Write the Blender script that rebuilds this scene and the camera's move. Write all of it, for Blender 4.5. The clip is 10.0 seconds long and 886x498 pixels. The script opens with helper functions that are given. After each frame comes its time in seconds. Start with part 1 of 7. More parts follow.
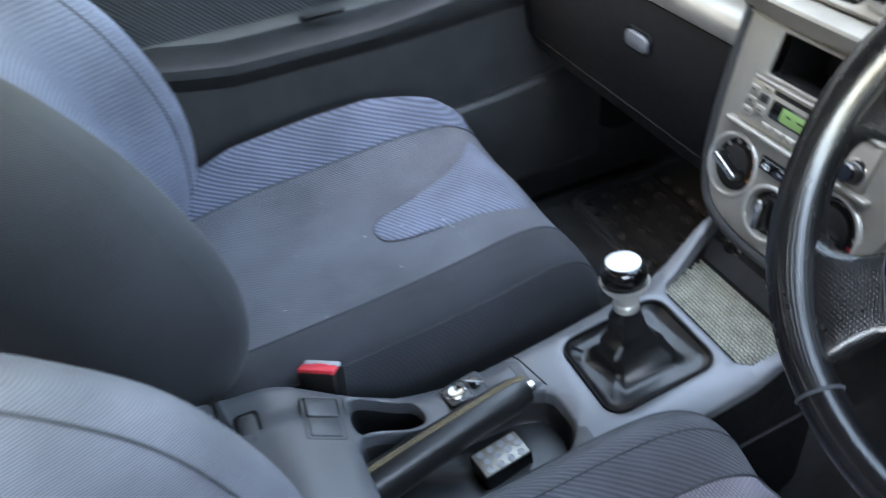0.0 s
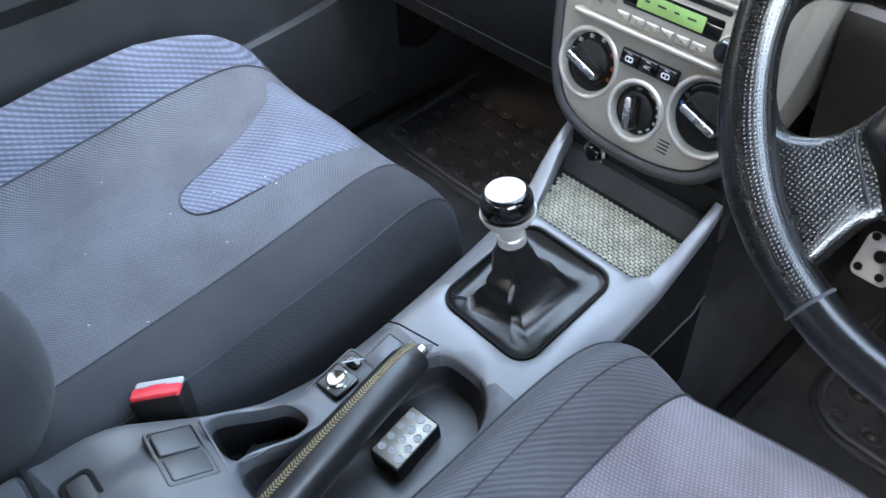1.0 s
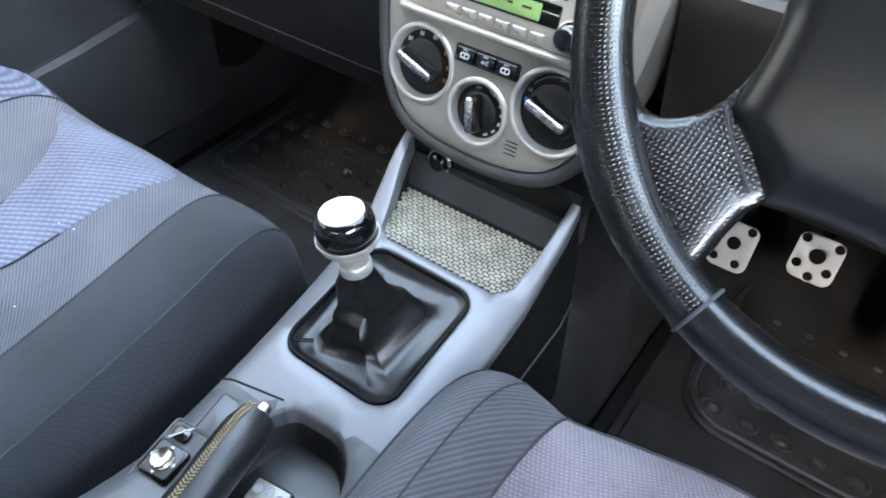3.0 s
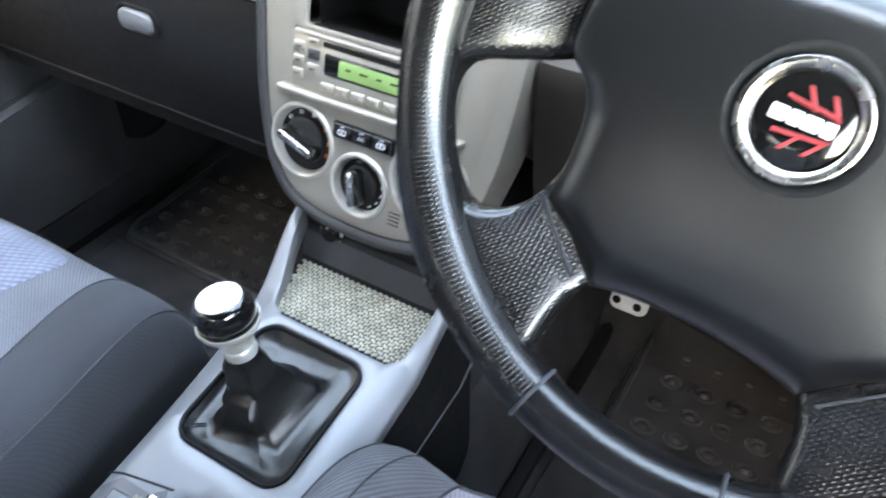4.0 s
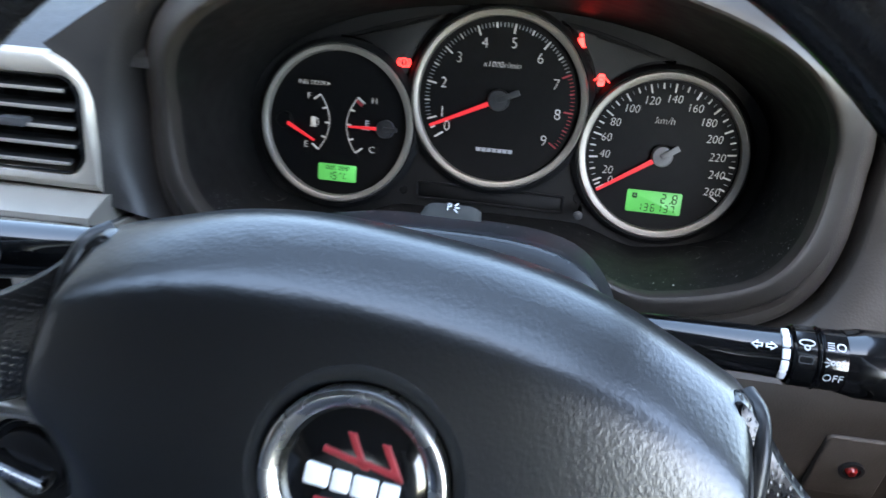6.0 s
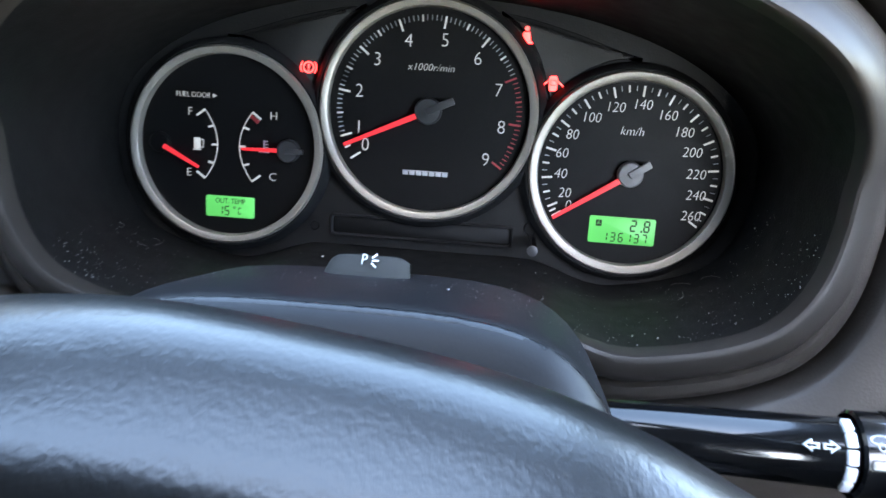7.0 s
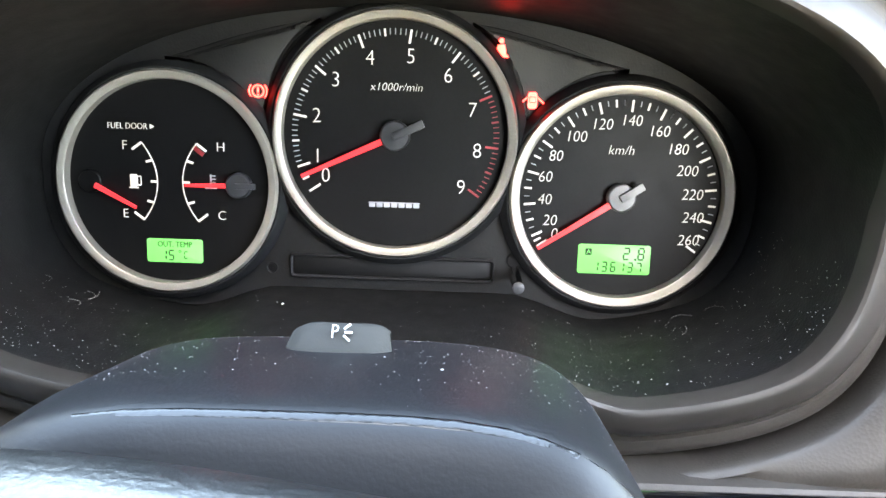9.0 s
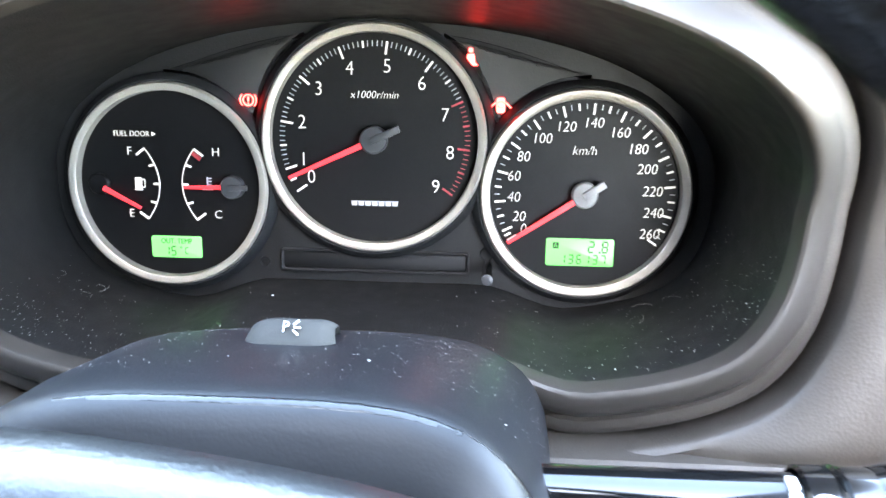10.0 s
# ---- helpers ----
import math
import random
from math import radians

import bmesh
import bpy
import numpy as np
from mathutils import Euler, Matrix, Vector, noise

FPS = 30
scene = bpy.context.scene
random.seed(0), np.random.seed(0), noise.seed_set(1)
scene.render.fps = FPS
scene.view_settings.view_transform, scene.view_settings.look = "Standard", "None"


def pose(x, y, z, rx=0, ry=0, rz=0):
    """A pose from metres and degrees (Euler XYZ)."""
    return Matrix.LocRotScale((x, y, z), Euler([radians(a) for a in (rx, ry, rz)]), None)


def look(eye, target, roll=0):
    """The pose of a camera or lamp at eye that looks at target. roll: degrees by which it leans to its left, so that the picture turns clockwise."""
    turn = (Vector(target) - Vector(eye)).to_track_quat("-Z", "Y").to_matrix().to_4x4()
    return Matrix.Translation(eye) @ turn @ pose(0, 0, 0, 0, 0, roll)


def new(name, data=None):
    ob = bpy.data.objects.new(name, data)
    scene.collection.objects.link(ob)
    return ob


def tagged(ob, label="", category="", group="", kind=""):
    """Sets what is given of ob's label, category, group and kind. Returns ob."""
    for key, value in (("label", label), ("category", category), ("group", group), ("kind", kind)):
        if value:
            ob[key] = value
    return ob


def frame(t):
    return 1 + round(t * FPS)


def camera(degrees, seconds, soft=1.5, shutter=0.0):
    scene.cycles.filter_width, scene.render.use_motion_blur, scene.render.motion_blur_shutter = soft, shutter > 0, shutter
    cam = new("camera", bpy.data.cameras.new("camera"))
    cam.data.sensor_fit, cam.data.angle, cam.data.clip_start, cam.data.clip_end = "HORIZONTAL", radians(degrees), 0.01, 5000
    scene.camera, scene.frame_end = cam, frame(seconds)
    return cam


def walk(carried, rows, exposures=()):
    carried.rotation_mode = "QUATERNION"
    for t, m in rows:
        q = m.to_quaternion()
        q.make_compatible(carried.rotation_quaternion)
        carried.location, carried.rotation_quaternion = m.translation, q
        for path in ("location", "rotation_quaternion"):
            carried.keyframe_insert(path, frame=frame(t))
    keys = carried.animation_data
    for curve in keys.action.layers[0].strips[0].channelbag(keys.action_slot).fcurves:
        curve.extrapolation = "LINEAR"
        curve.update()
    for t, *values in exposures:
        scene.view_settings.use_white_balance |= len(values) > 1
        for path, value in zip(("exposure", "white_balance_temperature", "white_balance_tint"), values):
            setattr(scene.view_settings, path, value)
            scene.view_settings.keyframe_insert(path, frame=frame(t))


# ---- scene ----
cam = camera(60.67, 10.0, shutter=0.5)
PATH = [
    (0, (0.5118, -0.1124, 1.0697), (-0.7359, 0.3026, -0.0078), -6.96),
    (0.5, (0.4122, -0.1238, 1.0219), (-0.6262, 0.5136, -0.1637), -5.38),
    (1, (0.3641, -0.1265, 0.9895), (-0.5521, 0.6374, -0.2217), -3.18),
    (1.5, (0.3231, -0.1070, 0.9564), (-0.5053, 0.7099, -0.2831), -2.24),
    (2, (0.3177, -0.0840, 0.9228), (-0.4568, 0.8039, -0.3027), 0.22),
    (2.2, (0.3178, -0.0726, 0.9208), (-0.4433, 0.8320, -0.3009), 0.15),
    (3.3, (0.3377, -0.0563, 0.9349), (-0.3602, 0.9670, -0.2295), 1.49),
    (3.4, (0.3424, -0.0500, 0.9392), (-0.3540, 0.9813, -0.2190), 1.54),
    (3.9, (0.3671, -0.0235, 0.9538), (-0.2941, 1.0694, -0.1679), 0.60),
    (4, (0.3717, -0.0191, 0.9575), (-0.2816, 1.0811, -0.1617), 0.56),
    (4.3, (0.3968, -0.0064, 0.9826), (-0.1987, 1.1629, -0.0981), 1.13),
    (4.5, (0.4099, 0.0061, 1.0009), (-0.1495, 1.2124, -0.0583), 1.08),
    (4.7, (0.4204, 0.0197, 1.0162), (-0.0990, 1.2660, -0.0166), 0.45),
    (5, (0.4274, 0.0541, 1.0167), (-0.0411, 1.3456, 0.0155), -0.25),
    (5.2, (0.4285, 0.0780, 1.0136), (0.0026, 1.3957, 0.0276), -0.36),
    (5.5, (0.4231, 0.1136, 1.0011), (0.0562, 1.4602, 0.0305), -0.09),
    (5.7, (0.4178, 0.1397, 0.9847), (0.1034, 1.5038, 0.0202), 0.42),
    (6, (0.4105, 0.1728, 0.9654), (0.1587, 1.5459, -0.0047), 0.93),
    (6.2, (0.4104, 0.1947, 0.9520), (0.1921, 1.5753, -0.0156), 1.41),
    (7.3, (0.3992, 0.2782, 0.9159), (0.3265, 1.6986, -0.0153), 2.27),
    (7.5, (0.4000, 0.2835, 0.9128), (0.3506, 1.7015, -0.0237), 2.49),
    (8, (0.3915, 0.2959, 0.9125), (0.3544, 1.7156, -0.0219), 1.88),
    (8.5, (0.3900, 0.3039, 0.9074), (0.3611, 1.7378, -0.0053), 1.95),
    (9, (0.3908, 0.3073, 0.9108), (0.3648, 1.7379, -0.0071), 1.35),
    (9.5, (0.3955, 0.3067, 0.9140), (0.3624, 1.7348, -0.0076), 0.97),
    (10, (0.4209, 0.2879, 0.9338), (0.3209, 1.6897, -0.0226), -0.72),
]
STOPS = ((0, 4.35, 9200), (1, 4.92, 9450), (2, 4.95, 9500), (3.5, 5.15, 9600), (4.5, 5.25, 9800), (5, 4.8, 9500), (5.5, 4.0, 8500), (6, 3.7, 7500), (6.5, 3.8, 7200), (7.5, 4.35, 7300), (8, 4.65, 8200), (8.5, 4.97, 8700), (9, 5.12, 8900), (9.5, 5.2, 8800), (10, 5.6, 7900))
walk(cam, [(t, look(eye, target, roll)) for t, eye, target, roll in PATH], [(t, e, k, 10) for t, e, k in STOPS])
from mathutils import geometry

# ---- light ----
SUN_DIR = Vector((0.07, -0.95, 1.0)).normalized()      # towards the sun
world = bpy.data.worlds.new("world")
scene.world = world
world.use_nodes = True
wn = world.node_tree
sky = wn.nodes.new("ShaderNodeTexSky")
sky.sky_type, sky.sun_disc = "NISHITA", False
sky.sun_elevation = math.asin(SUN_DIR.z)
sky.sun_rotation = math.atan2(SUN_DIR.x, SUN_DIR.y)
wn.links.new(sky.outputs[0], wn.nodes["Background"].inputs[0])
wn.nodes["Background"].inputs[1].default_value = 0.27
sun = new("sun", bpy.data.lights.new("sun", "SUN"))
sun.data.energy, sun.data.angle, sun.data.color = 3.0, radians(0.6), (1.0, 0.955, 0.88)
sun.matrix_world = look(4 * SUN_DIR, (0, 0, 0))


# ---- materials ----
def mat(name, colour, rough=0.5, metal=0.0, grain=0.0, grain_scale=900.0, vary=0.25, vary_scale=14.0, rough_vary=0.05, spec=0.5, coat=0.0, sheen=0.0, cell=False, coat_rough=0.05):
    """Base colour with large soft stains, roughness wear, and a fine relief of noise or cells."""
    m = bpy.data.materials.new(name)
    m.use_nodes = True
    nt = m.node_tree
    b = nt.nodes["Principled BSDF"]
    co = nt.nodes.new("ShaderNodeTexCoord").outputs["Object"]
    big = nt.nodes.new("ShaderNodeTexNoise")
    big.inputs["Scale"].default_value, big.inputs["Detail"].default_value = vary_scale, 6
    nt.links.new(co, big.inputs["Vector"])
    ramp = nt.nodes.new("ShaderNodeMapRange")
    ramp.inputs["From Min"].default_value, ramp.inputs["From Max"].default_value = 0.3, 0.7
    ramp.inputs["To Min"].default_value, ramp.inputs["To Max"].default_value = 1 - vary, 1 + vary
    nt.links.new(big.outputs["Fac"], ramp.inputs["Value"])
    mul = nt.nodes.new("ShaderNodeVectorMath")
    mul.operation = "SCALE"
    mul.inputs[0].default_value = colour
    nt.links.new(ramp.outputs[0], mul.inputs["Scale"])
    nt.links.new(mul.outputs[0], b.inputs["Base Color"])
    rr = nt.nodes.new("ShaderNodeMapRange")
    rr.inputs["From Min"].default_value, rr.inputs["From Max"].default_value = 0.3, 0.7
    rr.inputs["To Min"].default_value, rr.inputs["To Max"].default_value = max(0.02, rough - rough_vary), min(1, rough + rough_vary)
    fine = nt.nodes.new("ShaderNodeTexNoise")
    fine.inputs["Scale"].default_value, fine.inputs["Detail"].default_value = vary_scale * 7, 4
    nt.links.new(co, fine.inputs["Vector"])
    nt.links.new(fine.outputs["Fac"], rr.inputs["Value"])
    nt.links.new(rr.outputs[0], b.inputs["Roughness"])
    b.inputs["Metallic"].default_value = metal
    b.inputs["Specular IOR Level"].default_value = spec
    b.inputs["Coat Weight"].default_value = coat
    b.inputs["Coat Roughness"].default_value = coat_rough
    b.inputs["Sheen Weight"].default_value = sheen
    if grain:
        if cell:
            tex = nt.nodes.new("ShaderNodeTexVoronoi")
            out = tex.outputs["Distance"]
        else:
            tex = nt.nodes.new("ShaderNodeTexNoise")
            tex.inputs["Detail"].default_value = 3
            out = tex.outputs["Fac"]
        tex.inputs["Scale"].default_value = grain_scale
        nt.links.new(co, tex.inputs["Vector"])
        bump = nt.nodes.new("ShaderNodeBump")
        bump.inputs["Strength"].default_value, bump.inputs["Distance"].default_value = grain, 0.0006
        nt.links.new(out, bump.inputs["Height"])
        nt.links.new(bump.outputs[0], b.inputs["Normal"])
        if coat_rough > 0.1:
            nt.links.new(bump.outputs[0], b.inputs["Coat Normal"])
    return m


def cloth(name, colour, second, pitch, angle, cross=0.0, wobble=0.6, plane="XY", relief=0.8, soft=0.0):
    """Woven seat cloth: ribs of the given pitch (metres) and angle; with cross a second set of ribs makes a waffle."""
    m = bpy.data.materials.new(name)
    m.use_nodes = True
    nt = m.node_tree
    b = nt.nodes["Principled BSDF"]
    co = nt.nodes.new("ShaderNodeTexCoord").outputs["Object"]

    def ribs(a, p):
        mp = nt.nodes.new("ShaderNodeMapping")
        mp.inputs["Rotation"].default_value = (0, 0, radians(a)) if plane == "XY" else (radians(90 + a), 0, 0)
        nt.links.new(co, mp.inputs["Vector"])
        w = nt.nodes.new("ShaderNodeTexWave")
        w.wave_type, w.bands_direction = "BANDS", "X" if plane == "XY" else "Y"
        w.inputs["Scale"].default_value = 2 * math.pi / (20 * p)
        w.inputs["Distortion"].default_value = wobble
        w.inputs["Detail"].default_value, w.inputs["Detail Scale"].default_value = 1.0, 3.0
        nt.links.new(mp.outputs[0], w.inputs["Vector"])
        return w.outputs["Fac"]

    h = ribs(angle, pitch)
    if cross:
        mn = nt.nodes.new("ShaderNodeMath")
        mn.operation = "MULTIPLY"
        ease = nt.nodes.new("ShaderNodeMath")
        ease.operation = "MULTIPLY_ADD"
        ease.inputs[1].default_value, ease.inputs[2].default_value = 1 - soft, soft
        nt.links.new(ribs(angle + 90, cross), ease.inputs[0])
        nt.links.new(h, mn.inputs[0])
        nt.links.new(ease.outputs[0], mn.inputs[1])
        h = mn.outputs[0]
    mix = nt.nodes.new("ShaderNodeMix")
    mix.data_type = "RGBA"
    nt.links.new(h, mix.inputs["Factor"])
    mix.inputs["A"].default_value, mix.inputs["B"].default_value = (*second, 1), (*colour, 1)
    big = nt.nodes.new("ShaderNodeTexNoise")
    big.inputs["Scale"].default_value, big.inputs["Detail"].default_value = 9, 8
    nt.links.new(co, big.inputs["Vector"])
    mr = nt.nodes.new("ShaderNodeMapRange")
    mr.inputs["From Min"].default_value, mr.inputs["From Max"].default_value = 0.3, 0.7
    mr.inputs["To Min"].default_value, mr.inputs["To Max"].default_value = 0.75, 1.25
    nt.links.new(big.outputs["Fac"], mr.inputs["Value"])
    sc = nt.nodes.new("ShaderNodeVectorMath")
    sc.operation = "SCALE"
    nt.links.new(mix.outputs["Result"], sc.inputs[0])
    nt.links.new(mr.outputs[0], sc.inputs["Scale"])
    nt.links.new(sc.outputs[0], b.inputs["Base Color"])
    b.inputs["Roughness"].default_value = 0.9
    b.inputs["Sheen Weight"].default_value = 0.06
    b.inputs["Sheen Roughness"].default_value = 0.5
    fuzz = nt.nodes.new("ShaderNodeTexNoise")
    fuzz.inputs["Scale"].default_value = 1400
    nt.links.new(co, fuzz.inputs["Vector"])
    add = nt.nodes.new("ShaderNodeMath")
    add.operation = "MULTIPLY_ADD"
    nt.links.new(fuzz.outputs["Fac"], add.inputs[0])
    add.inputs[1].default_value = 0.35
    nt.links.new(h, add.inputs[2])
    bump = nt.nodes.new("ShaderNodeBump")
    bump.inputs["Strength"].default_value, bump.inputs["Distance"].default_value = relief, 0.0012
    nt.links.new(add.outputs[0], bump.inputs["Height"])
    nt.links.new(bump.outputs[0], b.inputs["Normal"])
    return m


def glowing(name, colour, power):
    m = mat(name, colour, 0.4)
    b = m.node_tree.nodes["Principled BSDF"]
    b.inputs["Emission Color"].default_value = (*colour, 1)
    b.inputs["Emission Strength"].default_value = power
    return m


M_RIB = cloth("ribbed_seat_cloth", (0.170, 0.188, 0.242), (0.082, 0.091, 0.122), 0.0062, 60, 0.0085, wobble=0.9, soft=0.55)
M_RIB_S = cloth("ribbed_bolster_cloth", (0.148, 0.166, 0.222), (0.062, 0.070, 0.098), 0.0058, 20, 0.0090, wobble=0.5, plane="YZ", soft=0.6)
M_RIB_D = cloth("ribbed_driver_cloth", (0.082, 0.085, 0.096), (0.050, 0.052, 0.060), 0.0036, 28, wobble=0.25, relief=0.5)
M_RIB_B = cloth("ribbed_backrest_cloth", (0.13, 0.145, 0.195), (0.05, 0.056, 0.078), 0.0070, 0, wobble=0.8, plane="YZ")
M_WAF = cloth("waffle_cloth", (0.160, 0.165, 0.184), (0.070, 0.073, 0.084), 0.0032, 38, 0.0034, 0.35)
M_WAF_D = cloth("driver_waffle_cloth", (0.245, 0.225, 0.255), (0.150, 0.138, 0.158), 0.0030, 62, 0.0038, 0.3)
M_KNIT = cloth("plain_knit", (0.030, 0.032, 0.039), (0.021, 0.0225, 0.028), 0.0022, 20, 0.0022, 0.2, relief=0.3)
# same weave as M_KNIT_B, about three times lighter, for the driver backrest
M_KNIT_BD = cloth("driver_knit_upright_pale", (0.10, 0.102, 0.12), (0.072, 0.074, 0.088), 0.0022, 10, 0, 0.2, plane="YZ", relief=0.3)
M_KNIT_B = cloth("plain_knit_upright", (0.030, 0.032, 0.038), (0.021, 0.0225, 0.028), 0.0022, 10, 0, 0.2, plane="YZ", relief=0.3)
M_PIPE = mat("seam_thread", (0.03, 0.032, 0.038), 0.85)
M_BLACK = mat("black_plastic", (0.008, 0.008, 0.0084), 0.5, grain=0.25, spec=0.3)
M_MATT = mat("matt_black", (0.0045, 0.005, 0.0058), 0.75, grain=0.2, spec=0.25)
M_GLOSS = mat("gloss_black", (0.004, 0.004, 0.0042), 0.12, rough_vary=0.05, coat=0.6)
M_DASH = mat("dash_vinyl", (0.021, 0.02, 0.0195), 0.46, spec=0.55, grain=0.16, grain_scale=700, cell=True)
M_DASHLOW = mat("lower_dash_vinyl", (0.038, 0.0325, 0.0275), 0.52, spec=0.4, grain=0.14, grain_scale=700, cell=True)
M_SILVER = mat("silver_paint", (0.355, 0.325, 0.28), 0.34, 0.42, grain=0.06, vary=0.08)
M_SILVERD = mat("dark_silver_paint", (0.060, 0.060, 0.062), 0.42, 0.3, grain=0.08, vary=0.1)
M_CHROME = mat("satin_metal", (0.62, 0.60, 0.57), 0.26, 1.0, vary=0.06)
M_SATIN = mat("satin_bezel", (0.58, 0.56, 0.52), 0.36, 0.55, vary=0.05)
M_BRUSH = mat("brushed_ring", (0.26, 0.235, 0.20), 0.36, 0.35, vary=0.08)
M_CONS = mat("console_plastic", (0.14, 0.145, 0.156), 0.3, 0.15, grain=0.26, grain_scale=1100, vary=0.05, rough_vary=0.02)
M_CONSD = mat("console_dark", (0.046, 0.048, 0.052), 0.45, grain=0.35, grain_scale=600)
M_LEATHER = mat("wheel_leather", (0.0060, 0.0060, 0.0064), 0.22, grain=0.14, grain_scale=700, spec=0.6, rough_vary=0.04, cell=True)
M_PERF = mat("perforated_leather", (0.0060, 0.0060, 0.0064), 0.25, grain=0.06, grain_scale=700, spec=0.75, vary=0.05, rough_vary=0.03, cell=True)
M_LEATHERS = mat("smooth_leather", (0.01, 0.01, 0.0105), 0.34, grain=0.35, grain_scale=260)
M_PAD = mat("airbag_vinyl", (0.0032, 0.0033, 0.0037), 0.30, spec=0.95, grain=0.22, grain_scale=620, vary=0.05, rough_vary=0.006)
M_BOOT = mat("boot_leather", (0.006, 0.006, 0.0064), 0.33, grain=0.3, grain_scale=300, spec=0.5)
M_RUBBER = mat("rubber_mat", (0.034, 0.038, 0.044), 0.42, spec=0.6, grain=0.05)
M_CARPET = mat("carpet", (0.021, 0.0225, 0.025), 0.97, grain=1.0, grain_scale=1100, vary=0.5)
M_DOOR = mat("door_vinyl", (0.03, 0.03, 0.0315), 0.4, grain=0.5, grain_scale=420, cell=True)
M_DOORC = cloth("door_cloth", (0.026, 0.028, 0.034), (0.013, 0.014, 0.017), 0.006, 45, 0, 0.6, plane="YZ")
M_HEAD = mat("headliner_cloth", (0.072, 0.073, 0.075), 0.95, grain=0.5)
M_GROUND = mat("asphalt", (0.11, 0.112, 0.115), 0.9, grain=0.5, grain_scale=60, vary_scale=1.5)
# for the added wall that blocks sky light from the left
M_SKY_BLOCK = mat("sky_block_plaster", (0.145, 0.15, 0.158), 0.9, grain=0.5, grain_scale=80, vary_scale=2)
M_PAINT = mat("car_paint", (0.25, 0.26, 0.28), 0.3, 0.5, coat=0.8)
M_CONSR = mat("console_rear_plastic", (0.072, 0.076, 0.085), 0.34, 0.05, grain=0.2, grain_scale=1100, vary=0.08, rough_vary=0.03)
M_WHITE = mat("white_print", (0.75, 0.75, 0.74), 0.6, vary=0.03)
M_GREY = mat("grey_print", (0.32, 0.32, 0.33), 0.6, vary=0.03)
M_DIAL = mat("dial_face", (0.0032, 0.0032, 0.0034), 0.5, vary=0.1, spec=0.15)
M_HUB = mat("needle_hub", (0.03, 0.03, 0.0315), 0.4)
M_HUBL = mat("needle_hub_light", (0.16, 0.155, 0.15), 0.4)
M_NUM = glowing("lit_numeral", (0.4, 0.41, 0.41), 0.06)
M_RED = glowing("red_needle", (0.50, 0.02, 0.028), 0.10)
M_REDP = mat("red_print", (0.28, 0.02, 0.025), 0.5)
M_WARN = glowing("warning_red", (1.0, 0.03, 0.03), 0.9)
M_LCD = glowing("green_display", (0.09, 0.50, 0.11), 0.045)
M_LCDR = glowing("radio_display", (0.16, 0.30, 0.11), 0.015)
M_INK = mat("display_ink", (0.004, 0.01, 0.004), 0.8)
M_BUCKLE = mat("red_button", (0.62, 0.03, 0.045), 0.35, vary=0.1)
M_LENS = mat("dark_red_lens", (0.20, 0.012, 0.012), 0.1, vary=0.1, coat=0.5)
M_ORANGE = mat("orange_print", (0.6, 0.16, 0.03), 0.5)
M_BLUE = mat("blue_print", (0.05, 0.2, 0.6), 0.5)
M_PURPLE = mat("purple_tag", (0.30, 0.025, 0.30), 0.35)
M_CREAM = mat("weave_thread", (0.29, 0.28, 0.225), 0.7, vary=0.25, vary_scale=60)
M_DUST = mat("dust", (0.42, 0.42, 0.40), 0.95)
M_LINT = mat("lint", (0.6, 0.6, 0.6), 0.95)
M_STITCH = mat("cream_stitch", (0.22, 0.175, 0.1), 0.85)
M_GLASS = bpy.data.materials.new("clear_glass")
M_GLASS.use_nodes = True
_n = M_GLASS.node_tree
_n.nodes.remove(_n.nodes["Principled BSDF"])
_t, _g, _m = _n.nodes.new("ShaderNodeBsdfTransparent"), _n.nodes.new("ShaderNodeBsdfGlossy"), _n.nodes.new("ShaderNodeMixShader")
_t.inputs[0].default_value, _g.inputs["Roughness"].default_value, _m.inputs[0].default_value = (0.95, 0.97, 0.96, 1), 0.0, 0.05
_n.links.new(_t.outputs[0], _m.inputs[1])
_n.links.new(_g.outputs[0], _m.inputs[2])
_n.links.new(_m.outputs[0], _n.nodes["Material Output"].inputs[0])


def perforate(m, pitch):
    """Adds rows of small pits, laid out by the UV map in metres."""
    nt = m.node_tree
    b = nt.nodes["Principled BSDF"]
    uv = nt.nodes.new("ShaderNodeUVMap")
    v = nt.nodes.new("ShaderNodeTexVoronoi")
    v.voronoi_dimensions = "2D"
    v.inputs["Scale"].default_value, v.inputs["Randomness"].default_value = 1 / pitch, 0.12
    nt.links.new(uv.outputs[0], v.inputs["Vector"])
    pit = nt.nodes.new("ShaderNodeMapRange")
    pit.interpolation_type = "SMOOTHSTEP"
    pit.inputs["From Min"].default_value, pit.inputs["From Max"].default_value = 0.12, 0.30
    nt.links.new(v.outputs["Distance"], pit.inputs["Value"])
    mix = nt.nodes.new("ShaderNodeMix")
    mix.data_type = "RGBA"
    nt.links.new(pit.outputs[0], mix.inputs["Factor"])
    mix.inputs["A"].default_value = (0.003, 0.003, 0.0032, 1)
    nt.links.new(b.inputs["Base Color"].links[0].from_socket, mix.inputs["B"])
    nt.links.new(mix.outputs["Result"], b.inputs["Base Color"])
    bump = nt.nodes.new("ShaderNodeBump")
    bump.inputs["Strength"].default_value, bump.inputs["Distance"].default_value = 0.32, 0.0006
    nt.links.new(pit.outputs[0], bump.inputs["Height"])
    nt.links.new(b.inputs["Normal"].links[0].from_socket, bump.inputs["Normal"])
    nt.links.new(bump.outputs[0], b.inputs["Normal"])


perforate(M_PERF, 0.0027)


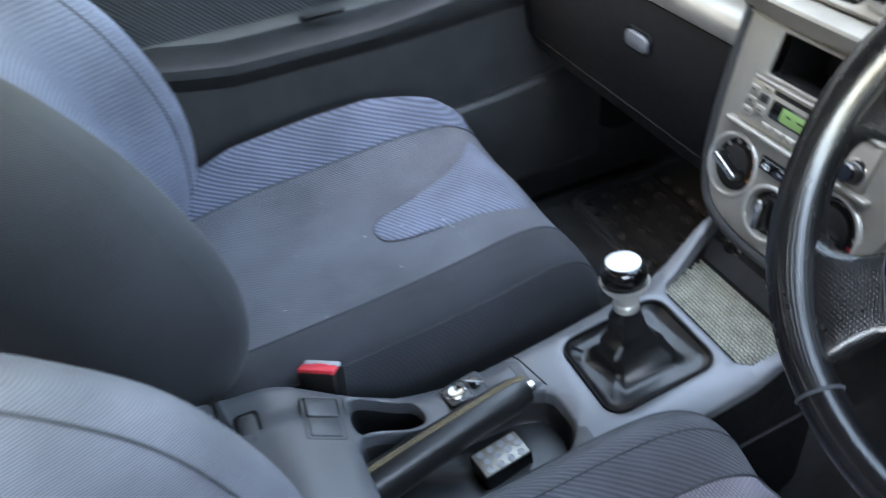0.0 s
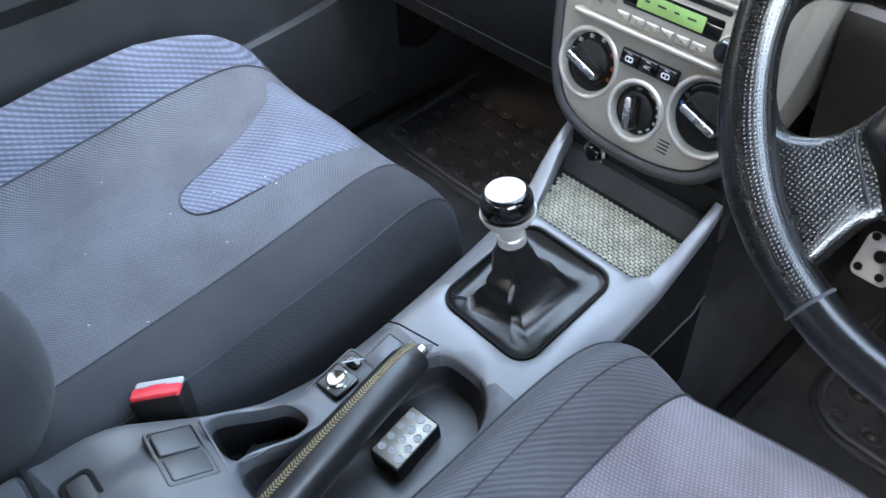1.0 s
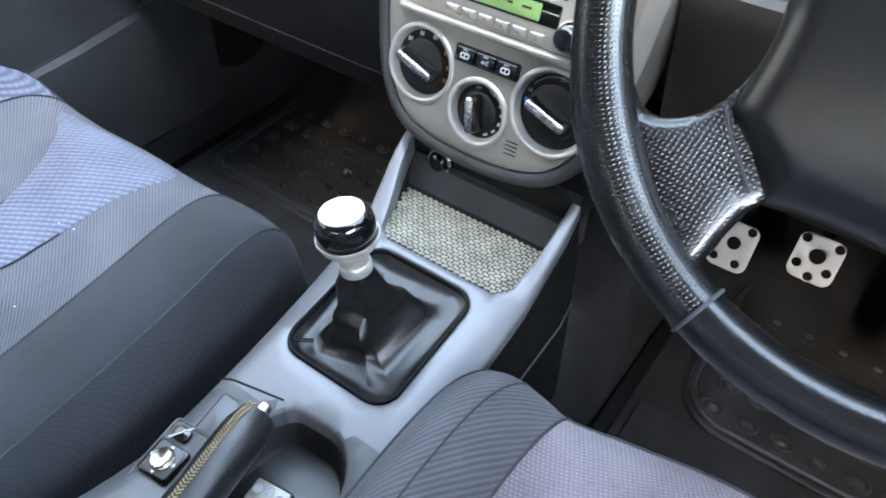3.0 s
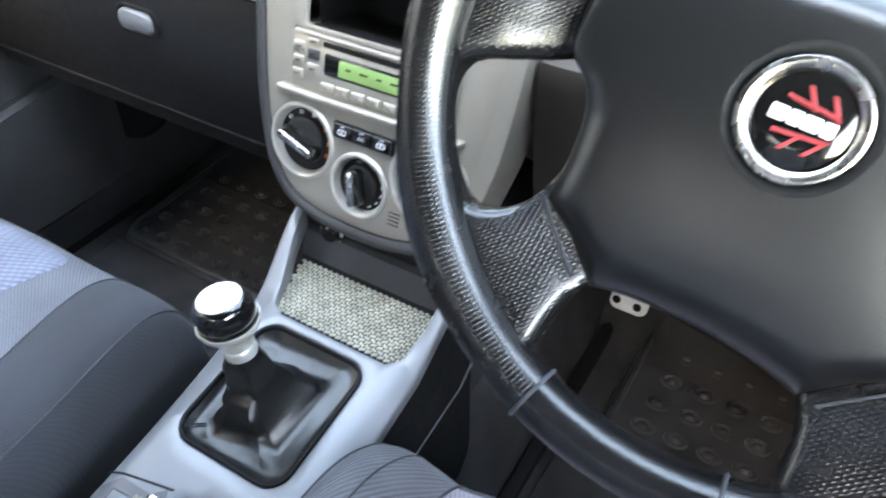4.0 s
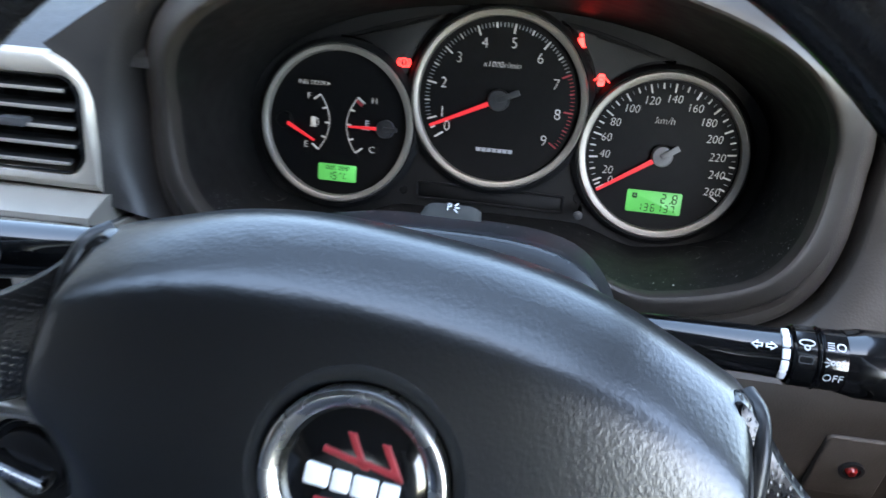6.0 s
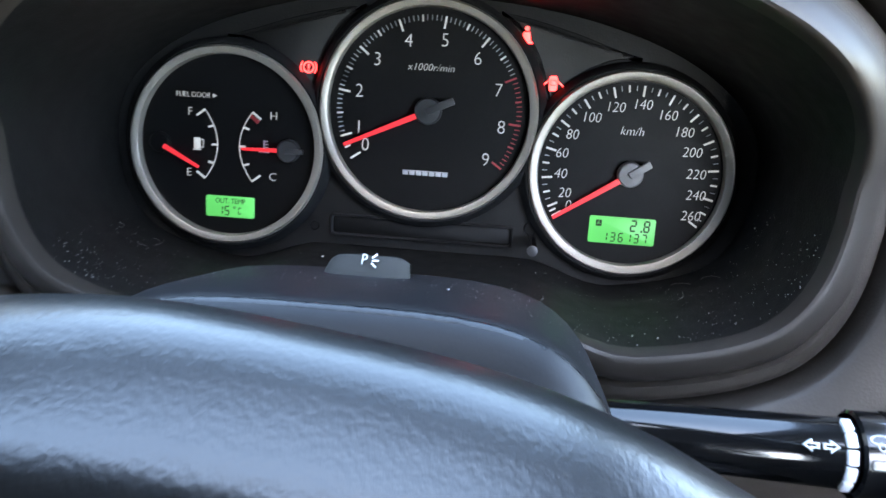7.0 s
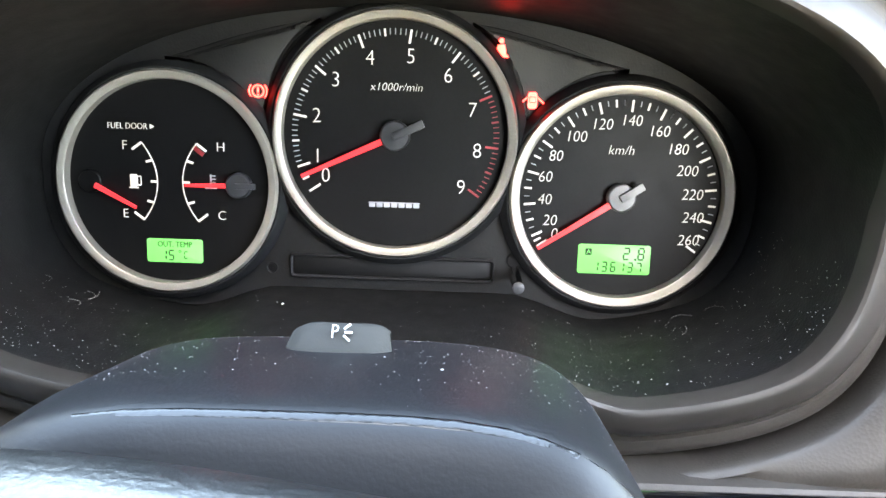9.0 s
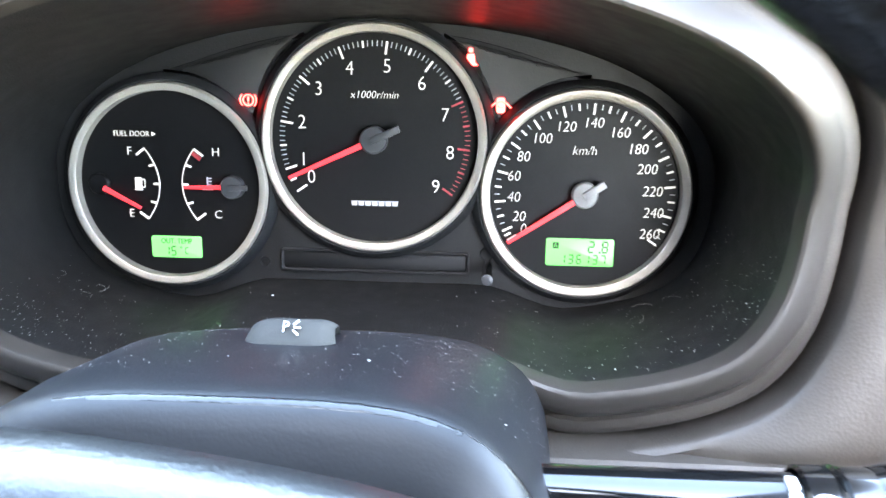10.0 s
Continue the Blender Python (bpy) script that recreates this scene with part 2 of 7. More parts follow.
# ---- mesh helpers ----
def part(name, bm, material, parent=None, label="", smooth=True, kind=""):
    me = bpy.data.meshes.new(name)
    bmesh.ops.recalc_face_normals(bm, faces=bm.faces)
    bm.to_mesh(me)
    bm.free()
    me.materials.append(material)
    if smooth:
        for p in me.polygons:
            p.use_smooth = True
        me.set_sharp_from_angle(angle=radians(38))
    ob = new(name, me)
    if parent is not None:
        ob.parent = parent
    return tagged(ob, label, kind=kind)


def thing(name, label, category, group=""):
    ob = new(name)
    ob.empty_display_size = 0.02
    return tagged(ob, label, category, group)


def loft(bm, rings, closed=True, cap=True):
    rows = [[bm.verts.new(p) for p in r] for r in rings]
    n = len(rows[0])
    for a, b in zip(rows, rows[1:]):
        for i in range(n if closed else n - 1):
            j = (i + 1) % n
            bm.faces.new((a[i], a[j], b[j], b[i]))
    if cap and closed:
        bm.faces.new(rows[0][::-1])
        bm.faces.new(rows[-1])
    return bm


def spline(pts, n, closed=False):
    """n points on a smooth curve through pts."""
    P = [np.array(p, float) for p in pts]
    m = len(P)
    segs = m if closed else m - 1
    out = []
    for k in range(n):
        t = k * segs / (n if closed else n - 1)
        i = min(int(t), segs - 1)
        f = t - i
        g = (lambda j: P[j % m]) if closed else (lambda j: P[j] if 0 <= j < m else (2 * P[0] - P[1] if j < 0 else 2 * P[-1] - P[-2]))
        a, b, c, d = g(i - 1), g(i), g(i + 1), g(i + 2)
        out.append(0.5 * (2 * b + (c - a) * f + (2 * a - 5 * b + 4 * c - d) * f * f + (3 * b - a - 3 * c + d) * f ** 3))
    return out


def sweep(bm, pts, radius, n=12, closed=False, flat=1.0, up=(0, 0, 1)):
    pts = [Vector(p) for p in pts]
    rings, m = [], len(pts)
    for i, p in enumerate(pts):
        a = pts[(i - 1) % m] if closed or i else p
        b = pts[(i + 1) % m] if closed or i < m - 1 else p
        t = (b - a).normalized()
        side = t.cross(Vector(up)).normalized()
        top = side.cross(t)
        r = radius(i / (m - 1)) if callable(radius) else radius
        rings.append([p + side * (r * math.cos(k * 2 * math.pi / n)) + top * (r * flat * math.sin(k * 2 * math.pi / n)) for k in range(n)])
    if closed:
        rings.append(rings[0])
        loft(bm, rings, cap=False)
        bmesh.ops.remove_doubles(bm, verts=bm.verts, dist=1e-6)
    else:
        loft(bm, rings)
    return bm


def revolve(bm, profile, M, n=48):
    rings = [[M @ Vector((r * math.cos(2 * math.pi * k / n), r * math.sin(2 * math.pi * k / n), h)) for k in range(n)] for r, h in profile]
    return loft(bm, rings, cap=False)


def box(bm, c, s, bev=0.0, M=Matrix()):
    r = bmesh.ops.create_cube(bm, size=1.0, matrix=M @ Matrix.Translation(c) @ Matrix.Diagonal((*s, 1)))
    if bev:
        es = list({e for v in r["verts"] for e in v.link_edges})
        bmesh.ops.bevel(bm, geom=es, offset=bev, segments=2, affect="EDGES", profile=0.6)
    return bm


def rrect(w, h, r, n=5, cx=0.0, cy=0.0):
    out = []
    for qx, qy, a0 in ((1, 1, 0), (-1, 1, 90), (-1, -1, 180), (1, -1, 270)):
        for k in range(n + 1):
            a = radians(a0 + 90 * k / n)
            out.append((cx + qx * (w / 2 - r) + r * math.cos(a), cy + qy * (h / 2 - r) + r * math.sin(a)))
    return out


def circle(r, n=40, cx=0.0, cy=0.0):
    return [(cx + r * math.cos(2 * math.pi * k / n), cy + r * math.sin(2 * math.pi * k / n)) for k in range(n)]


def inset(poly, d):
    """Moves a counter-clockwise outline inwards by d."""
    n, out = len(poly), []
    for i in range(n):
        p, a, b = Vector(poly[i][:2]), Vector(poly[i - 1][:2]), Vector(poly[(i + 1) % n][:2])
        t = (b - a)
        t = t.normalized() if t.length > 1e-9 else Vector((1, 0))
        out.append((p.x - t.y * d, p.y + t.x * d))
    return out


def slab(bm, poly, z0, z1, M, bev=0.001):
    """A plate with the outline poly, from height z0 to z1 in the frame M, with a rounded rim."""
    rings = [(poly, z0), (poly, z1 - bev), (inset(poly, bev * 0.35), z1 - bev * 0.35), (inset(poly, bev), z1)]
    return loft(bm, [[M @ Vector((x, y, z)) for x, y in p] for p, z in rings])


def hoop(bm, outer, inner, z0, z1, M, bev=0.001):
    """A plate with one hole: outer and inner outlines with the same number of points."""
    rings = [(outer, z0), (outer, z1 - bev), (inset(outer, bev), z1), (inset(inner, -bev), z1), (inner, z1 - bev), (inner, z0), (outer, z0)]
    loft(bm, [[M @ Vector((x, y, z)) for x, y in p] for p, z in rings], cap=False)
    bmesh.ops.remove_doubles(bm, verts=bm.verts, dist=1e-6)
    return bm


def inside(p, poly):
    c, n = False, len(poly)
    for i in range(n):
        (x0, y0), (x1, y1) = poly[i][:2], poly[i - 1][:2]
        if (y0 > p[1]) != (y1 > p[1]) and p[0] < (x1 - x0) * (p[1] - y0) / (y1 - y0) + x0:
            c = not c
    return c


def sheet(bm, outer, holes, fn, depth, bev=0.002, step=0.012):
    """A curved plate with holes. fn maps (x, y, height) to the world; rims are rounded and go down by depth."""
    top_o, top_h = inset(outer, bev), [inset(h, -bev) for h in holes]
    loops = [top_o] + top_h
    pts, edges = [], []
    for lp in loops:
        s = len(pts)
        pts += [Vector(p) for p in lp]
        edges += [(s + i, s + (i + 1) % len(lp)) for i in range(len(lp))]
    xs, ys = [p[0] for p in outer], [p[1] for p in outer]
    clear = [inset(top_o, step * 0.4)] + [inset(h, -step * 0.4) for h in top_h]
    nx, ny = int((max(xs) - min(xs)) / step), int((max(ys) - min(ys)) / step)
    for i in range(nx + 1):
        for j in range(ny + 1):
            p = (min(xs) + (i + 0.5) * step, min(ys) + (j + 0.5) * step)
            if inside(p, clear[0]) and not any(inside(p, c) for c in clear[1:]):
                pts.append(Vector(p))
    V, _, F, *_ = geometry.delaunay_2d_cdt(pts, edges, [], 0, 1e-6)
    vs = [bm.verts.new(fn(v.x, v.y, 0.0)) for v in V]
    for f in F:
        c = sum((V[i] for i in f), Vector((0, 0))) / len(f)
        if inside(c, top_o) and not any(inside(c, h) for h in top_h):
            bm.faces.new([vs[i] for i in f])
    for flat_, full in zip(loops, [outer] + holes):
        rings = [[fn(x, y, 0.0) for x, y in flat_],
                 [fn((a[0] * 0.35 + b[0] * 0.65), (a[1] * 0.35 + b[1] * 0.65), -bev * 0.3) for a, b in zip(flat_, full)],
                 [fn(x, y, -bev) for x, y in full], [fn(x, y, -depth) for x, y in full]]
        rings = [r + [r[0]] for r in rings]
        loft(bm, rings, closed=False)
    bmesh.ops.remove_doubles(bm, verts=bm.verts, dist=2e-6)
    return bm


def plane_frame(o, lean):
    a = radians(lean)
    return Matrix(((1, 0, 0, o[0]), (0, math.sin(a), -math.cos(a), o[1]), (0, math.cos(a), math.sin(a), o[2]), (0, 0, 0, 1)))


def lettering(text, size, M, material, parent, name="numeral", depth=0.00015, squash=1.0, slant=0.0, thin=0.019):
    cu = bpy.data.curves.new(name, "FONT")
    cu.body, cu.size, cu.align_x, cu.align_y, cu.extrude, cu.resolution_u = text, size, "CENTER", "CENTER", depth, 3
    cu.offset, cu.shear = -thin * size, slant
    tmp = bpy.data.objects.new(name, cu)
    me = bpy.data.meshes.new_from_object(tmp)
    bpy.data.objects.remove(tmp)
    bpy.data.curves.remove(cu)
    me.transform(M @ Matrix.Diagonal((squash, 1, 1, 1)))
    bm = bmesh.new()
    bm.from_mesh(me)
    bmesh.ops.remove_doubles(bm, verts=bm.verts, dist=1e-6)
    bm.to_mesh(me)
    bm.free()
    me.materials.append(material)
    ob = new(name, me)
    ob.parent = parent
    return ob


def smooth01(t):
    t = min(1.0, max(0.0, t))
    return t * t * (3 - 2 * t)


STACK = plane_frame((0, 0.45, 0.52), 16)
DIAL = plane_frame((0.36, 0.640, 0.7605), 22)
WHEEL = plane_frame((0.3596, 0.3086, 0.7824), 29.5)
COLUMN = plane_frame((0.36, 0.313, 0.779), 26)
TURNED = WHEEL @ pose(0, 0, 0, 0, 0, -7)      # the wheel stands a little to the right
FLOOR = 0.05
CON_A = math.atan(0.157)
M_LIP = mat("lip_satin", (0.028, 0.024, 0.0205), 0.42, spec=0.4, grain=0.05, vary=0.05, rough_vary=0.02)
M_DISC = mat("bright_disc", (0.82, 0.82, 0.82), 0.38, 0.35, vary=0.04)

M_BOWL = mat("bowl_plastic", (0.0052, 0.0051, 0.0050), 0.5, spec=0.35, grain=0.25)

M_WELL = mat("well_plastic", (0.024, 0.0245, 0.026), 0.36, grain=0.2)
M_COLUMN = mat("column_plastic", (0.0075, 0.0075, 0.0085), 0.42, grain=0.1, spec=0.35, vary=0.08, rough_vary=0.01)
M_SWITCH = mat("switch_plastic", (0.046, 0.044, 0.040), 0.8, grain=0.15, vary=0.1, spec=0.1)
M_PANEL = mat("cluster_panel", (0.0050, 0.0050, 0.0051), 0.5, grain=0.2, spec=0.25)
M_PRINT = mat("worn_print", (0.42, 0.42, 0.42), 0.6, vary=0.3, vary_scale=300)


# ---- setting: body shell, floor, ground ----
def struct(name, bm, material, label=""):
    ob = part(name, bm, material)
    return tagged(ob, label, kind="structure")


bm = bmesh.new()
box(bm, (0, 0, -0.35), (300, 300, 0.02))
struct("ground", bm, M_GROUND, "grey asphalt ground outside the car")
# floor pan with the rising toe board
bm = bmesh.new()
prof = [(-1.2, FLOOR), (0.78, FLOOR), (0.90, 0.09), (1.05, 0.24), (1.14, 0.45), (1.14, -0.05), (-1.2, -0.05)]
loft(bm, [[(x, y, z) for y, z in prof] for x in (-0.74, 0.74)])
struct("floor", bm, M_CARPET, "black carpeted car floor with rising toe board")
# transmission tunnel under the console
bm = bmesh.new()
rings = []
for y in (-1.1, 0.3, 0.75, 1.1):
    h = 0.20 if y < 0.6 else 0.26
    rings.append([(0.02 + x, y, z) for x, z in ((-0.16, FLOOR - 0.02), (-0.13, FLOOR + 0.08), (-0.09, h), (0.09, h), (0.12, FLOOR + 0.08), (0.15, FLOOR - 0.02))])
loft(bm, rings)
struct("tunnel", bm, M_CARPET, "carpeted transmission tunnel between the footwells")
# firewall, rear bulkhead
bm = bmesh.new()
box(bm, (0, 1.17, 0.42), (1.5, 0.05, 0.80))
struct("wall_front", bm, M_MATT, "black firewall behind the dashboard")
bm = bmesh.new()
box(bm, (0, -1.22, 0.56), (1.5, 0.06, 1.16))
struct("wall_rear", bm, M_KNIT, "dark cloth rear seat bulkhead")
# roof with visor edge, widened on the right to block sun on the dash
bm = bmesh.new()
rings = []
for y, z in ((-1.15, 1.13), (-0.6, 1.21), (0.0, 1.22), (0.08, 1.212), (0.26, 1.190)):
    rings.append([(-0.58, y, z - 0.03), (-0.45, y, z), (0, y, z + 0.012), (0.47, y, z), (0.63, y, z - 0.03), (0.63, y, z + 0.03), (0, y, z + 0.05), (-0.58, y, z + 0.03)])
loft(bm, rings)
struct("ceiling", bm, M_HEAD, "pale cloth headliner of the car roof")
# pillars; the unseen roof_rail_right is thickened to block sun on the driver floor
for name, a, b, r in (("pillar_front_left", (-0.58, 0.26, 1.185), (-0.70, 1.15, 0.80), 0.035), ("pillar_front_right", (0.61, 0.26, 1.185), (0.70, 1.15, 0.80), 0.035),
                      ("pillar_centre_left", (-0.60, -0.42, 1.19), (-0.73, -0.42, 0.05), 0.05), ("pillar_centre_right", (0.60, -0.42, 1.19), (0.73, -0.42, 0.05), 0.05),
                      ("pillar_rear_left", (-0.57, -1.0, 1.13), (-0.68, -1.2, 0.8), 0.06), ("pillar_rear_right", (0.57, -1.0, 1.13), (0.68, -1.2, 0.8), 0.06),
                      ("roof_rail_left", (-0.625, 0.26, 1.175), (-0.625, -1.1, 1.125), 0.062), ("roof_rail_right", (0.675, 0.26, 1.160), (0.675, -1.1, 1.115), 0.068)):
    bm = bmesh.new()
    sweep(bm, [Vector(a).lerp(Vector(b), k / 6) for k in range(7)], r, 10, up=(0.3, 1, 0.1))
    struct(name, bm, M_HEAD, "pale trimmed roof pillar")
bm = bmesh.new()
box(bm, (0.745, 0.31, 0.44), (0.04, 1.46, 0.77), 0.015)
struct("wall_right", bm, M_DOOR, "plain dark inner skin of the driver door")
# sills and rear door inner skins
bm = bmesh.new()
box(bm, (-0.748, 0.1, 0.055), (0.06, 2.2, 0.10), 0.01)
struct("sill_left", bm, M_MATT, "black door sill beside the passenger")
bm = bmesh.new()
box(bm, (0.735, 0.1, 0.08), (0.06, 2.2, 0.12), 0.02)
struct("sill_right", bm, M_MATT, "black door sill beside the driver")
for s, nm in ((-1, "left"), (1, "right")):
    bm = bmesh.new()
    box(bm, (s * 0.735, -0.83, 0.56), (0.05, 0.76, 1.14), 0.02)
    struct("rear_side_" + nm, bm, M_DOOR, "plain dark rear side of the cabin")
bm = bmesh.new()
box(bm, (0.735, 1.02, 0.42), (0.05, 0.28, 0.78), 0.015)
struct("cowl_side_right", bm, M_MATT, "black kick panel by the pedals")
bm = bmesh.new()
box(bm, (-0.735, 1.10, 0.42), (0.06, 0.14, 0.80), 0.015)
struct("cowl_side_left", bm, M_MATT, "black kick panel in the passenger footwell")
# unseen plain wall, added on the passenger side to block low sky light
bm = bmesh.new()
box(bm, (-1.75, 0.5, 0.93), (0.12, 16, 2.56), 0.01)
struct("sky_block_left", bm, M_SKY_BLOCK, "unseen plain grey wall added beside the car to block sky light")
# windscreen and bonnet beyond it
bm = bmesh.new()
loft(bm, [[(-0.56, 0.262, 1.187), (-0.68, 1.142, 0.812)], [(0.56, 0.262, 1.187), (0.68, 1.142, 0.812)],
          [(0.56, 0.266, 1.192), (0.68, 1.146, 0.817)], [(-0.56, 0.266, 1.192), (-0.68, 1.146, 0.817)], [(-0.56, 0.262, 1.187), (-0.68, 1.142, 0.812)]], closed=False)
ws = struct("windscreen", bm, M_GLASS, "clear laminated windscreen")
ws.visible_shadow = False
bm = bmesh.new()
loft(bm, [[(x, y, z) for y, z in ((1.2, 0.78), (1.7, 0.74), (2.1, 0.62), (2.12, 0.1), (1.2, 0.1))] for x in (-0.72, 0.72)])
struct("bonnet", bm, M_PAINT, "grey metallic car bonnet")


# ---- seats ----
def seat(name, cx, label, side, group):
    """side: +1 when the inner (tunnel) side is at +x."""
    top = thing(name, label, "car seat", group)
    N, K = 65, 46
    base = [(0, 0), (0.10, -0.002), (0.150, 0.006), (0.185, 0.024), (0.215, 0.031), (0.243, 0.016), (0.258, -0.022), (0.262, -0.085), (0.245, -0.17)]
    tall_l, tall_r = (3.05, 0.75) if side > 0 else (2.3, 1.75)
    ctl = [(-x, z * tall_l if z > 0 else z) for x, z in base[:0:-1]] + [(x, z * tall_r if z > 0 else z) for x, z in base]
    prof = spline(ctl, N)
    st = spline([(-0.27, 0.335, 0.90, 0.3), (-0.20, 0.352, 0.97, 0.6), (-0.08, 0.362, 1, 0.95), (0.05, 0.372, 1, 1), (0.16, 0.386, 1, 0.95),
                 (0.245, 0.398, 0.985, 0.8), (0.292, 0.392, 0.965, 0.55), (0.322, 0.366, 0.95, 0.35), (0.336, 0.32, 0.94, 0.2), (0.334, 0.26, 0.93, 0.1), (0.315, 0.20, 0.92, 0.05)], K)
    hump = (0.3, 0.6, 0.95, 1.0, 0.88, 0.55, 0.33, 0.22, 0.15, 0.1, 0.05)      # the outer bolster of the passenger cushion falls off towards the front
    grid = []
    for k, (y, zc, w, b) in enumerate(st):
        row = []
        fall = float(np.interp(k / (K - 1) * 10, range(11), hump))
        for x, z in prof:
            b = fall if side > 0 and x < 0 else st[k][3]
            zz = zc + (z * b if z > 0 else z)
            sweep_back = 0.006 * (1 - (x / 0.26) ** 2) * smooth01((y - 0.2) / 0.1) - (0.045 * (min(0.165, abs(x)) / 0.2) ** 2 * smooth01((y - 0.08) / 0.18) if side < 0 else 0)
            row.append(Vector((cx + x * w, y + sweep_back, max(zz, 0.165))))
        grid.append(row)

    def strip(nm, i0, i1, j0, j1, material, parent, lab=""):
        bm = bmesh.new()
        loft(bm, [r[i0:i1 + 1] for r in grid[j0:j1 + 1]], closed=False)
        return part(nm, bm, material, parent, lab)

    near = lambda v: min(range(N), key=lambda i: abs(prof[i][0] - v) + (1 if prof[i][1] < -0.05 else 0))
    a, b, c, d = near(-0.236), near(-0.160), near(0.160), near(0.247)
    knit, rib, waf = M_KNIT, (M_RIB_D if side < 0 else M_RIB), (M_WAF_D if side < 0 else M_WAF)
    front = 29
    strip("cushion_side", 0, a, 0, K - 1, knit, top, "plain dark knit side of the seat cushion")
    strip("cushion_side", d, N - 1, 0, K - 1, knit, top, "plain dark knit side of the seat cushion")
    if side > 0:
        strip("cushion_bolster", a, b, 0, 30, M_RIB_S, top, "blue-grey ribbed cloth bolster")
        strip("cushion_front", a, b, 30, K - 1, knit, top, "plain dark knit front edge of the bolster")
        bm = bmesh.new()
        sweep(bm, [p + Vector((0, 0.0003, 0.0004)) for p in grid[30][a:b + 1]], 0.0014, 6, up=(0, 1, 0.2))
        part("piping", bm, M_PIPE, top)
        strip("cushion_bolster", c, d, 0, K - 1, knit, top, "plain dark knit bolster")
        strip("cushion_centre", b, c, 0, K - 1, waf, top, "grey waffle cloth seat centre")
    else:
        strip("cushion_bolster", a, b, 0, K - 1, rib, top, "dark ribbed cloth bolster")
        strip("cushion_bolster", c, d, 0, K - 1, rib, top, "dark ribbed cloth bolster")
        strip("cushion_centre", b, c, 0, front, waf, top, "lilac-grey waffle cloth seat centre")
        strip("cushion_front", b, c, front, K - 1, knit, top, "plain dark knit front edge")
    for i in (a, b, c, d):
        bm = bmesh.new()
        sweep(bm, [r[i] + Vector((0, 0, 0.0004)) for r in grid[1:-3]], 0.0014, 6, up=(1, 0, 0.2))
        part("piping", bm, M_PIPE, top)
    if side < 0:
        bm = bmesh.new()
        sweep(bm, [r[(a + b) // 2] + Vector((0, 0, 0.0002)) for r in grid[1:-6]], 0.0009, 6, up=(1, 0, 0.2))
        part("piping", bm, M_KNIT, top)
    if side > 0:      # the raised tongue of ribbed cloth at the front of the cushion
        def surf(x, y):
            jj = min(range(K - 12), key=lambda j: abs(grid[j][N // 2].y - y))
            ii = min(range(8, N - 8), key=lambda i: abs(grid[jj][i].x - x))
            best = grid[jj][ii]
            j2 = jj + (1 if grid[jj][N // 2].y < y else -1)
            f = (y - best.y) / (grid[j2][ii].y - best.y) if abs(grid[j2][ii].y - best.y) > 1e-6 else 0
            return best.z + f * (grid[j2][ii].z - best.z)
        bm = bmesh.new()
        out = spline([(0.018, 0.079), (0.044, 0.087), (0.059, 0.115), (0.066, 0.155), (0.075, 0.22), (0.092, 0.300), (0.02, 0.310), (-0.112, 0.302), (-0.072, 0.262), (-0.040, 0.215), (-0.021, 0.150), (-0.012, 0.110), (-0.002, 0.088)], 60, True)
        cxx, cyy = 0.008, 0.22
        rings = []
        for r, h in ((1.0, -0.001), (1.0, 0.0008), (0.97, 0.0020), (0.9, 0.0028), (0.75, 0.0032), (0.5, 0.0035), (0.25, 0.0036), (0.02, 0.0036)):
            rings.append([Vector((cx + cxx + (x - cxx) * r, cyy + (y - cyy) * r, surf(cx + cxx + (x - cxx) * r, cyy + (y - cyy) * r) + h)) for x, y in out])
        loft(bm, rings)
        part("cushion_tongue", bm, M_RIB, top, "raised ribbed blue-grey cloth tongue")
        bm = bmesh.new()
        edge = [p + Vector((0, 0, 0.0004)) for p in rings[1]]
        edge = edge[45:] + edge[:16]
        sweep(bm, edge, 0.0012, 6)
        part("piping", bm, M_PIPE, top)
    # backrest
    M = pose(cx, -0.205, 0.355, 13)
    st = spline([(-0.02, 0.21, 0.02, 0), (0.05, 0.25, 0.075, 0), (0.12, 0.265, 0.105, 0), (0.20, 0.268, 0.115, 0), (0.32, 0.262, 0.105, -0.004), (0.42, 0.240, 0.075, -0.012), (0.50, 0.210, 0.035, -0.022), (0.56, 0.17, 0.008, -0.035), (0.585, 0.13, 0.0, -0.06)], K)
    half = [(0, 0), (0.38, 0.02), (0.58, 0.18), (0.71, 0.72), (0.81, 1.0), (0.91, 0.90), (0.985, 0.35), (1.0, -0.3), (0.96, -1.0)]
    ctl = [(-x, z) for x, z in half[:0:-1]] + half
    prof = spline(ctl, N)
    grid = []
    for s, w, bo, off in st:
        grid.append([M @ Vector((x * w, off + (z * bo if z > 0 else z * 0.10), s)) for x, z in prof])
    a, b, c, d = 11, 19, N - 20, N - 12
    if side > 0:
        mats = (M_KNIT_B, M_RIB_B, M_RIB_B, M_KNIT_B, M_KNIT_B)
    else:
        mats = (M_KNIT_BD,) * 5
    for nm, i0, i1, mt, lab in (("backrest_side", 0, a, mats[0], "plain dark knit side"), ("backrest_bolster", a, b, mats[1], "cloth bolster of the backrest"),
                                ("backrest_centre", b, c, mats[2], "ribbed blue-grey cloth backrest centre"), ("backrest_bolster", c, d, mats[3], "plain dark knit bolster of the backrest"),
                                ("backrest_side", d, N - 1, mats[4], "plain dark knit side")):
        strip(nm, i0, i1, 0, K - 1, mt, top, lab)
    bm = bmesh.new()
    loft(bm, [[r[0], r[0] * 0.6 + r[-1] * 0.4 + Vector((0, -0.02, 0)), r[0] * 0.4 + r[-1] * 0.6 + Vector((0, -0.02, 0)), r[-1]] for r in grid], closed=False)
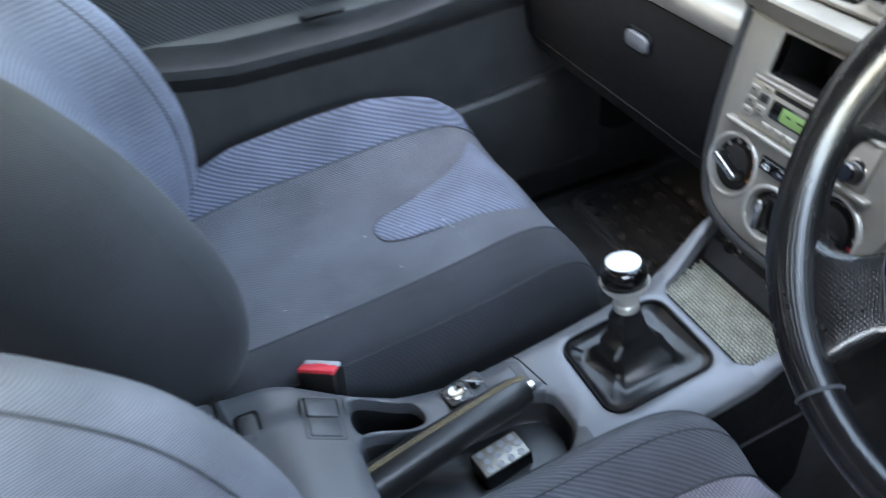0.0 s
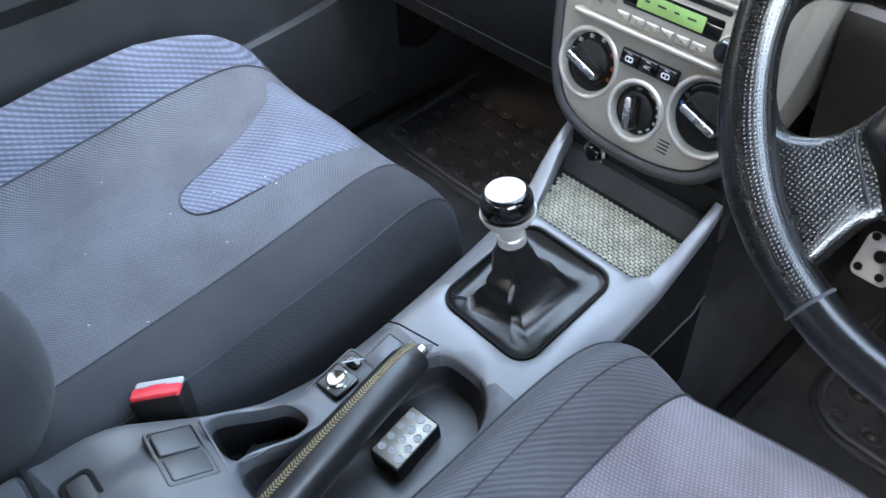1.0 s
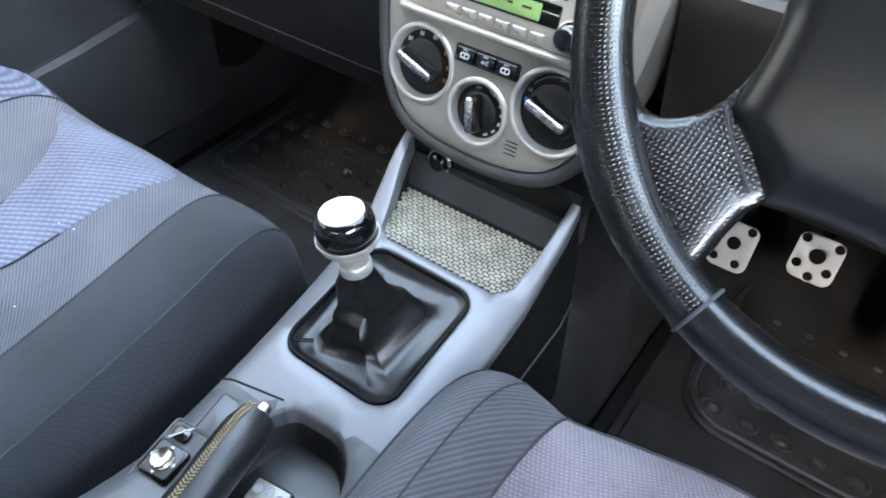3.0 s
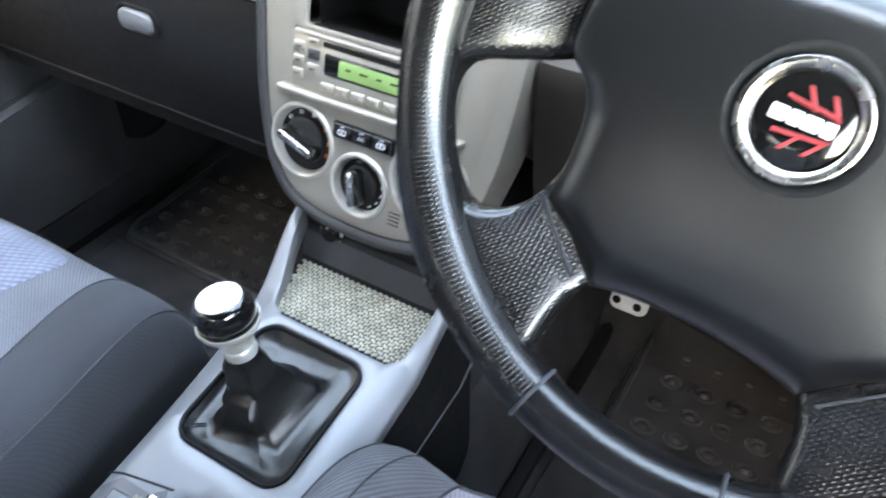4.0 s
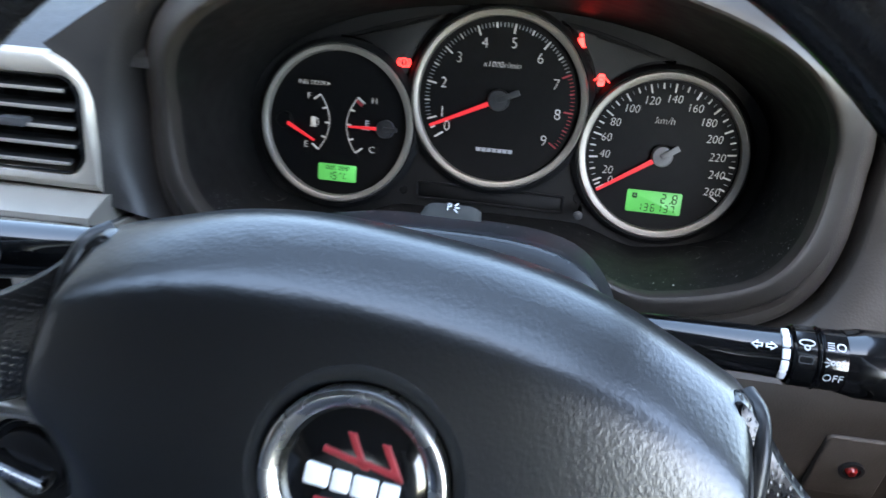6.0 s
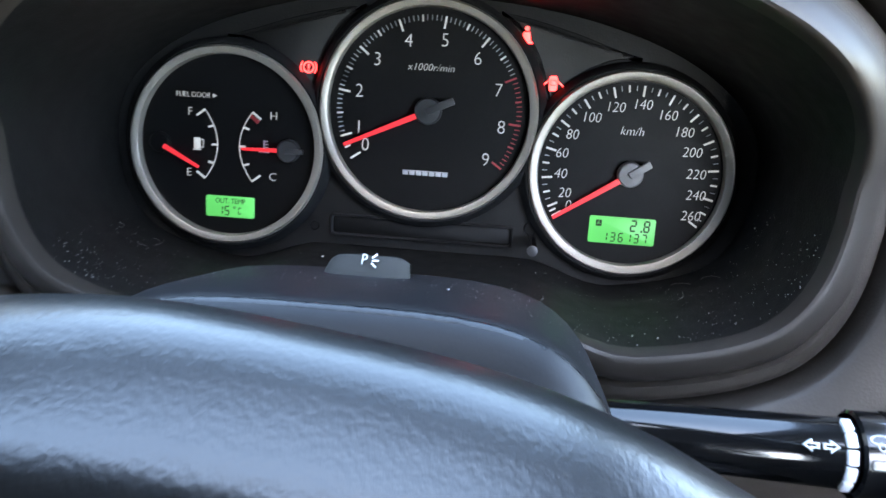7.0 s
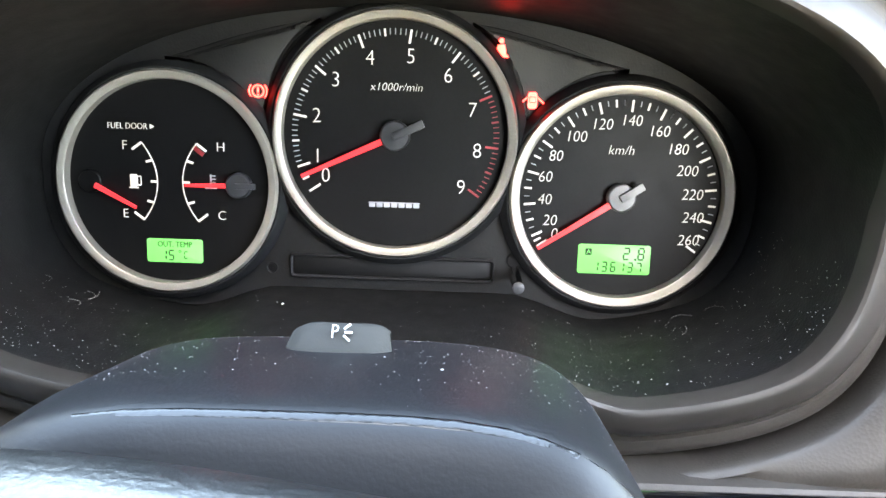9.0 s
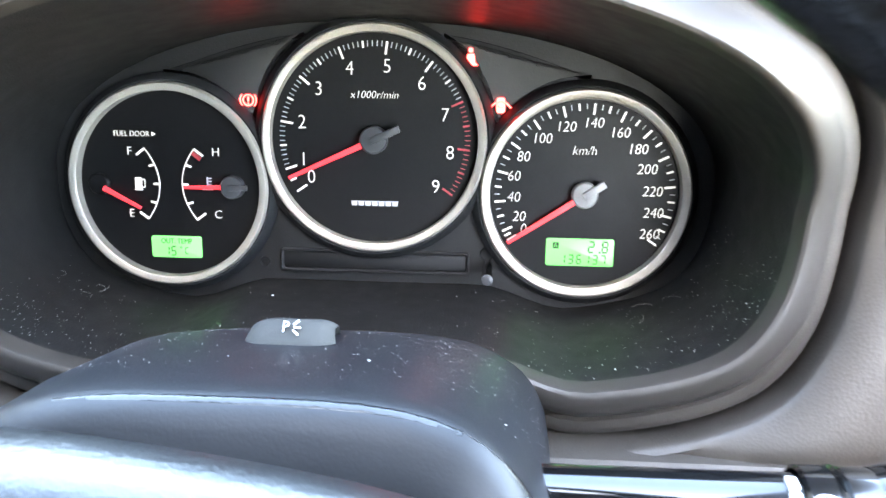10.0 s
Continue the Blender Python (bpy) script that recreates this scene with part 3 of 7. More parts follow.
    part("backrest_shell", bm, M_KNIT_B, top, "plain dark back of the seat")
    for i in (b, c):
        bm = bmesh.new()
        sweep(bm, [r[i] + Vector((0, 0.0006, 0)) for r in grid[2:-2]], 0.0014, 6, up=(1, 0.2, 0))
        part("piping", bm, M_PIPE, top)
    # runners and base
    bm = bmesh.new()
    box(bm, (cx, 0.02, 0.145), (0.40, 0.50, 0.05), 0.01)
    part("base_frame", bm, M_MATT, top, "black steel seat base")
    for s in (-0.18, 0.18):
        bm = bmesh.new()
        box(bm, (cx + s, 0.02, 0.085), (0.035, 0.52, 0.08), 0.004)
        part("runner", bm, M_MATT, top, "black steel seat runner")
    return top


seat("driver_seat", 0.36, "driver seat in dark ribbed cloth with lilac-grey waffle centre", -1, "front seats")
seat("passenger_seat", -0.395, "passenger seat in blue-grey ribbed and waffle cloth", 1, "front seats")
# lint on the passenger cushion
rnd = random.Random(5)
lint = thing("lint", "bits of pale lint lying on the passenger seat", "lint")
for k in range(9):
    x, y = (-0.243, -0.035) if k == 0 else (-0.39 + rnd.uniform(-0.12, 0.12), rnd.uniform(-0.12, 0.2))
    z = 0.3655 + 0.0006 * k if k else 0.3665
    z = np.interp(y, (-0.2, -0.08, 0.05, 0.16, 0.245), (0.352, 0.362, 0.372, 0.386, 0.398)) + (0.004 if abs(x + 0.395) > 0.12 else -0.0005) + (0.007 if -0.45 < x < -0.33 and y > 0.1 else 0)
    bm = bmesh.new()
    box(bm, (x, y, z), (0.004 if k == 0 else 0.0016, 0.0028 if k == 0 else 0.001, 0.0012), 0.0003)
    part("fleck", bm, M_LINT, lint)


# ---- centre console ----
def con_z(y):
    return float(np.interp(y, (-0.45, -0.20, -0.135, -0.115, -0.05, 0.0, 0.06, 0.10, 0.334, 0.41), (0.430, 0.428, 0.424, 0.419, 0.387, 0.371, 0.3645, 0.3685, 0.405, 0.417)))


def con(x, y, h):
    """Console surface; the two arms rise towards the dashboard."""
    z = con_z(y)
    edge = smooth01((abs(x - 0.012) - 0.055) / 0.03)
    z += edge * 0.036 * smooth01((y - 0.375) / 0.085)
    z -= 0.010 * smooth01((abs(x - 0.022) - 0.070) / 0.03) * smooth01((0.40 - y) / 0.05)
    return Vector((x, y, z + h))


console = thing("centre_console", "grey plastic centre console between the front seats", "console")
outer = spline([(-0.120, -0.195), (-0.118, -0.13), (-0.094, -0.05), (-0.074, 0.03), (-0.066, 0.15), (-0.070, 0.27), (-0.080, 0.36), (-0.092, 0.43), (-0.098, 0.462)], 40)
outer_r = [(0.115, 0.462), (0.120, 0.43), (0.120, 0.36), (0.122, 0.27), (0.124, 0.15), (0.124, 0.03), (0.126, -0.05), (0.130, -0.13), (0.130, -0.195)]
tray_edge = [(-0.088, 0.462), (-0.076, 0.425), (-0.062, 0.385), (-0.052, 0.362), (-0.038, 0.3535), (0.03, 0.3535), (0.088, 0.3535), (0.100, 0.366), (0.104, 0.40), (0.106, 0.43), (0.104, 0.462)]
out = [tuple(p) for p in outer] + tray_edge + outer_r
out = out[::-1] if sum(out[i - 1][0] * out[i][1] - out[i][0] * out[i - 1][1] for i in range(len(out))) < 0 else out
BOOT_C, BOOT_W, BOOT_L = (0.0180, 0.2715), 0.123, 0.138
boot_hole = rrect(BOOT_W, BOOT_L, 0.022, 6, *BOOT_C)
brake_hole = [tuple(p) for p in spline([(-0.018, -0.055), (0.03, -0.062), (0.085, -0.055), (0.098, -0.02), (0.098, 0.06), (0.094, 0.13), (0.066, 0.163), (0.03, 0.166), (0.008, 0.158), (-0.008, 0.12), (-0.012, 0.05), (-0.015, 0.0)], 48, True)]
cup_hole = [tuple(p) for p in spline([(-0.086, -0.048), (-0.054, -0.060), (-0.024, -0.054), (-0.0225, -0.02), (-0.0215, 0.012), (-0.032, 0.021), (-0.052, 0.016), (-0.066, 0.002)], 36, True)]
if sum(cup_hole[i - 1][0] * cup_hole[i][1] - cup_hole[i][0] * cup_hole[i - 1][1] for i in range(36)) < 0:
    cup_hole = cup_hole[::-1]
bm = bmesh.new()
sheet(bm, out, [boot_hole, brake_hole, cup_hole], con, 0.028, 0.0035, 0.011)
for nm, keep, material, lab in (("front_plate", 1, M_CONS, "silver-grey textured plate round the gear lever"), ("rear_plate", -1, M_CONSR, "darker grey plastic console rear")):
    half = bm.copy()
    bmesh.ops.delete(half, geom=[f for f in half.faces if ((f.calc_center_median().y - 0.158 - 0.15 * f.calc_center_median().x) > 0) != (keep > 0)], context="FACES")
    part(nm, half, material, console, lab)
bm.free()
# side walls down to the tunnel
for s, edge in ((-1, [tuple(p) for p in outer]), (1, outer_r[::-1])):
    bm = bmesh.new()
    rings = []
    for x, y in edge:
        t = con(x, y, -0.004)
        rings.append([t + Vector((-s * 0.004, 0, 0)), t + Vector((s * 0.0005, 0, -0.012)), Vector((x + s * 0.006, y, t.z - 0.07)), Vector((x + s * 0.010, y, 0.20)), Vector((x + s * 0.012, y, 0.10)), Vector((x - s * 0.02, y, 0.10))])
    loft(bm, rings, closed=False)
    part("side_wall", bm, M_MATT, console, "dark plastic console side")
    bm = bmesh.new()      # parting line between the upper and lower side panels
    sweep(bm, [(x + s * 0.0085, y, 0.275 + 0.12 * (y - 0.1)) for x, y in edge if y > 0.05], 0.0013, 6)
    part("side_seam", bm, M_CONSD if s > 0 else M_MATT, console)
# cross seam ahead of the hand brake
bm = bmesh.new()
sweep(bm, [con(x, 0.152 + 0.012 * (x + 0.06) / 0.06, 0.0) for x in np.linspace(-0.068, 0.0, 9)], 0.0011, 6)
part("plate_seam", bm, M_MATT, console)
# hand brake well, cup well
def well(nm, poly, depth, material, taper=0.004, lab=""):
    bm = bmesh.new()
    low = inset(poly, taper)
    rings = [[con(x, y, -0.02) for x, y in poly], [con(x, y, -depth + 0.004) for x, y in low], [con(x, y, -depth) for x, y in inset(low, 0.004)]]
    for r in rings:
        r.append(r[0])
    loft(bm, rings, closed=False)
    floor_pts = [con(x, y, -depth) for x, y in inset(low, 0.004)]
    bm.faces.new([bm.verts.new(p) for p in floor_pts])
    bmesh.ops.remove_doubles(bm, verts=bm.verts, dist=1e-6)
    return part(nm, bm, material, console, lab)


well("brake_well", brake_hole, 0.045, M_WELL, lab="dark moulded well round the hand brake")
well("cup_well", cup_hole, 0.07, M_MATT, lab="black cup holder well")
well("gear_well", boot_hole, 0.032, M_MATT)
bm = bmesh.new()
revolve(bm, [(0.0001, 0), (0.028, 0), (0.030, 0.001), (0.030, 0.006), (0.028, 0.007), (0.027, 0.004), (0.0001, 0.004)], Matrix.Translation(con(-0.047, -0.018, -0.069)), 36)
part("cup_base", bm, M_CONSD, console, "round rubber cup base")
# rear slope: window switch pair, latch button, lid
SLOPE = Matrix.Translation(con(-0.052, -0.088, 0)) @ Matrix(((1, 0, 0, 0), (0, 0.897, 0.442, 0), (0, -0.442, 0.897, 0), (0, 0, 0, 1))) @ pose(0, 0, 0, 0, 0, -6)
bm = bmesh.new()
hoop(bm, rrect(0.066, 0.047, 0.004), rrect(0.060, 0.041, 0.003), -0.004, 0.0012, SLOPE, 0.0006)
part("switch_bezel", bm, M_CONSD, console)
for k in (-1, 1):
    bm = bmesh.new()
    slab(bm, rrect(0.027, 0.037, 0.003, 5, k * 0.0148, 0), -0.004, 0.0022, SLOPE, 0.0012)
    part("blank_switch", bm, M_CONSD, console, "blank grey switch cover")
bm = bmesh.new()
slab(bm, rrect(0.070, 0.0025, 0.001, 3, 0.002, 0.030), -0.002, 0.0010, SLOPE, 0.0004)
part("raised_line", bm, M_CONSR, console)
bm = bmesh.new()
TOPR = Matrix.Translation(con(-0.058, -0.166, 0))
hoop(bm, rrect(0.050, 0.028, 0.007), rrect(0.042, 0.020, 0.005), -0.004, 0.0010, TOPR, 0.0006)
part("latch_bezel", bm, M_MATT, console)
bm = bmesh.new()
slab(bm, rrect(0.041, 0.019, 0.005), -0.004, 0.0025, TOPR, 0.0018)
part("latch_button", bm, M_CONSD, console, "grey armrest latch button")
bm = bmesh.new()
sweep(bm, [(x, -0.1955, con_z(-0.1955)) for x in np.linspace(-0.118, 0.128, 10)], 0.002, 6)
part("lid_seam", bm, M_MATT, console)
bm = bmesh.new()
rings = []
for y, dz in ((-0.199, -0.012), (-0.201, -0.002), (-0.206, 0.001), (-0.30, 0.004), (-0.44, 0.002), (-0.452, -0.006), (-0.455, -0.03)):
    z = con_z(y) + dz
    rings.append([(-0.120, y, z - 0.02), (-0.117, y, z - 0.006), (-0.105, y, z), (0.005, y, z + 0.003), (0.115, y, z), (0.127, y, z - 0.006), (0.130, y, z - 0.02), (0.130, y, 0.2), (-0.120, y, 0.2)])
loft(bm, rings)
part("armrest_lid", bm, M_CONSR, console, "grey console box with closed lid")
# mirror switch panel on the left strip
MIR = Matrix.Translation(con(-0.0415, 0.065, 0.0)) @ pose(0, 0, 0, 5, 0, 6) @ Matrix.Scale(1.22, 4)
bm = bmesh.new()
hoop(bm, rrect(0.034, 0.066, 0.004), rrect(0.030, 0.062, 0.003), -0.004, 0.0012, MIR, 0.0006)
part("switch_panel", bm, M_CONSD, console)
bm = bmesh.new()
slab(bm, rrect(0.030, 0.062, 0.003), -0.004, 0.0002, MIR, 0.0004)
part("switch_plate", bm, M_CONSD, console)
bm = bmesh.new()
slab(bm, rrect(0.026, 0.026, 0.003, 5, 0, 0.002), 0, 0.005, MIR, 0.0015)
part("mirror_switch", bm, M_GLOSS, console, "glossy black mirror adjuster with a round knob")
bm = bmesh.new()
slab(bm, rrect(0.0225, 0.0225, 0.0025, 5, 0, 0.002), 0.004, 0.0056, MIR, 0.0008)
part("adjuster_plate", bm, M_SILVERD, console, "silver plate of the mirror adjuster")
bm = bmesh.new()
revolve(bm, [(0.0085, 0.005), (0.0085, 0.0075), (0.007, 0.009), (0.004, 0.0078), (0.0001, 0.0075)], MIR @ pose(0, 0.002, 0), 28)
part("mirror_knob", bm, M_CHROME, console, "shiny round mirror knob")
for a in range(4):
    bm = bmesh.new()
    slab(bm, [(-0.0016, 0.0090), (0.0016, 0.0090), (0, 0.0108)], 0.0050, 0.0060, MIR @ pose(0, 0.002, 0) @ pose(0, 0, 0, 0, 0, 90 * a), 0.0002)
    part("arrow_mark", bm, M_WHITE, console)
bm = bmesh.new()
slab(bm, rrect(0.014, 0.010, 0.004, 5, -0.004, 0.0235), 0, 0.004, MIR, 0.0012)
part("mirror_selector", bm, M_GLOSS, console, "small black selector switch")
bm = bmesh.new()
slab(bm, rrect(0.018, 0.0015, 0.0006, 3, 0.0, 0.0), 0.0, 0.0006, MIR @ pose(-0.004, 0.0235, 0.0038, 0, 0, 50), 0.0002)
part("selector_mark", bm, M_GREY, console)
bm = bmesh.new()
hoop(bm, rrect(0.016, 0.011, 0.004, 5, 0, -0.0235), rrect(0.013, 0.008, 0.003, 5, 0, -0.0235), 0, 0.0014, MIR, 0.0005)
part("blank_ring", bm, M_CONS, console)
BLK = Matrix.Translation(con(-0.0355, 0.122, 0.0)) @ pose(0, 0, 0, 8, 0, 5)
bm = bmesh.new()
hoop(bm, rrect(0.025, 0.040, 0.002), rrect(0.0225, 0.0375, 0.0015), -0.003, 0.0008, BLK, 0.0004)
part("blank_frame", bm, M_CONSD, console)
bm = bmesh.new()
slab(bm, rrect(0.022, 0.037, 0.0015), -0.003, 0.0003, BLK, 0.0004)
part("blank_panel", bm, M_CONSR, console)
# tray ahead of the gear lever with a woven liner
def tray_z(y):
    return con_z(0.36) - 0.016 + 0.05 * (y - 0.36)


bm = bmesh.new()
tray_poly = [(-0.094, 0.475), (-0.080, 0.425), (-0.066, 0.385), (-0.055, 0.360), (-0.036, 0.350), (0.09, 0.350), (0.103, 0.364), (0.108, 0.40), (0.110, 0.43), (0.110, 0.475)]
rings = [[(x, y, con(x, y, -0.008).z) for x, y in tray_poly], [(x * 0.985, y, tray_z(y)) for x, y in tray_poly]]
loft(bm, rings, closed=True, cap=False)
bm.faces.new([bm.verts.new((x * 0.985, y, tray_z(y))) for x, y in tray_poly])
part("tray", bm, M_BLACK, console, "open tray ahead of the gear lever")
liner = thing("tray_liner", "cream and black woven liner in the console tray", "liner")
bm = bmesh.new()
lp = [(-0.060, 0.3585), (0.086, 0.3585), (0.098, 0.368), (0.101, 0.40), (0.101, 0.437), (-0.077, 0.437), (-0.068, 0.395)]
lp = lp if sum(lp[i - 1][0] * lp[i][1] - lp[i][0] * lp[i - 1][1] for i in range(len(lp))) > 0 else lp[::-1]
loft(bm, [[(x, y, tray_z(y) + h) for x, y in lp] for h in (0.0005, 0.0022)])
part("backing", bm, M_MATT, liner)
bm = bmesh.new()
nx, ny, px, py = 26, 18, 0.0072, 0.0046
for i in range(nx):
    for j in range(ny):
        x, y = -0.080 + (i + 0.5 * (j % 2)) * px, 0.3595 + j * py
        if inside((x, y), inset(lp, 0.002)):
            turn = Matrix.Translation((x, y, tray_z(y) + 0.0022)) @ pose(0, 0, 0, 0, 0, 24 if j % 2 else -24)
            loft(bm, [[turn @ Vector((sx * a, sy * b, c)) for sx, sy in ((-1, -1), (1, -1), (1, 1), (-1, 1))] for a, b, c in ((0.0033, 0.0018, -0.0004), (0.0030, 0.0016, 0.0010), (0.0014, 0.0008, 0.0015))])
part("weave", bm, M_CREAM, liner, "cream woven threads", kind="stuff")
# back wall of the tray, lighter socket, slot
bm = bmesh.new()
loft(bm, [[(x, 0.438, 0.385), (x, 0.452, 0.418), (x, 0.456, 0.424), (x, 0.49, 0.426), (x, 0.49, 0.385)] for x in np.linspace(-0.095, 0.112, 6)])
part("tray_back", bm, M_CONSD, console, "grey sloping back wall of the tray")
bm = bmesh.new()
loft(bm, [[(x, 0.466, 0.424), (x, 0.463, 0.452), (x, 0.470, 0.458), (x, 0.52, 0.458), (x, 0.52, 0.424)] for x in (-0.095, 0.112)])
part("ashtray_front", bm, M_BLACK, console, "black ashtray cover above the tray")
bm = bmesh.new()
LIGHT = plane_frame((-0.052, 0.4615, 0.431), 8)
revolve(bm, [(0.014, -0.01), (0.014, 0.003), (0.0115, 0.004), (0.0110, 0.001), (0.0095, 0.001), (0.0092, 0.009), (0.0075, 0.0105), (0.0001, 0.0098)], LIGHT, 32)
part("lighter_socket", bm, M_GLOSS, console, "black cigarette lighter with shiny rim")
bm = bmesh.new()
revolve(bm, [(0.0140, 0.002), (0.0152, 0.003), (0.0140, 0.0045), (0.0118, 0.0042)], LIGHT, 32)
part("lighter_rim", bm, M_CHROME, console)

# coin box standing in the brake well
coin = thing("coin_box", "small black box with clear coin tubes in the console well", "coin holder")
CO = Matrix.Translation((0.040, 0.083, con_z(0.075) - 0.020)) @ pose(0, 0, 0, 4, 0, 7)
bm = bmesh.new()
slab(bm, rrect(0.036, 0.062, 0.002), -0.024, 0, CO, 0.0008)
part("case", bm, M_BLACK, coin)
bm = bmesh.new()
slab(bm, rrect(0.033, 0.058, 0.002), -0.001, 0.0008, CO, 0.0004)
part("cover", bm, M_BRUSH, coin, "pale grey cover plate")
for i in range(3):
    for j in range(4):
        bm = bmesh.new()
        revolve(bm, [(0.0044, 0.0006), (0.0044, 0.0014), (0.0036, 0.0015), (0.0031, 0.0009), (0.0001, 0.0011)], CO @ pose((i - 1) * 0.011, (j - 1.5) * 0.0135 + 0.003 * (i % 2), 0), 18)
        part("coin_cap", bm, M_GREY, coin, "grey round cap")

# ---- hand brake ----
brake = thing("hand_brake", "black leather hand brake lever with metal button", "hand brake")
P0, P1 = Vector((-0.004, 0.138, 0.381)), Vector((0.032, -0.075, 0.364))
pts = spline([P0, P0.lerp(P1, 0.3) + Vector((0, 0, 0.004)), P0.lerp(P1, 0.65) + Vector((0, 0, 0.003)), P1], 24)
bm = bmesh.new()
sweep(bm, pts, lambda t: 0.0200 - 0.004 * smooth01((0.10 - t) / 0.10) + 0.0035 * smooth01((t - 0.3) / 0.6), 18, flat=1.12)
part("grip", bm, M_LEATHERS, brake, "smooth black leather grip")
bm = bmesh.new()
for k in range(72):
    t = k / 71
    f = min(22.999, t * 23)
    p = Vector(pts[int(f)]).lerp(Vector(pts[int(f) + 1]), f % 1)
    r = 0.0200 - 0.004 * smooth01((0.10 - t) / 0.10) + 0.0035 * smooth01((t - 0.3) / 0.6)
    for s in (-1, 1):
        q = p + Vector((-0.0035 + s * 0.0021, 0, 1.12 * r * math.sqrt(1 - ((-0.0035 + s * 0.0021) / r) ** 2) + 0.0002))
        box(bm, (0, 0, 0), (0.0040, 0.0012, 0.0009), 0.0002, Matrix.Translation(q) @ pose(0, 0, 0, 0, -8, 10 + s * 32))
part("stitching", bm, M_STITCH, brake, "cream thread stitching along the grip", kind="stuff")
bm = bmesh.new()
d = (P0 - P1).normalized()
BT = Matrix.Translation(P0) @ d.to_track_quat("Z", "Y").to_matrix().to_4x4()
revolve(bm, [(0.0105, -0.003), (0.0105, 0.001), (0.0070, 0.0015), (0.0066, 0.011), (0.0052, 0.0125), (0.0001, 0.0125)], BT, 28)
part("button", bm, M_CHROME, brake, "bright metal release button")
bm = bmesh.new()
sweep(bm, [P1 + Vector((0, 0.02, 0)), P1 + Vector((0, -0.02, -0.02))], 0.012, 12)
part("lever_stem", bm, M_MATT, brake)

# ---- gear lever ----
gear = thing("gear_lever", "manual gear lever with black ball knob and leather boot", "gear lever")
KT = Vector((-0.0065, 0.262, 0.5225))
base = con(BOOT_C[0], BOOT_C[1], -0.004)
axis = (KT - Vector((0.009, 0.268, 0.40))).normalized()
KM = Matrix.Translation(KT) @ axis.to_track_quat("Z", "Y").to_matrix().to_4x4()
FR = Matrix(((1, 0, 0, BOOT_C[0]), (0, math.cos(CON_A), -math.sin(CON_A), BOOT_C[1]), (0, math.sin(CON_A), math.cos(CON_A), con_z(BOOT_C[1])), (0, 0, 0, 1)))
bm = bmesh.new()
hoop(bm, rrect(BOOT_W + 0.002, BOOT_L + 0.002, 0.022, 8), rrect(BOOT_W - 0.0045, BOOT_L - 0.0045, 0.0195, 8), -0.008, 0.0022, FR, 0.0010)
part("boot_frame", bm, M_MATT, gear, "black frame round the leather boot")
rng = np.random.RandomState(3)
ph = rng.uniform(0, 6.28, 6)
rings = []
neck = KM @ Vector((0, 0, -0.062))
sq = [Vector(p) for p in rrect(BOOT_W - 0.005, BOOT_L - 0.005, 0.019, 17)]
foot = FR @ Vector((-0.005, -0.006, 0))
for k in range(30):
    t = k / 29
    ring = []
    for i, p in enumerate(sq):
        a = math.atan2(p.y, p.x)
        low = FR @ Vector((p.x, p.y, -0.003))
        rc = 0.043 + 0.006 * math.sin(2 * a + 0.6) + 0.004 * math.sin(5 * a + ph[0])
        mid = Vector((foot.x + rc * math.cos(a), foot.y + rc * math.sin(a), 0))
        mid.z = (FR @ Vector((mid.x - BOOT_C[0], mid.y - BOOT_C[1], 0))).z - 0.005 + 0.005 * math.sin(3 * a + ph[4])
        hi = neck + Vector((0.0135 * math.cos(a), 0.0135 * math.sin(a), 0))
        if t < 0.42:
            s = t / 0.42
            q = low.lerp(mid, s)
            q.z -= 0.006 * math.sin(math.pi * s) - 0.0020 * math.sin(math.pi * s) * math.sin(4 * a + 6 * s + ph[2])
        else:
            s = (t - 0.42) / 0.58
            q = mid.lerp(hi, s ** 0.8)
            q.z = mid.z + (hi.z - mid.z) * s
            fold = 0.0055 * math.sin(math.pi * min(1, s + 0.12)) * (math.sin(3 * a + 4 * s + ph[1]) + 0.7 * math.sin(6 * a - 7 * s + ph[3]) + 0.45 * math.sin(2 * a + 15 * s + ph[5]))
            q += Vector((math.cos(a), math.sin(a), 0)) * fold
        ring.append(q)
    rings.append(ring)
bm = bmesh.new()
loft(bm, rings, cap=False)
part("boot", bm, M_BOOT, gear, "creased black leather boot")
for a0 in (math.pi * 1.25, math.pi * 0.78):
    idx = min(range(len(sq)), key=lambda i: abs((math.atan2(sq[i].y, sq[i].x) - a0 + math.pi) % (2 * math.pi) - math.pi))
    for o in (-1, 1):
        bm = bmesh.new()
        sweep(bm, [rings[k][(idx + o) % len(sq)] + Vector((0, 0, 0.0008)) for k in range(0, 9)], 0.0007, 5)
        part("boot_seam", bm, M_PIPE, gear)
bm = bmesh.new()
revolve(bm, [(0.0122, -0.066), (0.0142, -0.065), (0.0146, -0.0635), (0.0146, -0.0565), (0.0140, -0.0555), (0.0130, -0.0545), (0.0130, -0.0430), (0.0148, -0.0400), (0.0225, -0.0360), (0.0258, -0.0312), (0.0276, -0.0258), (0.0274, -0.0246), (0.0266, -0.0246), (0.0252, -0.0280), (0.0220, -0.0310)], KM, 48)
part("collar", bm, M_SATIN, gear, "satin metal collar under the knob")
bm = bmesh.new()
revolve(bm, [(0.0180, -0.0330), (0.0232, -0.0275), (0.0258, -0.020), (0.0260, -0.014), (0.0247, -0.007), (0.0219, -0.0022), (0.0199, -0.0008), (0.0188, -0.0006)], KM, 48)
part("ball", bm, M_GLOSS, gear, "glossy black ball of the knob")
bm = bmesh.new()
revolve(bm, [(0.0192, -0.0010), (0.0190, 0.0002), (0.0180, 0.0008), (0.010, 0.0014), (0.0001, 0.0016)], KM, 48)
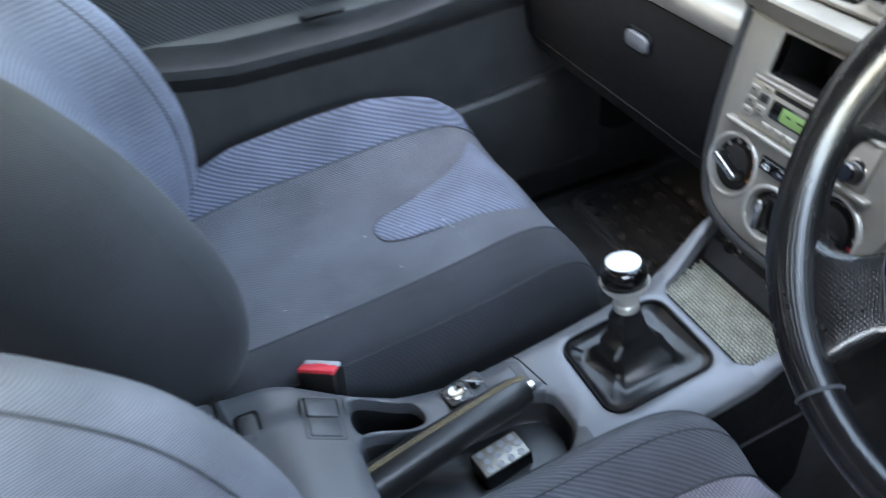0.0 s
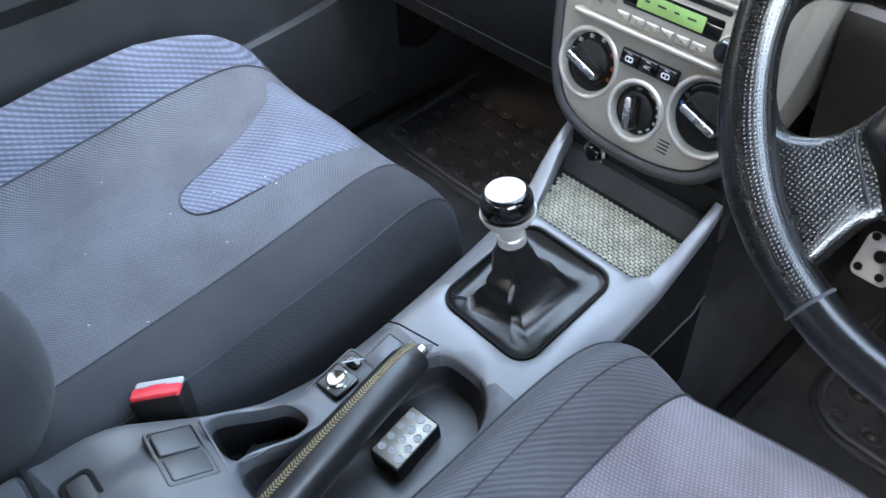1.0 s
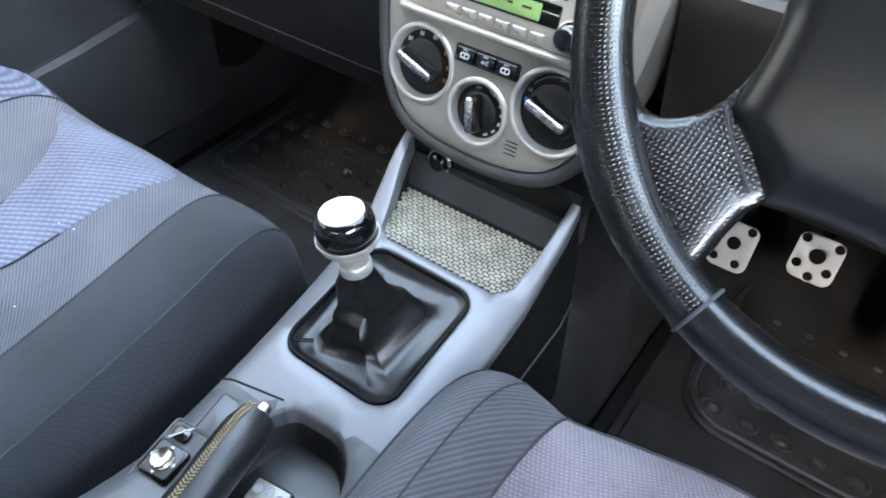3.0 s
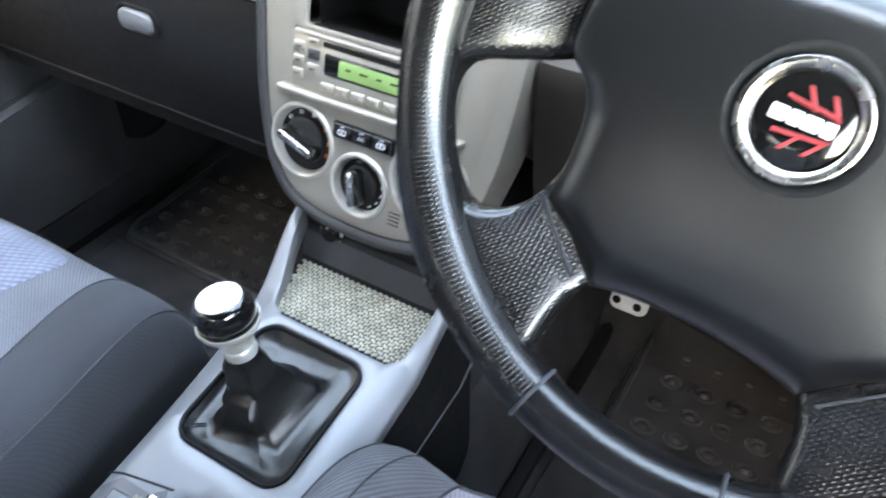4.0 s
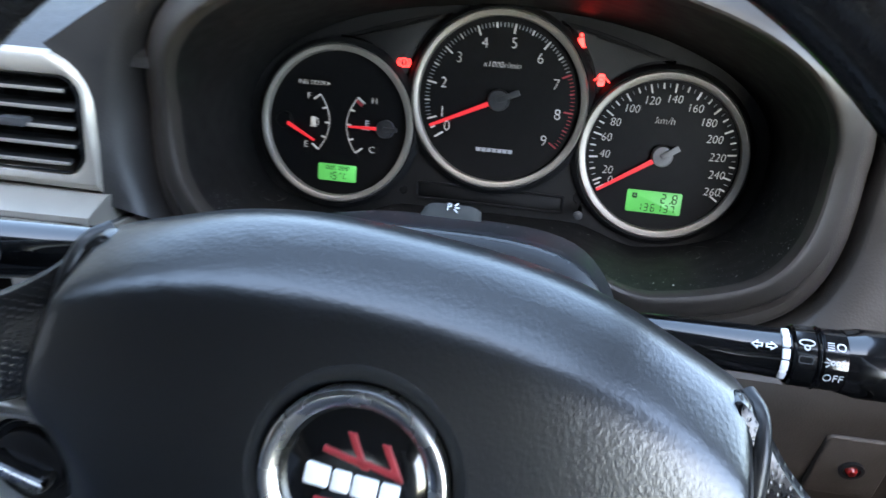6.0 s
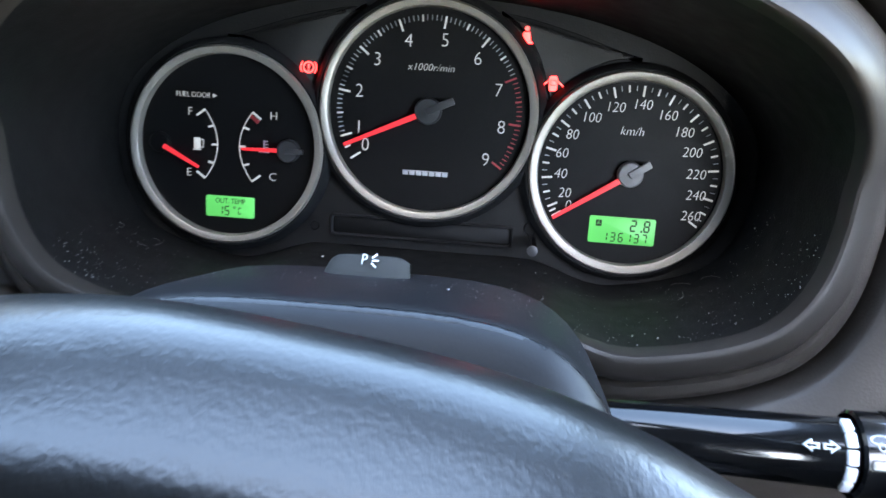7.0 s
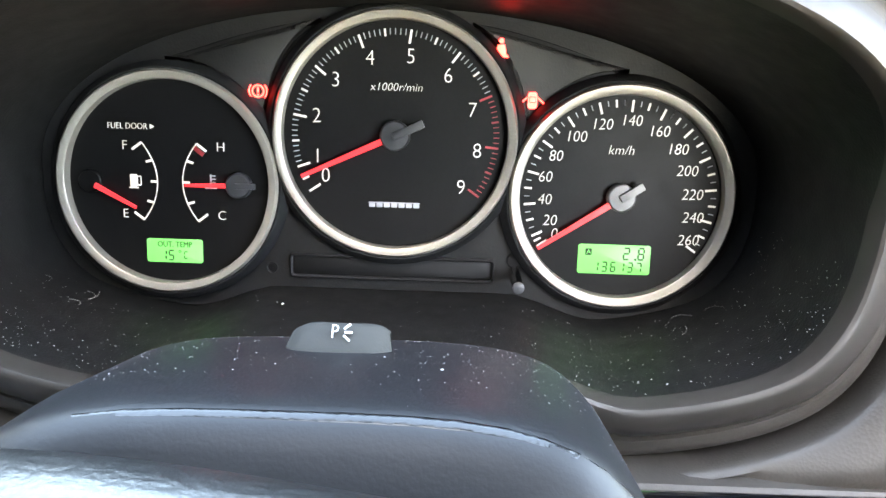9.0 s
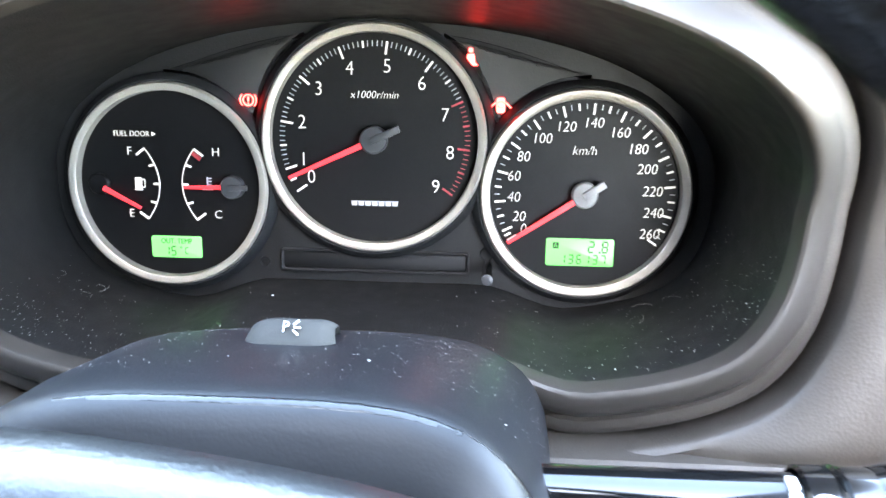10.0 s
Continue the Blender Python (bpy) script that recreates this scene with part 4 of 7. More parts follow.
part("disc", bm, M_DISC, gear, "bright metal disc on top of the knob")
for dx, dy in ((-0.008, 0.004), (0.0, 0.006), (0.008, 0.004), (-0.004, -0.005), (0.004, -0.005)):
    bm = bmesh.new()
    revolve(bm, [(0.0010, 0.0005), (0.0010, 0.0016), (0.0001, 0.0017)], KM @ pose(dx, dy, 0), 10)
    part("dot", bm, M_GREY, gear)

# ---- seat belt buckle ----
buckle = thing("belt_buckle", "seat belt buckle with red release button", "buckle")
BK = Matrix.Translation((-0.136, -0.071, 0.396)) @ pose(0, 0, 0, 6, -14, -38)
bm = bmesh.new()
loft(bm, [[BK @ Vector((x, y, z)) for x, y in rrect(w, l, 0.005)] for w, l, z in ((0.022, 0.046, -0.09), (0.026, 0.050, -0.03), (0.027, 0.052, -0.006), (0.024, 0.049, -0.001))])
part("body", bm, M_BLACK, buckle, "black buckle body")
bm = bmesh.new()
slab(bm, rrect(0.0145, 0.048, 0.003, 5, 0.0048, 0), -0.004, 0.0030, BK, 0.0018)
part("release_button", bm, M_BUCKLE, buckle, "red plastic release button")
bm = bmesh.new()
slab(bm, rrect(0.0095, 0.047, 0.003, 5, -0.0078, 0), -0.004, 0.0016, BK, 0.0012)
part("slot_cover", bm, M_GREY, buckle, "pale grey slot cover")
bm = bmesh.new()
slab(bm, rrect(0.0030, 0.018, 0.001, 3, -0.0030, 0), 0.0, 0.0026, BK, 0.0006)
part("button_edge", bm, M_BUCKLE, buckle)
bm = bmesh.new()
sweep(bm, [BK @ Vector((0, 0, -0.085)), (-0.135, -0.12, 0.25), (-0.13, -0.14, 0.12)], 0.012, 10, flat=0.5)
part("strap", bm, M_MATT, buckle, "black webbing strap")


# ---- floor mats and pedals ----
def mat_thing(name, cx, y0, y1, w, px, py, corner, stud, label, group):
    top = thing(name, label, "floor mat", group)

    def mz(y):
        return FLOOR + 0.006 + 0.16 * max(0, y - 0.80) ** 1.3 * 3

    bm = bmesh.new()
    poly = rrect(w, y1 - y0, corner, 8, cx, (y0 + y1) / 2)
    sheet(bm, poly, [], lambda x, y, h: Vector((x, y, mz(y) + h)), 0.006, 0.003, 0.03)
    part("sheet", bm, M_RUBBER, top, "moulded black rubber sheet")
    bm = bmesh.new()
    ring = inset(poly, 0.012)
    sweep(bm, [(x, y, mz(y) + 0.003) for x, y in ring], 0.006, 8, True)
    part("raised_edge", bm, M_RUBBER, top)
    pr = None
    nx, ny = int((w - 0.05) / px), int((y1 - y0 - 0.04) / py)
    for j in range(ny):
        for i in range(nx):
            x = cx - (nx - 1) * px / 2 + (i + 0.12 * j - 0.3) * px
            y = y0 + 0.04 + j * py
            if not inside((x, y), inset(poly, 0.03)):
                continue
            if pr is None:
                bm = bmesh.new()
                revolve(bm, [(0.0190, 0.0), (0.0180, 0.0030), (0.0165, 0.0048), (0.0150, 0.0050), (0.0138, 0.0040), (0.0118, -0.0005), (0.0105, -0.0002), (0.0090, 0.0035), (0.0065, 0.0060), (0.003, 0.0072), (0.0001, 0.0074)], Matrix.Diagonal((stud, 0.76 * stud, 1, 1)), 20)
                pr = part("stud", bm, M_RUBBER, top)
                ob = pr
            else:
                ob = new("stud", pr.data)
                ob.parent = top
            ob.matrix_basis = pose(x, y, mz(y), math.degrees(math.atan((mz(y + 0.01) - mz(y)) / 0.01)))
    return top


mat_thing("floor_mat", -0.475, 0.585, 0.89, 0.43, 0.047, 0.048, 0.05, 0.82, "black rubber floor mat with raised studs, passenger footwell", "floor mats")
mat_thing("floor_mat", 0.44, 0.598, 0.925, 0.42, 0.048, 0.049, 0.08, 0.95, "black rubber floor mat with raised studs, under the pedals", "floor mats")
bm = bmesh.new()
box(bm, (0.40, 0.42, FLOOR + 0.006), (0.40, 0.34, 0.010), 0.004)
tagged(part("carpet_mat", bm, M_CARPET), "flat black carpet mat ahead of the driver seat", "carpet")
bm = bmesh.new()
box(bm, (-0.46, 0.44, FLOOR + 0.006), (0.42, 0.28, 0.010), 0.004)
tagged(part("carpet_mat", bm, M_CARPET), "flat black carpet mat ahead of the passenger seat", "carpet")
bm = bmesh.new()
sweep(bm, [(0.175, 0.30 + 0.08 * k, FLOOR + 0.012) for k in range(8)], 0.012, 8, flat=0.7)
tagged(part("wiring_trunk", bm, M_MATT), "black plastic trim channel along the tunnel", "trim")


def pedal(name, x, y, z, w, h, label, holes, face=M_DISC):
    top = thing(name, label, "pedal", "pedals")
    M = plane_frame((x, y, z), 28)
    shape = rrect(w, h, 0.012, 5) if w > 0.05 else [(-w / 2 + 0.004, -h / 2), (w / 2 - 0.014, -h / 2), (w / 2 - 0.004, -h / 2 + 0.012), (w / 2, h / 2 - 0.01), (w / 2 - 0.008, h / 2), (-w / 2, h / 2 - 0.004), (-w / 2, -h / 2 + 0.01)]
    hs = [circle(r, 16, a, b) for a, b, r in holes]
    bm = bmesh.new()
    sheet(bm, shape, hs, lambda a, b, c: M @ Vector((a, b, c)), 0.003, 0.001, 0.02)
    part("plate", bm, face, top, "drilled pedal plate")
    bm = bmesh.new()
    slab(bm, inset(shape, 0.002), -0.014, -0.0035, M, 0.001)
    part("rubber_block", bm, M_MATT, top)
    bm = bmesh.new()
    sweep(bm, [M @ Vector((0, 0, -0.012)), M @ Vector((0, 0.05, -0.05)), (x, y + 0.16, z + 0.16)], 0.008, 8)
    part("arm", bm, M_MATT, top, "black steel pedal arm")


pedal("clutch_pedal", 0.216, 0.755, 0.234, 0.054, 0.066, "drilled metal clutch pedal hanging over the mat", ((0, 0.004, 0.009), (-0.018, -0.021, 0.006), (0.012, -0.022, 0.006), (0.016, 0.026, 0.006), (-0.018, 0.026, 0.006)))
pedal("brake_pedal", 0.314, 0.755, 0.267, 0.056, 0.060, "drilled metal brake pedal hanging over the mat", ((0, 0.004, 0.010), (-0.019, -0.012, 0.006), (0.018, -0.012, 0.006), (0.0, -0.024, 0.006), (0.02, 0.022, 0.006), (-0.02, 0.022, 0.006)))
# the throttle plate is coloured black in place of the footwell shade on it
pedal("throttle_pedal", 0.462, 0.76, 0.235, 0.048, 0.11, "throttle pedal with drilled plate, blackened to stand for footwell shade", ((0, 0, 0.009), (0, 0.03, 0.007), (0, -0.03, 0.007)), M_BLACK)

# ---- passenger door ----
door = thing("passenger_door", "closed dark passenger door with padded armrest", "car door")
bm = bmesh.new()
ys = np.linspace(-0.42, 1.05, 32)
rings = []
for y in ys:
    a = smooth01((y + 0.38) / 0.1)
    zt = 0.578 + 0.02 * smooth01((-0.02 - y) / 0.15) + 0.012 * smooth01((y - 0.2) / 0.3)      # armrest height
    d = 0.028 + 0.02 * smooth01((0.45 - y) / 0.3)
    rings.append([(-0.76, y, 0.06), (-0.715, y, 0.07), (-0.690, y, 0.14), (-0.688, y, 0.30), (-0.705, y, 0.42), (-0.712, y, zt - 0.075), (-0.700 + d * 0.3, y, zt - 0.055), (-0.712 + d * 1.5, y, zt - 0.022), (-0.712 + d * 1.55, y, zt - 0.006), (-0.715 + d * 1.3, y, zt), (-0.722, y, zt + 0.002), (-0.728, y, zt + 0.02),
                  (-0.725, y, 0.68), (-0.715, y, 0.78), (-0.70, y, 0.815), (-0.72, y, 0.822), (-0.76, y, 0.82)])
loft(bm, rings)
part("inner_panel", bm, M_DOOR, door, "dark vinyl door panel with armrest")
bm = bmesh.new()
loft(bm, [[(-0.727 + 0.004, y, z) for z in (0.60, 0.61, 0.76, 0.775)] for y in np.linspace(-0.40, 0.5, 10)], closed=False)
part("cloth_insert", bm, M_DOORC, door, "grey ribbed cloth door insert")
bm = bmesh.new()
slab(bm, rrect(0.075, 0.030, 0.008, 5), 0, 0.006, Matrix(((0, 0, 1, -0.690), (1, 0, 0, 0.13), (0, 1, 0, 0.60), (0, 0, 0, 1))) @ pose(0, 0, 0, 60, 0, 0), 0.002)
part("switch_pod", bm, M_BLACK, door, "black window switch pod on the armrest")
bm = bmesh.new()
hoop(bm, rrect(0.10, 0.03, 0.010, 6), rrect(0.084, 0.016, 0.006, 6), 0, 0.012, Matrix(((0, 0, 1, -0.727), (1, 0, 0, 0.17), (0, 1, 0, 0.66), (0, 0, 0, 1))), 0.003)
part("door_pull", bm, M_BLACK, door, "black inner door handle")
# map pocket and speaker cover
bm = bmesh.new()
rings = []
for y in np.linspace(0.30, 0.66, 14):
    b = 0.020 * math.sin(math.pi * min(1, max(0, (y - 0.28) / 0.42))) ** 0.6
    rings.append([(-0.70, y, 0.14), (-0.688 + b, y, 0.17), (-0.686 + b * 1.2, y, 0.33), (-0.690 + b * 1.15, y, 0.352 + 0.12 * (y - 0.35)), (-0.696 + b * 0.9, y, 0.358 + 0.12 * (y - 0.35)), (-0.706, y, 0.352 + 0.12 * (y - 0.35))])
loft(bm, rings)
part("map_pocket", bm, M_DOOR, door, "dark door map pocket")
bm = bmesh.new()
revolve(bm, [(0.078, 0.0), (0.076, 0.008), (0.070, 0.010), (0.068, 0.006), (0.04, 0.009), (0.0001, 0.010)], Matrix(((0, 0, 1, -0.690), (1, 0, 0, 0.72), (0, 1, 0, 0.28), (0, 0, 0, 1))), 40)
part("speaker_grille", bm, M_MATT, door, "black round speaker grille")
bm = bmesh.new()
box(bm, (-0.73, -0.40, 1.0), (0.02, 0.03, 0.36), 0.005)
part("window_frame", bm, M_MATT, door)

# ---- dashboard ----
dash = thing("dashboard", "dark vinyl dashboard with silver trim across the car", "dashboard")


UPPER = [      # the upper dash pad, as a profile of (y, z)
    (1.14, 0.79), (0.95, 0.808), (0.78, 0.815), (0.66, 0.808), (0.585, 0.792), (0.548, 0.770), (0.534, 0.748), (0.536, 0.732), (0.548, 0.716), (0.540, 0.698), (0.535, 0.690), (0.60, 0.68), (1.14, 0.68)]


bm = bmesh.new()
loft(bm, [[(x, y, z) for y, z in UPPER] for x in np.linspace(-0.70, -0.150, 12)])
part("upper_pad", bm, M_DASH, dash, "dark grained upper dash pad")
bm = bmesh.new()
cen = [(1.14, 0.79), (0.95, 0.808), (0.78, 0.818), (0.66, 0.818), (0.60, 0.816), (0.565, 0.812), (0.552, 0.806), (0.550, 0.80), (0.60, 0.78), (1.14, 0.68)]
loft(bm, [[(x, y, z) for y, z in cen] for x in np.linspace(-0.152, 0.175, 8)])
part("centre_pad", bm, M_DASH, dash, "dash pad above the centre vents")
bm = bmesh.new()
loft(bm, [[(x, y, z) for y, z in ((0.540, 0.688), (0.512, 0.684), (0.502, 0.676), (0.499, 0.664), (0.503, 0.650), (0.512, 0.645), (0.56, 0.645))] for x in np.linspace(-0.70, -0.147, 12)])
part("trim_strip", bm, M_SILVER, dash, "satin silver trim strip across the passenger side")
bm = bmesh.new()
loft(bm, [[(x, y, z) for y, z in ((0.60, 0.645), (0.512, 0.642), (0.502, 0.62), (0.500, 0.56), (0.512, 0.47), (0.53, 0.43), (0.56, 0.415), (0.62, 0.41), (0.9, 0.43), (1.12, 0.45), (1.12, 0.645))] for x in np.linspace(-0.70, -0.128, 10)])
glove = part("glovebox", bm, M_BLACK, dash, "dark closed glovebox")
bm = bmesh.new()
GH = plane_frame((-0.338, 0.4985, 0.588), 4)
slab(bm, rrect(0.052, 0.024, 0.010, 6), -0.004, 0.006, GH, 0.003)
part("handle", bm, M_CONS, glove, "grey glovebox latch handle")
bm = bmesh.new()
hoop(bm, rrect(0.064, 0.034, 0.014, 6), rrect(0.054, 0.026, 0.010, 6), -0.004, 0.002, GH, 0.001)
part("handle_recess", bm, M_MATT, glove)
bm = bmesh.new()
sweep(bm, [(-0.68, 0.4975, 0.615), (-0.68, 0.508, 0.47), (-0.15, 0.508, 0.47), (-0.15, 0.4975, 0.615)], 0.0015, 6)
part("lid_gap", bm, M_MATT, glove)


# the driver side
LOWER = [(1.12, 0.60), (0.66, 0.61), (0.56, 0.655), (0.526, 0.672), (0.511, 0.6735), (0.504, 0.668), (0.501, 0.655), (0.503, 0.640), (0.508, 0.60), (0.518, 0.54), (0.54, 0.475), (0.58, 0.445), (0.66, 0.43), (1.12, 0.45)]


bm = bmesh.new()
xs = list(np.linspace(0.150, 0.70, 16))
loft(bm, [[(x, y, z) for y, z in LOWER] for x in xs])
part("lower_panel", bm, M_DASHLOW, dash, "brownish grey lower dash panel on the driver side")
bm = bmesh.new()
rings = []
for x in np.linspace(0.165, 0.715, 12):
    rings.append([(x, y, z) for y, z in ((1.14, 0.79), (0.9, 0.812), (0.78, 0.82), (0.735, 0.80), (0.72, 0.70), (1.14, 0.68))])
loft(bm, rings)
part("rear_pad", bm, M_DASH, dash)
bm = bmesh.new()
box(bm, (-0.714, 0.86, 0.60), (0.03, 0.6, 0.38), 0.01)
part("end_cap", bm, M_BLACK, dash)
bm = bmesh.new()
box(bm, (0.706, 0.84, 0.60), (0.014, 0.6, 0.36), 0.005)
part("end_cap", bm, M_DASHLOW, dash)
# red immobiliser button
RB = plane_frame((0.594, 0.5055, 0.611), 176 - 180)
bm = bmesh.new()
slab(bm, rrect(0.040, 0.052, 0.004), -0.004, 0.0025, RB, 0.0015)
btn = part("button_plate", bm, M_DASHLOW, dash, "grey blanking plate with a red light")
bm = bmesh.new()
revolve(bm, [(0.0070, 0.002), (0.0070, 0.0045), (0.0050, 0.0048), (0.0046, 0.0035)], RB, 24)
part("lamp_ring", bm, M_MATT, btn)
bm = bmesh.new()
revolve(bm, [(0.0036, 0.002), (0.0034, 0.0048), (0.0022, 0.0062), (0.0001, 0.0066)], RB, 24)
part("lamp_lens", bm, M_LENS, btn, "small red lamp lens")
bm = bmesh.new()
slab(bm, rrect(0.044, 0.056, 0.004, 5, 0.052, -0.004), -0.004, 0.0015, RB, 0.001)
part("blank_plate", bm, M_BLACK, dash, "dark switch blank")

# ---- centre stack ----
stack = thing("heater_panel", "silver centre panel with storage pocket and heater controls", "control panel")


def st(x, y, h):
    """Slightly bowed stack face."""
    return STACK @ Vector((x, y, h + 0.004 - 0.30 * x * x))


left = [(-0.147, 0.205), (-0.145, 0.150), (-0.137, 0.065), (-0.121, 0.0), (-0.095, -0.038), (-0.055, -0.055)]
outl = [tuple(p) for p in spline(left + [(0.0, -0.0595)] + [(-x, y) for x, y in left[::-1]], 81)]
outl = outl if sum(outl[i - 1][0] * outl[i][1] - outl[i][0] * outl[i - 1][1] for i in range(len(outl))) > 0 else outl[::-1]
inner = inset(outl, 0.015)
inner = [(x, min(y, 0.196)) for x, y in inner]
bm = bmesh.new()
sheet(bm, outl, [inner], lambda x, y, h: st(x, y, h + 0.002), 0.06, 0.006, 0.02)
part("surround", bm, M_SILVERD, stack, "dark silver surround")
bm = bmesh.new()
rings = []
for x, y in [tuple(p) for p in spline([(-x, y) for x, y in left[:4]], 16)]:
    rings.append([st(x + dx, y, h) for dx, h in ((-0.0160, 0.0045), (-0.0035, 0.0045), (0.0005, 0.0030), (0.0020, -0.0010), (0.0022, -0.056), (-0.0160, -0.056))])
loft(bm, rings)
part("side_trim", bm, M_SILVER, stack, "bright silver flank facing the driver")
pocket = rrect(0.156, 0.047, 0.004, 4, 0.0, 0.1605)
radio_h = rrect(0.182, 0.056, 0.003, 4, 0.0, 0.1045)
kn = [circle(0.0355, 40, -0.072, 0.0245), circle(0.0300, 40, 0.0, 0.0), circle(0.0385, 40, 0.073, 0.0255)]
bm = bmesh.new()
sheet(bm, inset(inner, 0.0006), [pocket, radio_h] + kn, st, 0.02, 0.0015, 0.012)
part("face", bm, M_SILVER, stack, "satin silver control face")
# pocket box
bm = bmesh.new()
rings = [[st(x, y, h) for x, y in p] for p, h in ((pocket, -0.005), (pocket, -0.09))]
loft(bm, rings, cap=False)
bm.faces.new([bm.verts.new(st(x, y, -0.09)) for x, y in pocket])
part("pocket", bm, M_MATT, stack, "open black storage pocket")
bm = bmesh.new()
slab(bm, rrect(0.206, 0.0065, 0.002, 4, 0.0, 0.0735), -0.004, 0.011, STACK, 0.002)
part("ledge", bm, M_SILVER, stack, "bright silver ledge under the radio")
# heater knobs
def knob(nm, i, r, deg, bar, lab):
    cx, cy = ((-0.072, 0.0245), (0.0, 0.0), (0.073, 0.0255))[i]
    K = STACK @ pose(cx, cy, 0.004 - 0.3 * cx * cx)
    bm = bmesh.new()
    revolve(bm, [(r + 0.0020, -0.008), (r + 0.0026, 0.0010), (r + 0.0014, 0.0026), (r - 0.0006, 0.0030), (r - 0.0024, 0.0020), (r - 0.0044, -0.004), (r - 0.0050, -0.006)], K, 64)
    part("bezel", bm, M_SATIN, stack, "satin metal knob bezel")
    bm = bmesh.new()
    revolve(bm, [(r - 0.003, -0.0065), (0.0001, -0.0065)], K, 40)
    part("dial_plate", bm, M_BLACK, stack, "black dial plate")
    bm = bmesh.new()
    revolve(bm, [(r * 0.66, -0.0065), (r * 0.64, -0.001), (r * 0.56, 0.0008), (0.0001, 0.0012)], K, 40)
    k = part(nm, bm, M_BLACK, stack, lab)
    R = K @ pose(0, 0, 0, 0, 0, deg)
    bm = bmesh.new()
    loft(bm, [[R @ Vector((x, y, z)) for x, y in p] for p, z in ((rrect(0.015, bar, 0.006), -0.002), (rrect(0.0135, bar - 0.001, 0.006), 0.011), (rrect(0.010, bar - 0.004, 0.004), 0.0145))])
    part("grip_bar", bm, M_GLOSS, k, "black grip bar")
    bm = bmesh.new()
    slab(bm, rrect(0.0078, bar - 0.003, 0.0030), 0.012, 0.0162, R, 0.0014)
    part("silver_inlay", bm, M_CHROME, k, "bright silver inlay")
    return K, r


K0, r0 = knob("mode_knob", 0, 0.0365, 72, 0.046, "heater mode knob")
K1, r1 = knob("fan_knob", 1, 0.0310, 12, 0.037, "heater fan knob")
K2, _ = knob("temperature_knob", 2, 0.0395, 72, 0.046, "heater temperature knob")
for a, m in ((170, M_WHITE), (140, M_WHITE), (108, M_WHITE), (75, M_WHITE), (35, M_ORANGE), (5, M_ORANGE), (-22, M_ORANGE)):
    x, y = 0.0275 * math.cos(radians(a)), 0.0275 * math.sin(radians(a))
    bm = bmesh.new()
    for dx, w in ((-0.0012, 0.0022), (0.0014, 0.0012)):
        slab(bm, rrect(w, 0.0042, 0.0004, 2, dx, 0), -0.0065, -0.0060, K0 @ pose(x, y, 0), 0.0001)
    part("mode_mark", bm, m, stack)
for a in (60, 30, 8, -14, -38, -62):
    x, y = 0.0228 * math.cos(radians(a)), 0.0228 * math.sin(radians(a))
    bm = bmesh.new()
    slab(bm, rrect(0.0022, 0.0018 + 0.0007 * (60 - a) / 30, 0.0004, 2), -0.0065, -0.0060, K1 @ pose(x, y, 0, 0, 0, a), 0.0001)
    part("fan_mark", bm, M_WHITE, stack)
lettering("AUTO", 0.0042, K1 @ pose(0.011, 0.0205, -0.0060, 0, 0, -20), M_WHITE, stack, "fan_text")
lettering("OFF", 0.0040, K1 @ pose(-0.006, 0.0215, -0.0060, 0, 0, 12), M_WHITE, stack, "fan_text")
for tx, a in (("18", 158), ("25", 88), ("32", 8)):
    lettering(tx, 0.0052, K2 @ pose(0.0305 * math.cos(radians(a)), 0.0305 * math.sin(radians(a)), -0.0060), M_WHITE, stack, "temperature_text")
for a, m in ((176, M_BLUE), (-12, M_BUCKLE)):
    bm = bmesh.new()
    revolve(bm, [(0.0022, -0.0065), (0.0022, -0.0058), (0.0001, -0.0057)], K2 @ pose(0.030 * math.cos(radians(a)), 0.030 * math.sin(radians(a)), 0), 16)
    part("temperature_dot", bm, m, stack)
bm = bmesh.new()
sweep(bm, [K2 @ Vector((0.0312 * math.cos(radians(a)), 0.0312 * math.sin(radians(a)), -0.0062)) for a in range(24, 146, 4)], 0.0006, 5)
part("temperature_arc", bm, M_GREY, stack)
# button strip between the knobs
AC = STACK @ pose(0.0, 0.0495, 0.004, 0, 0, 0)
bm = bmesh.new()
slab(bm, rrect(0.070, 0.0165, 0.0025), -0.004, 0.0022, AC, 0.0010)
ac = part("button_strip", bm, M_MATT, stack)
for k, tx in ((-1, ""), (0, "A/C"), (1, "")):
    bm = bmesh.new()
    slab(bm, rrect(0.0212, 0.0135, 0.0015, 4, k * 0.0222, 0), 0.001, 0.0046, AC, 0.0012)
    part("push_button", bm, M_GLOSS, ac, "glossy black push button")
    if tx:
        lettering(tx, 0.0050, AC @ pose(0, -0.0008, 0.0048), M_WHITE, stack, "button_text")
    else:
        bm = bmesh.new()
        hoop(bm, rrect(0.0095, 0.0055, 0.0020, 4, k * 0.0222, -0.0008), rrect(0.0075, 0.0037, 0.0014, 4, k * 0.0222, -0.0008), 0.0044, 0.0049, AC, 0.0001)
        slab(bm, rrect(0.0008, 0.0060, 0.0002, 2, k * 0.0222, -0.0008), 0.0044, 0.0050, AC, 0.0001)
        part("button_symbol", bm, M_WHITE, stack)
    bm = bmesh.new()
    slab(bm, rrect(0.0050, 0.0010, 0.0003, 2, k * 0.0222, 0.0045), 0.0044, 0.0050, AC, 0.0001)
    part("button_light", bm, M_GREY, stack)
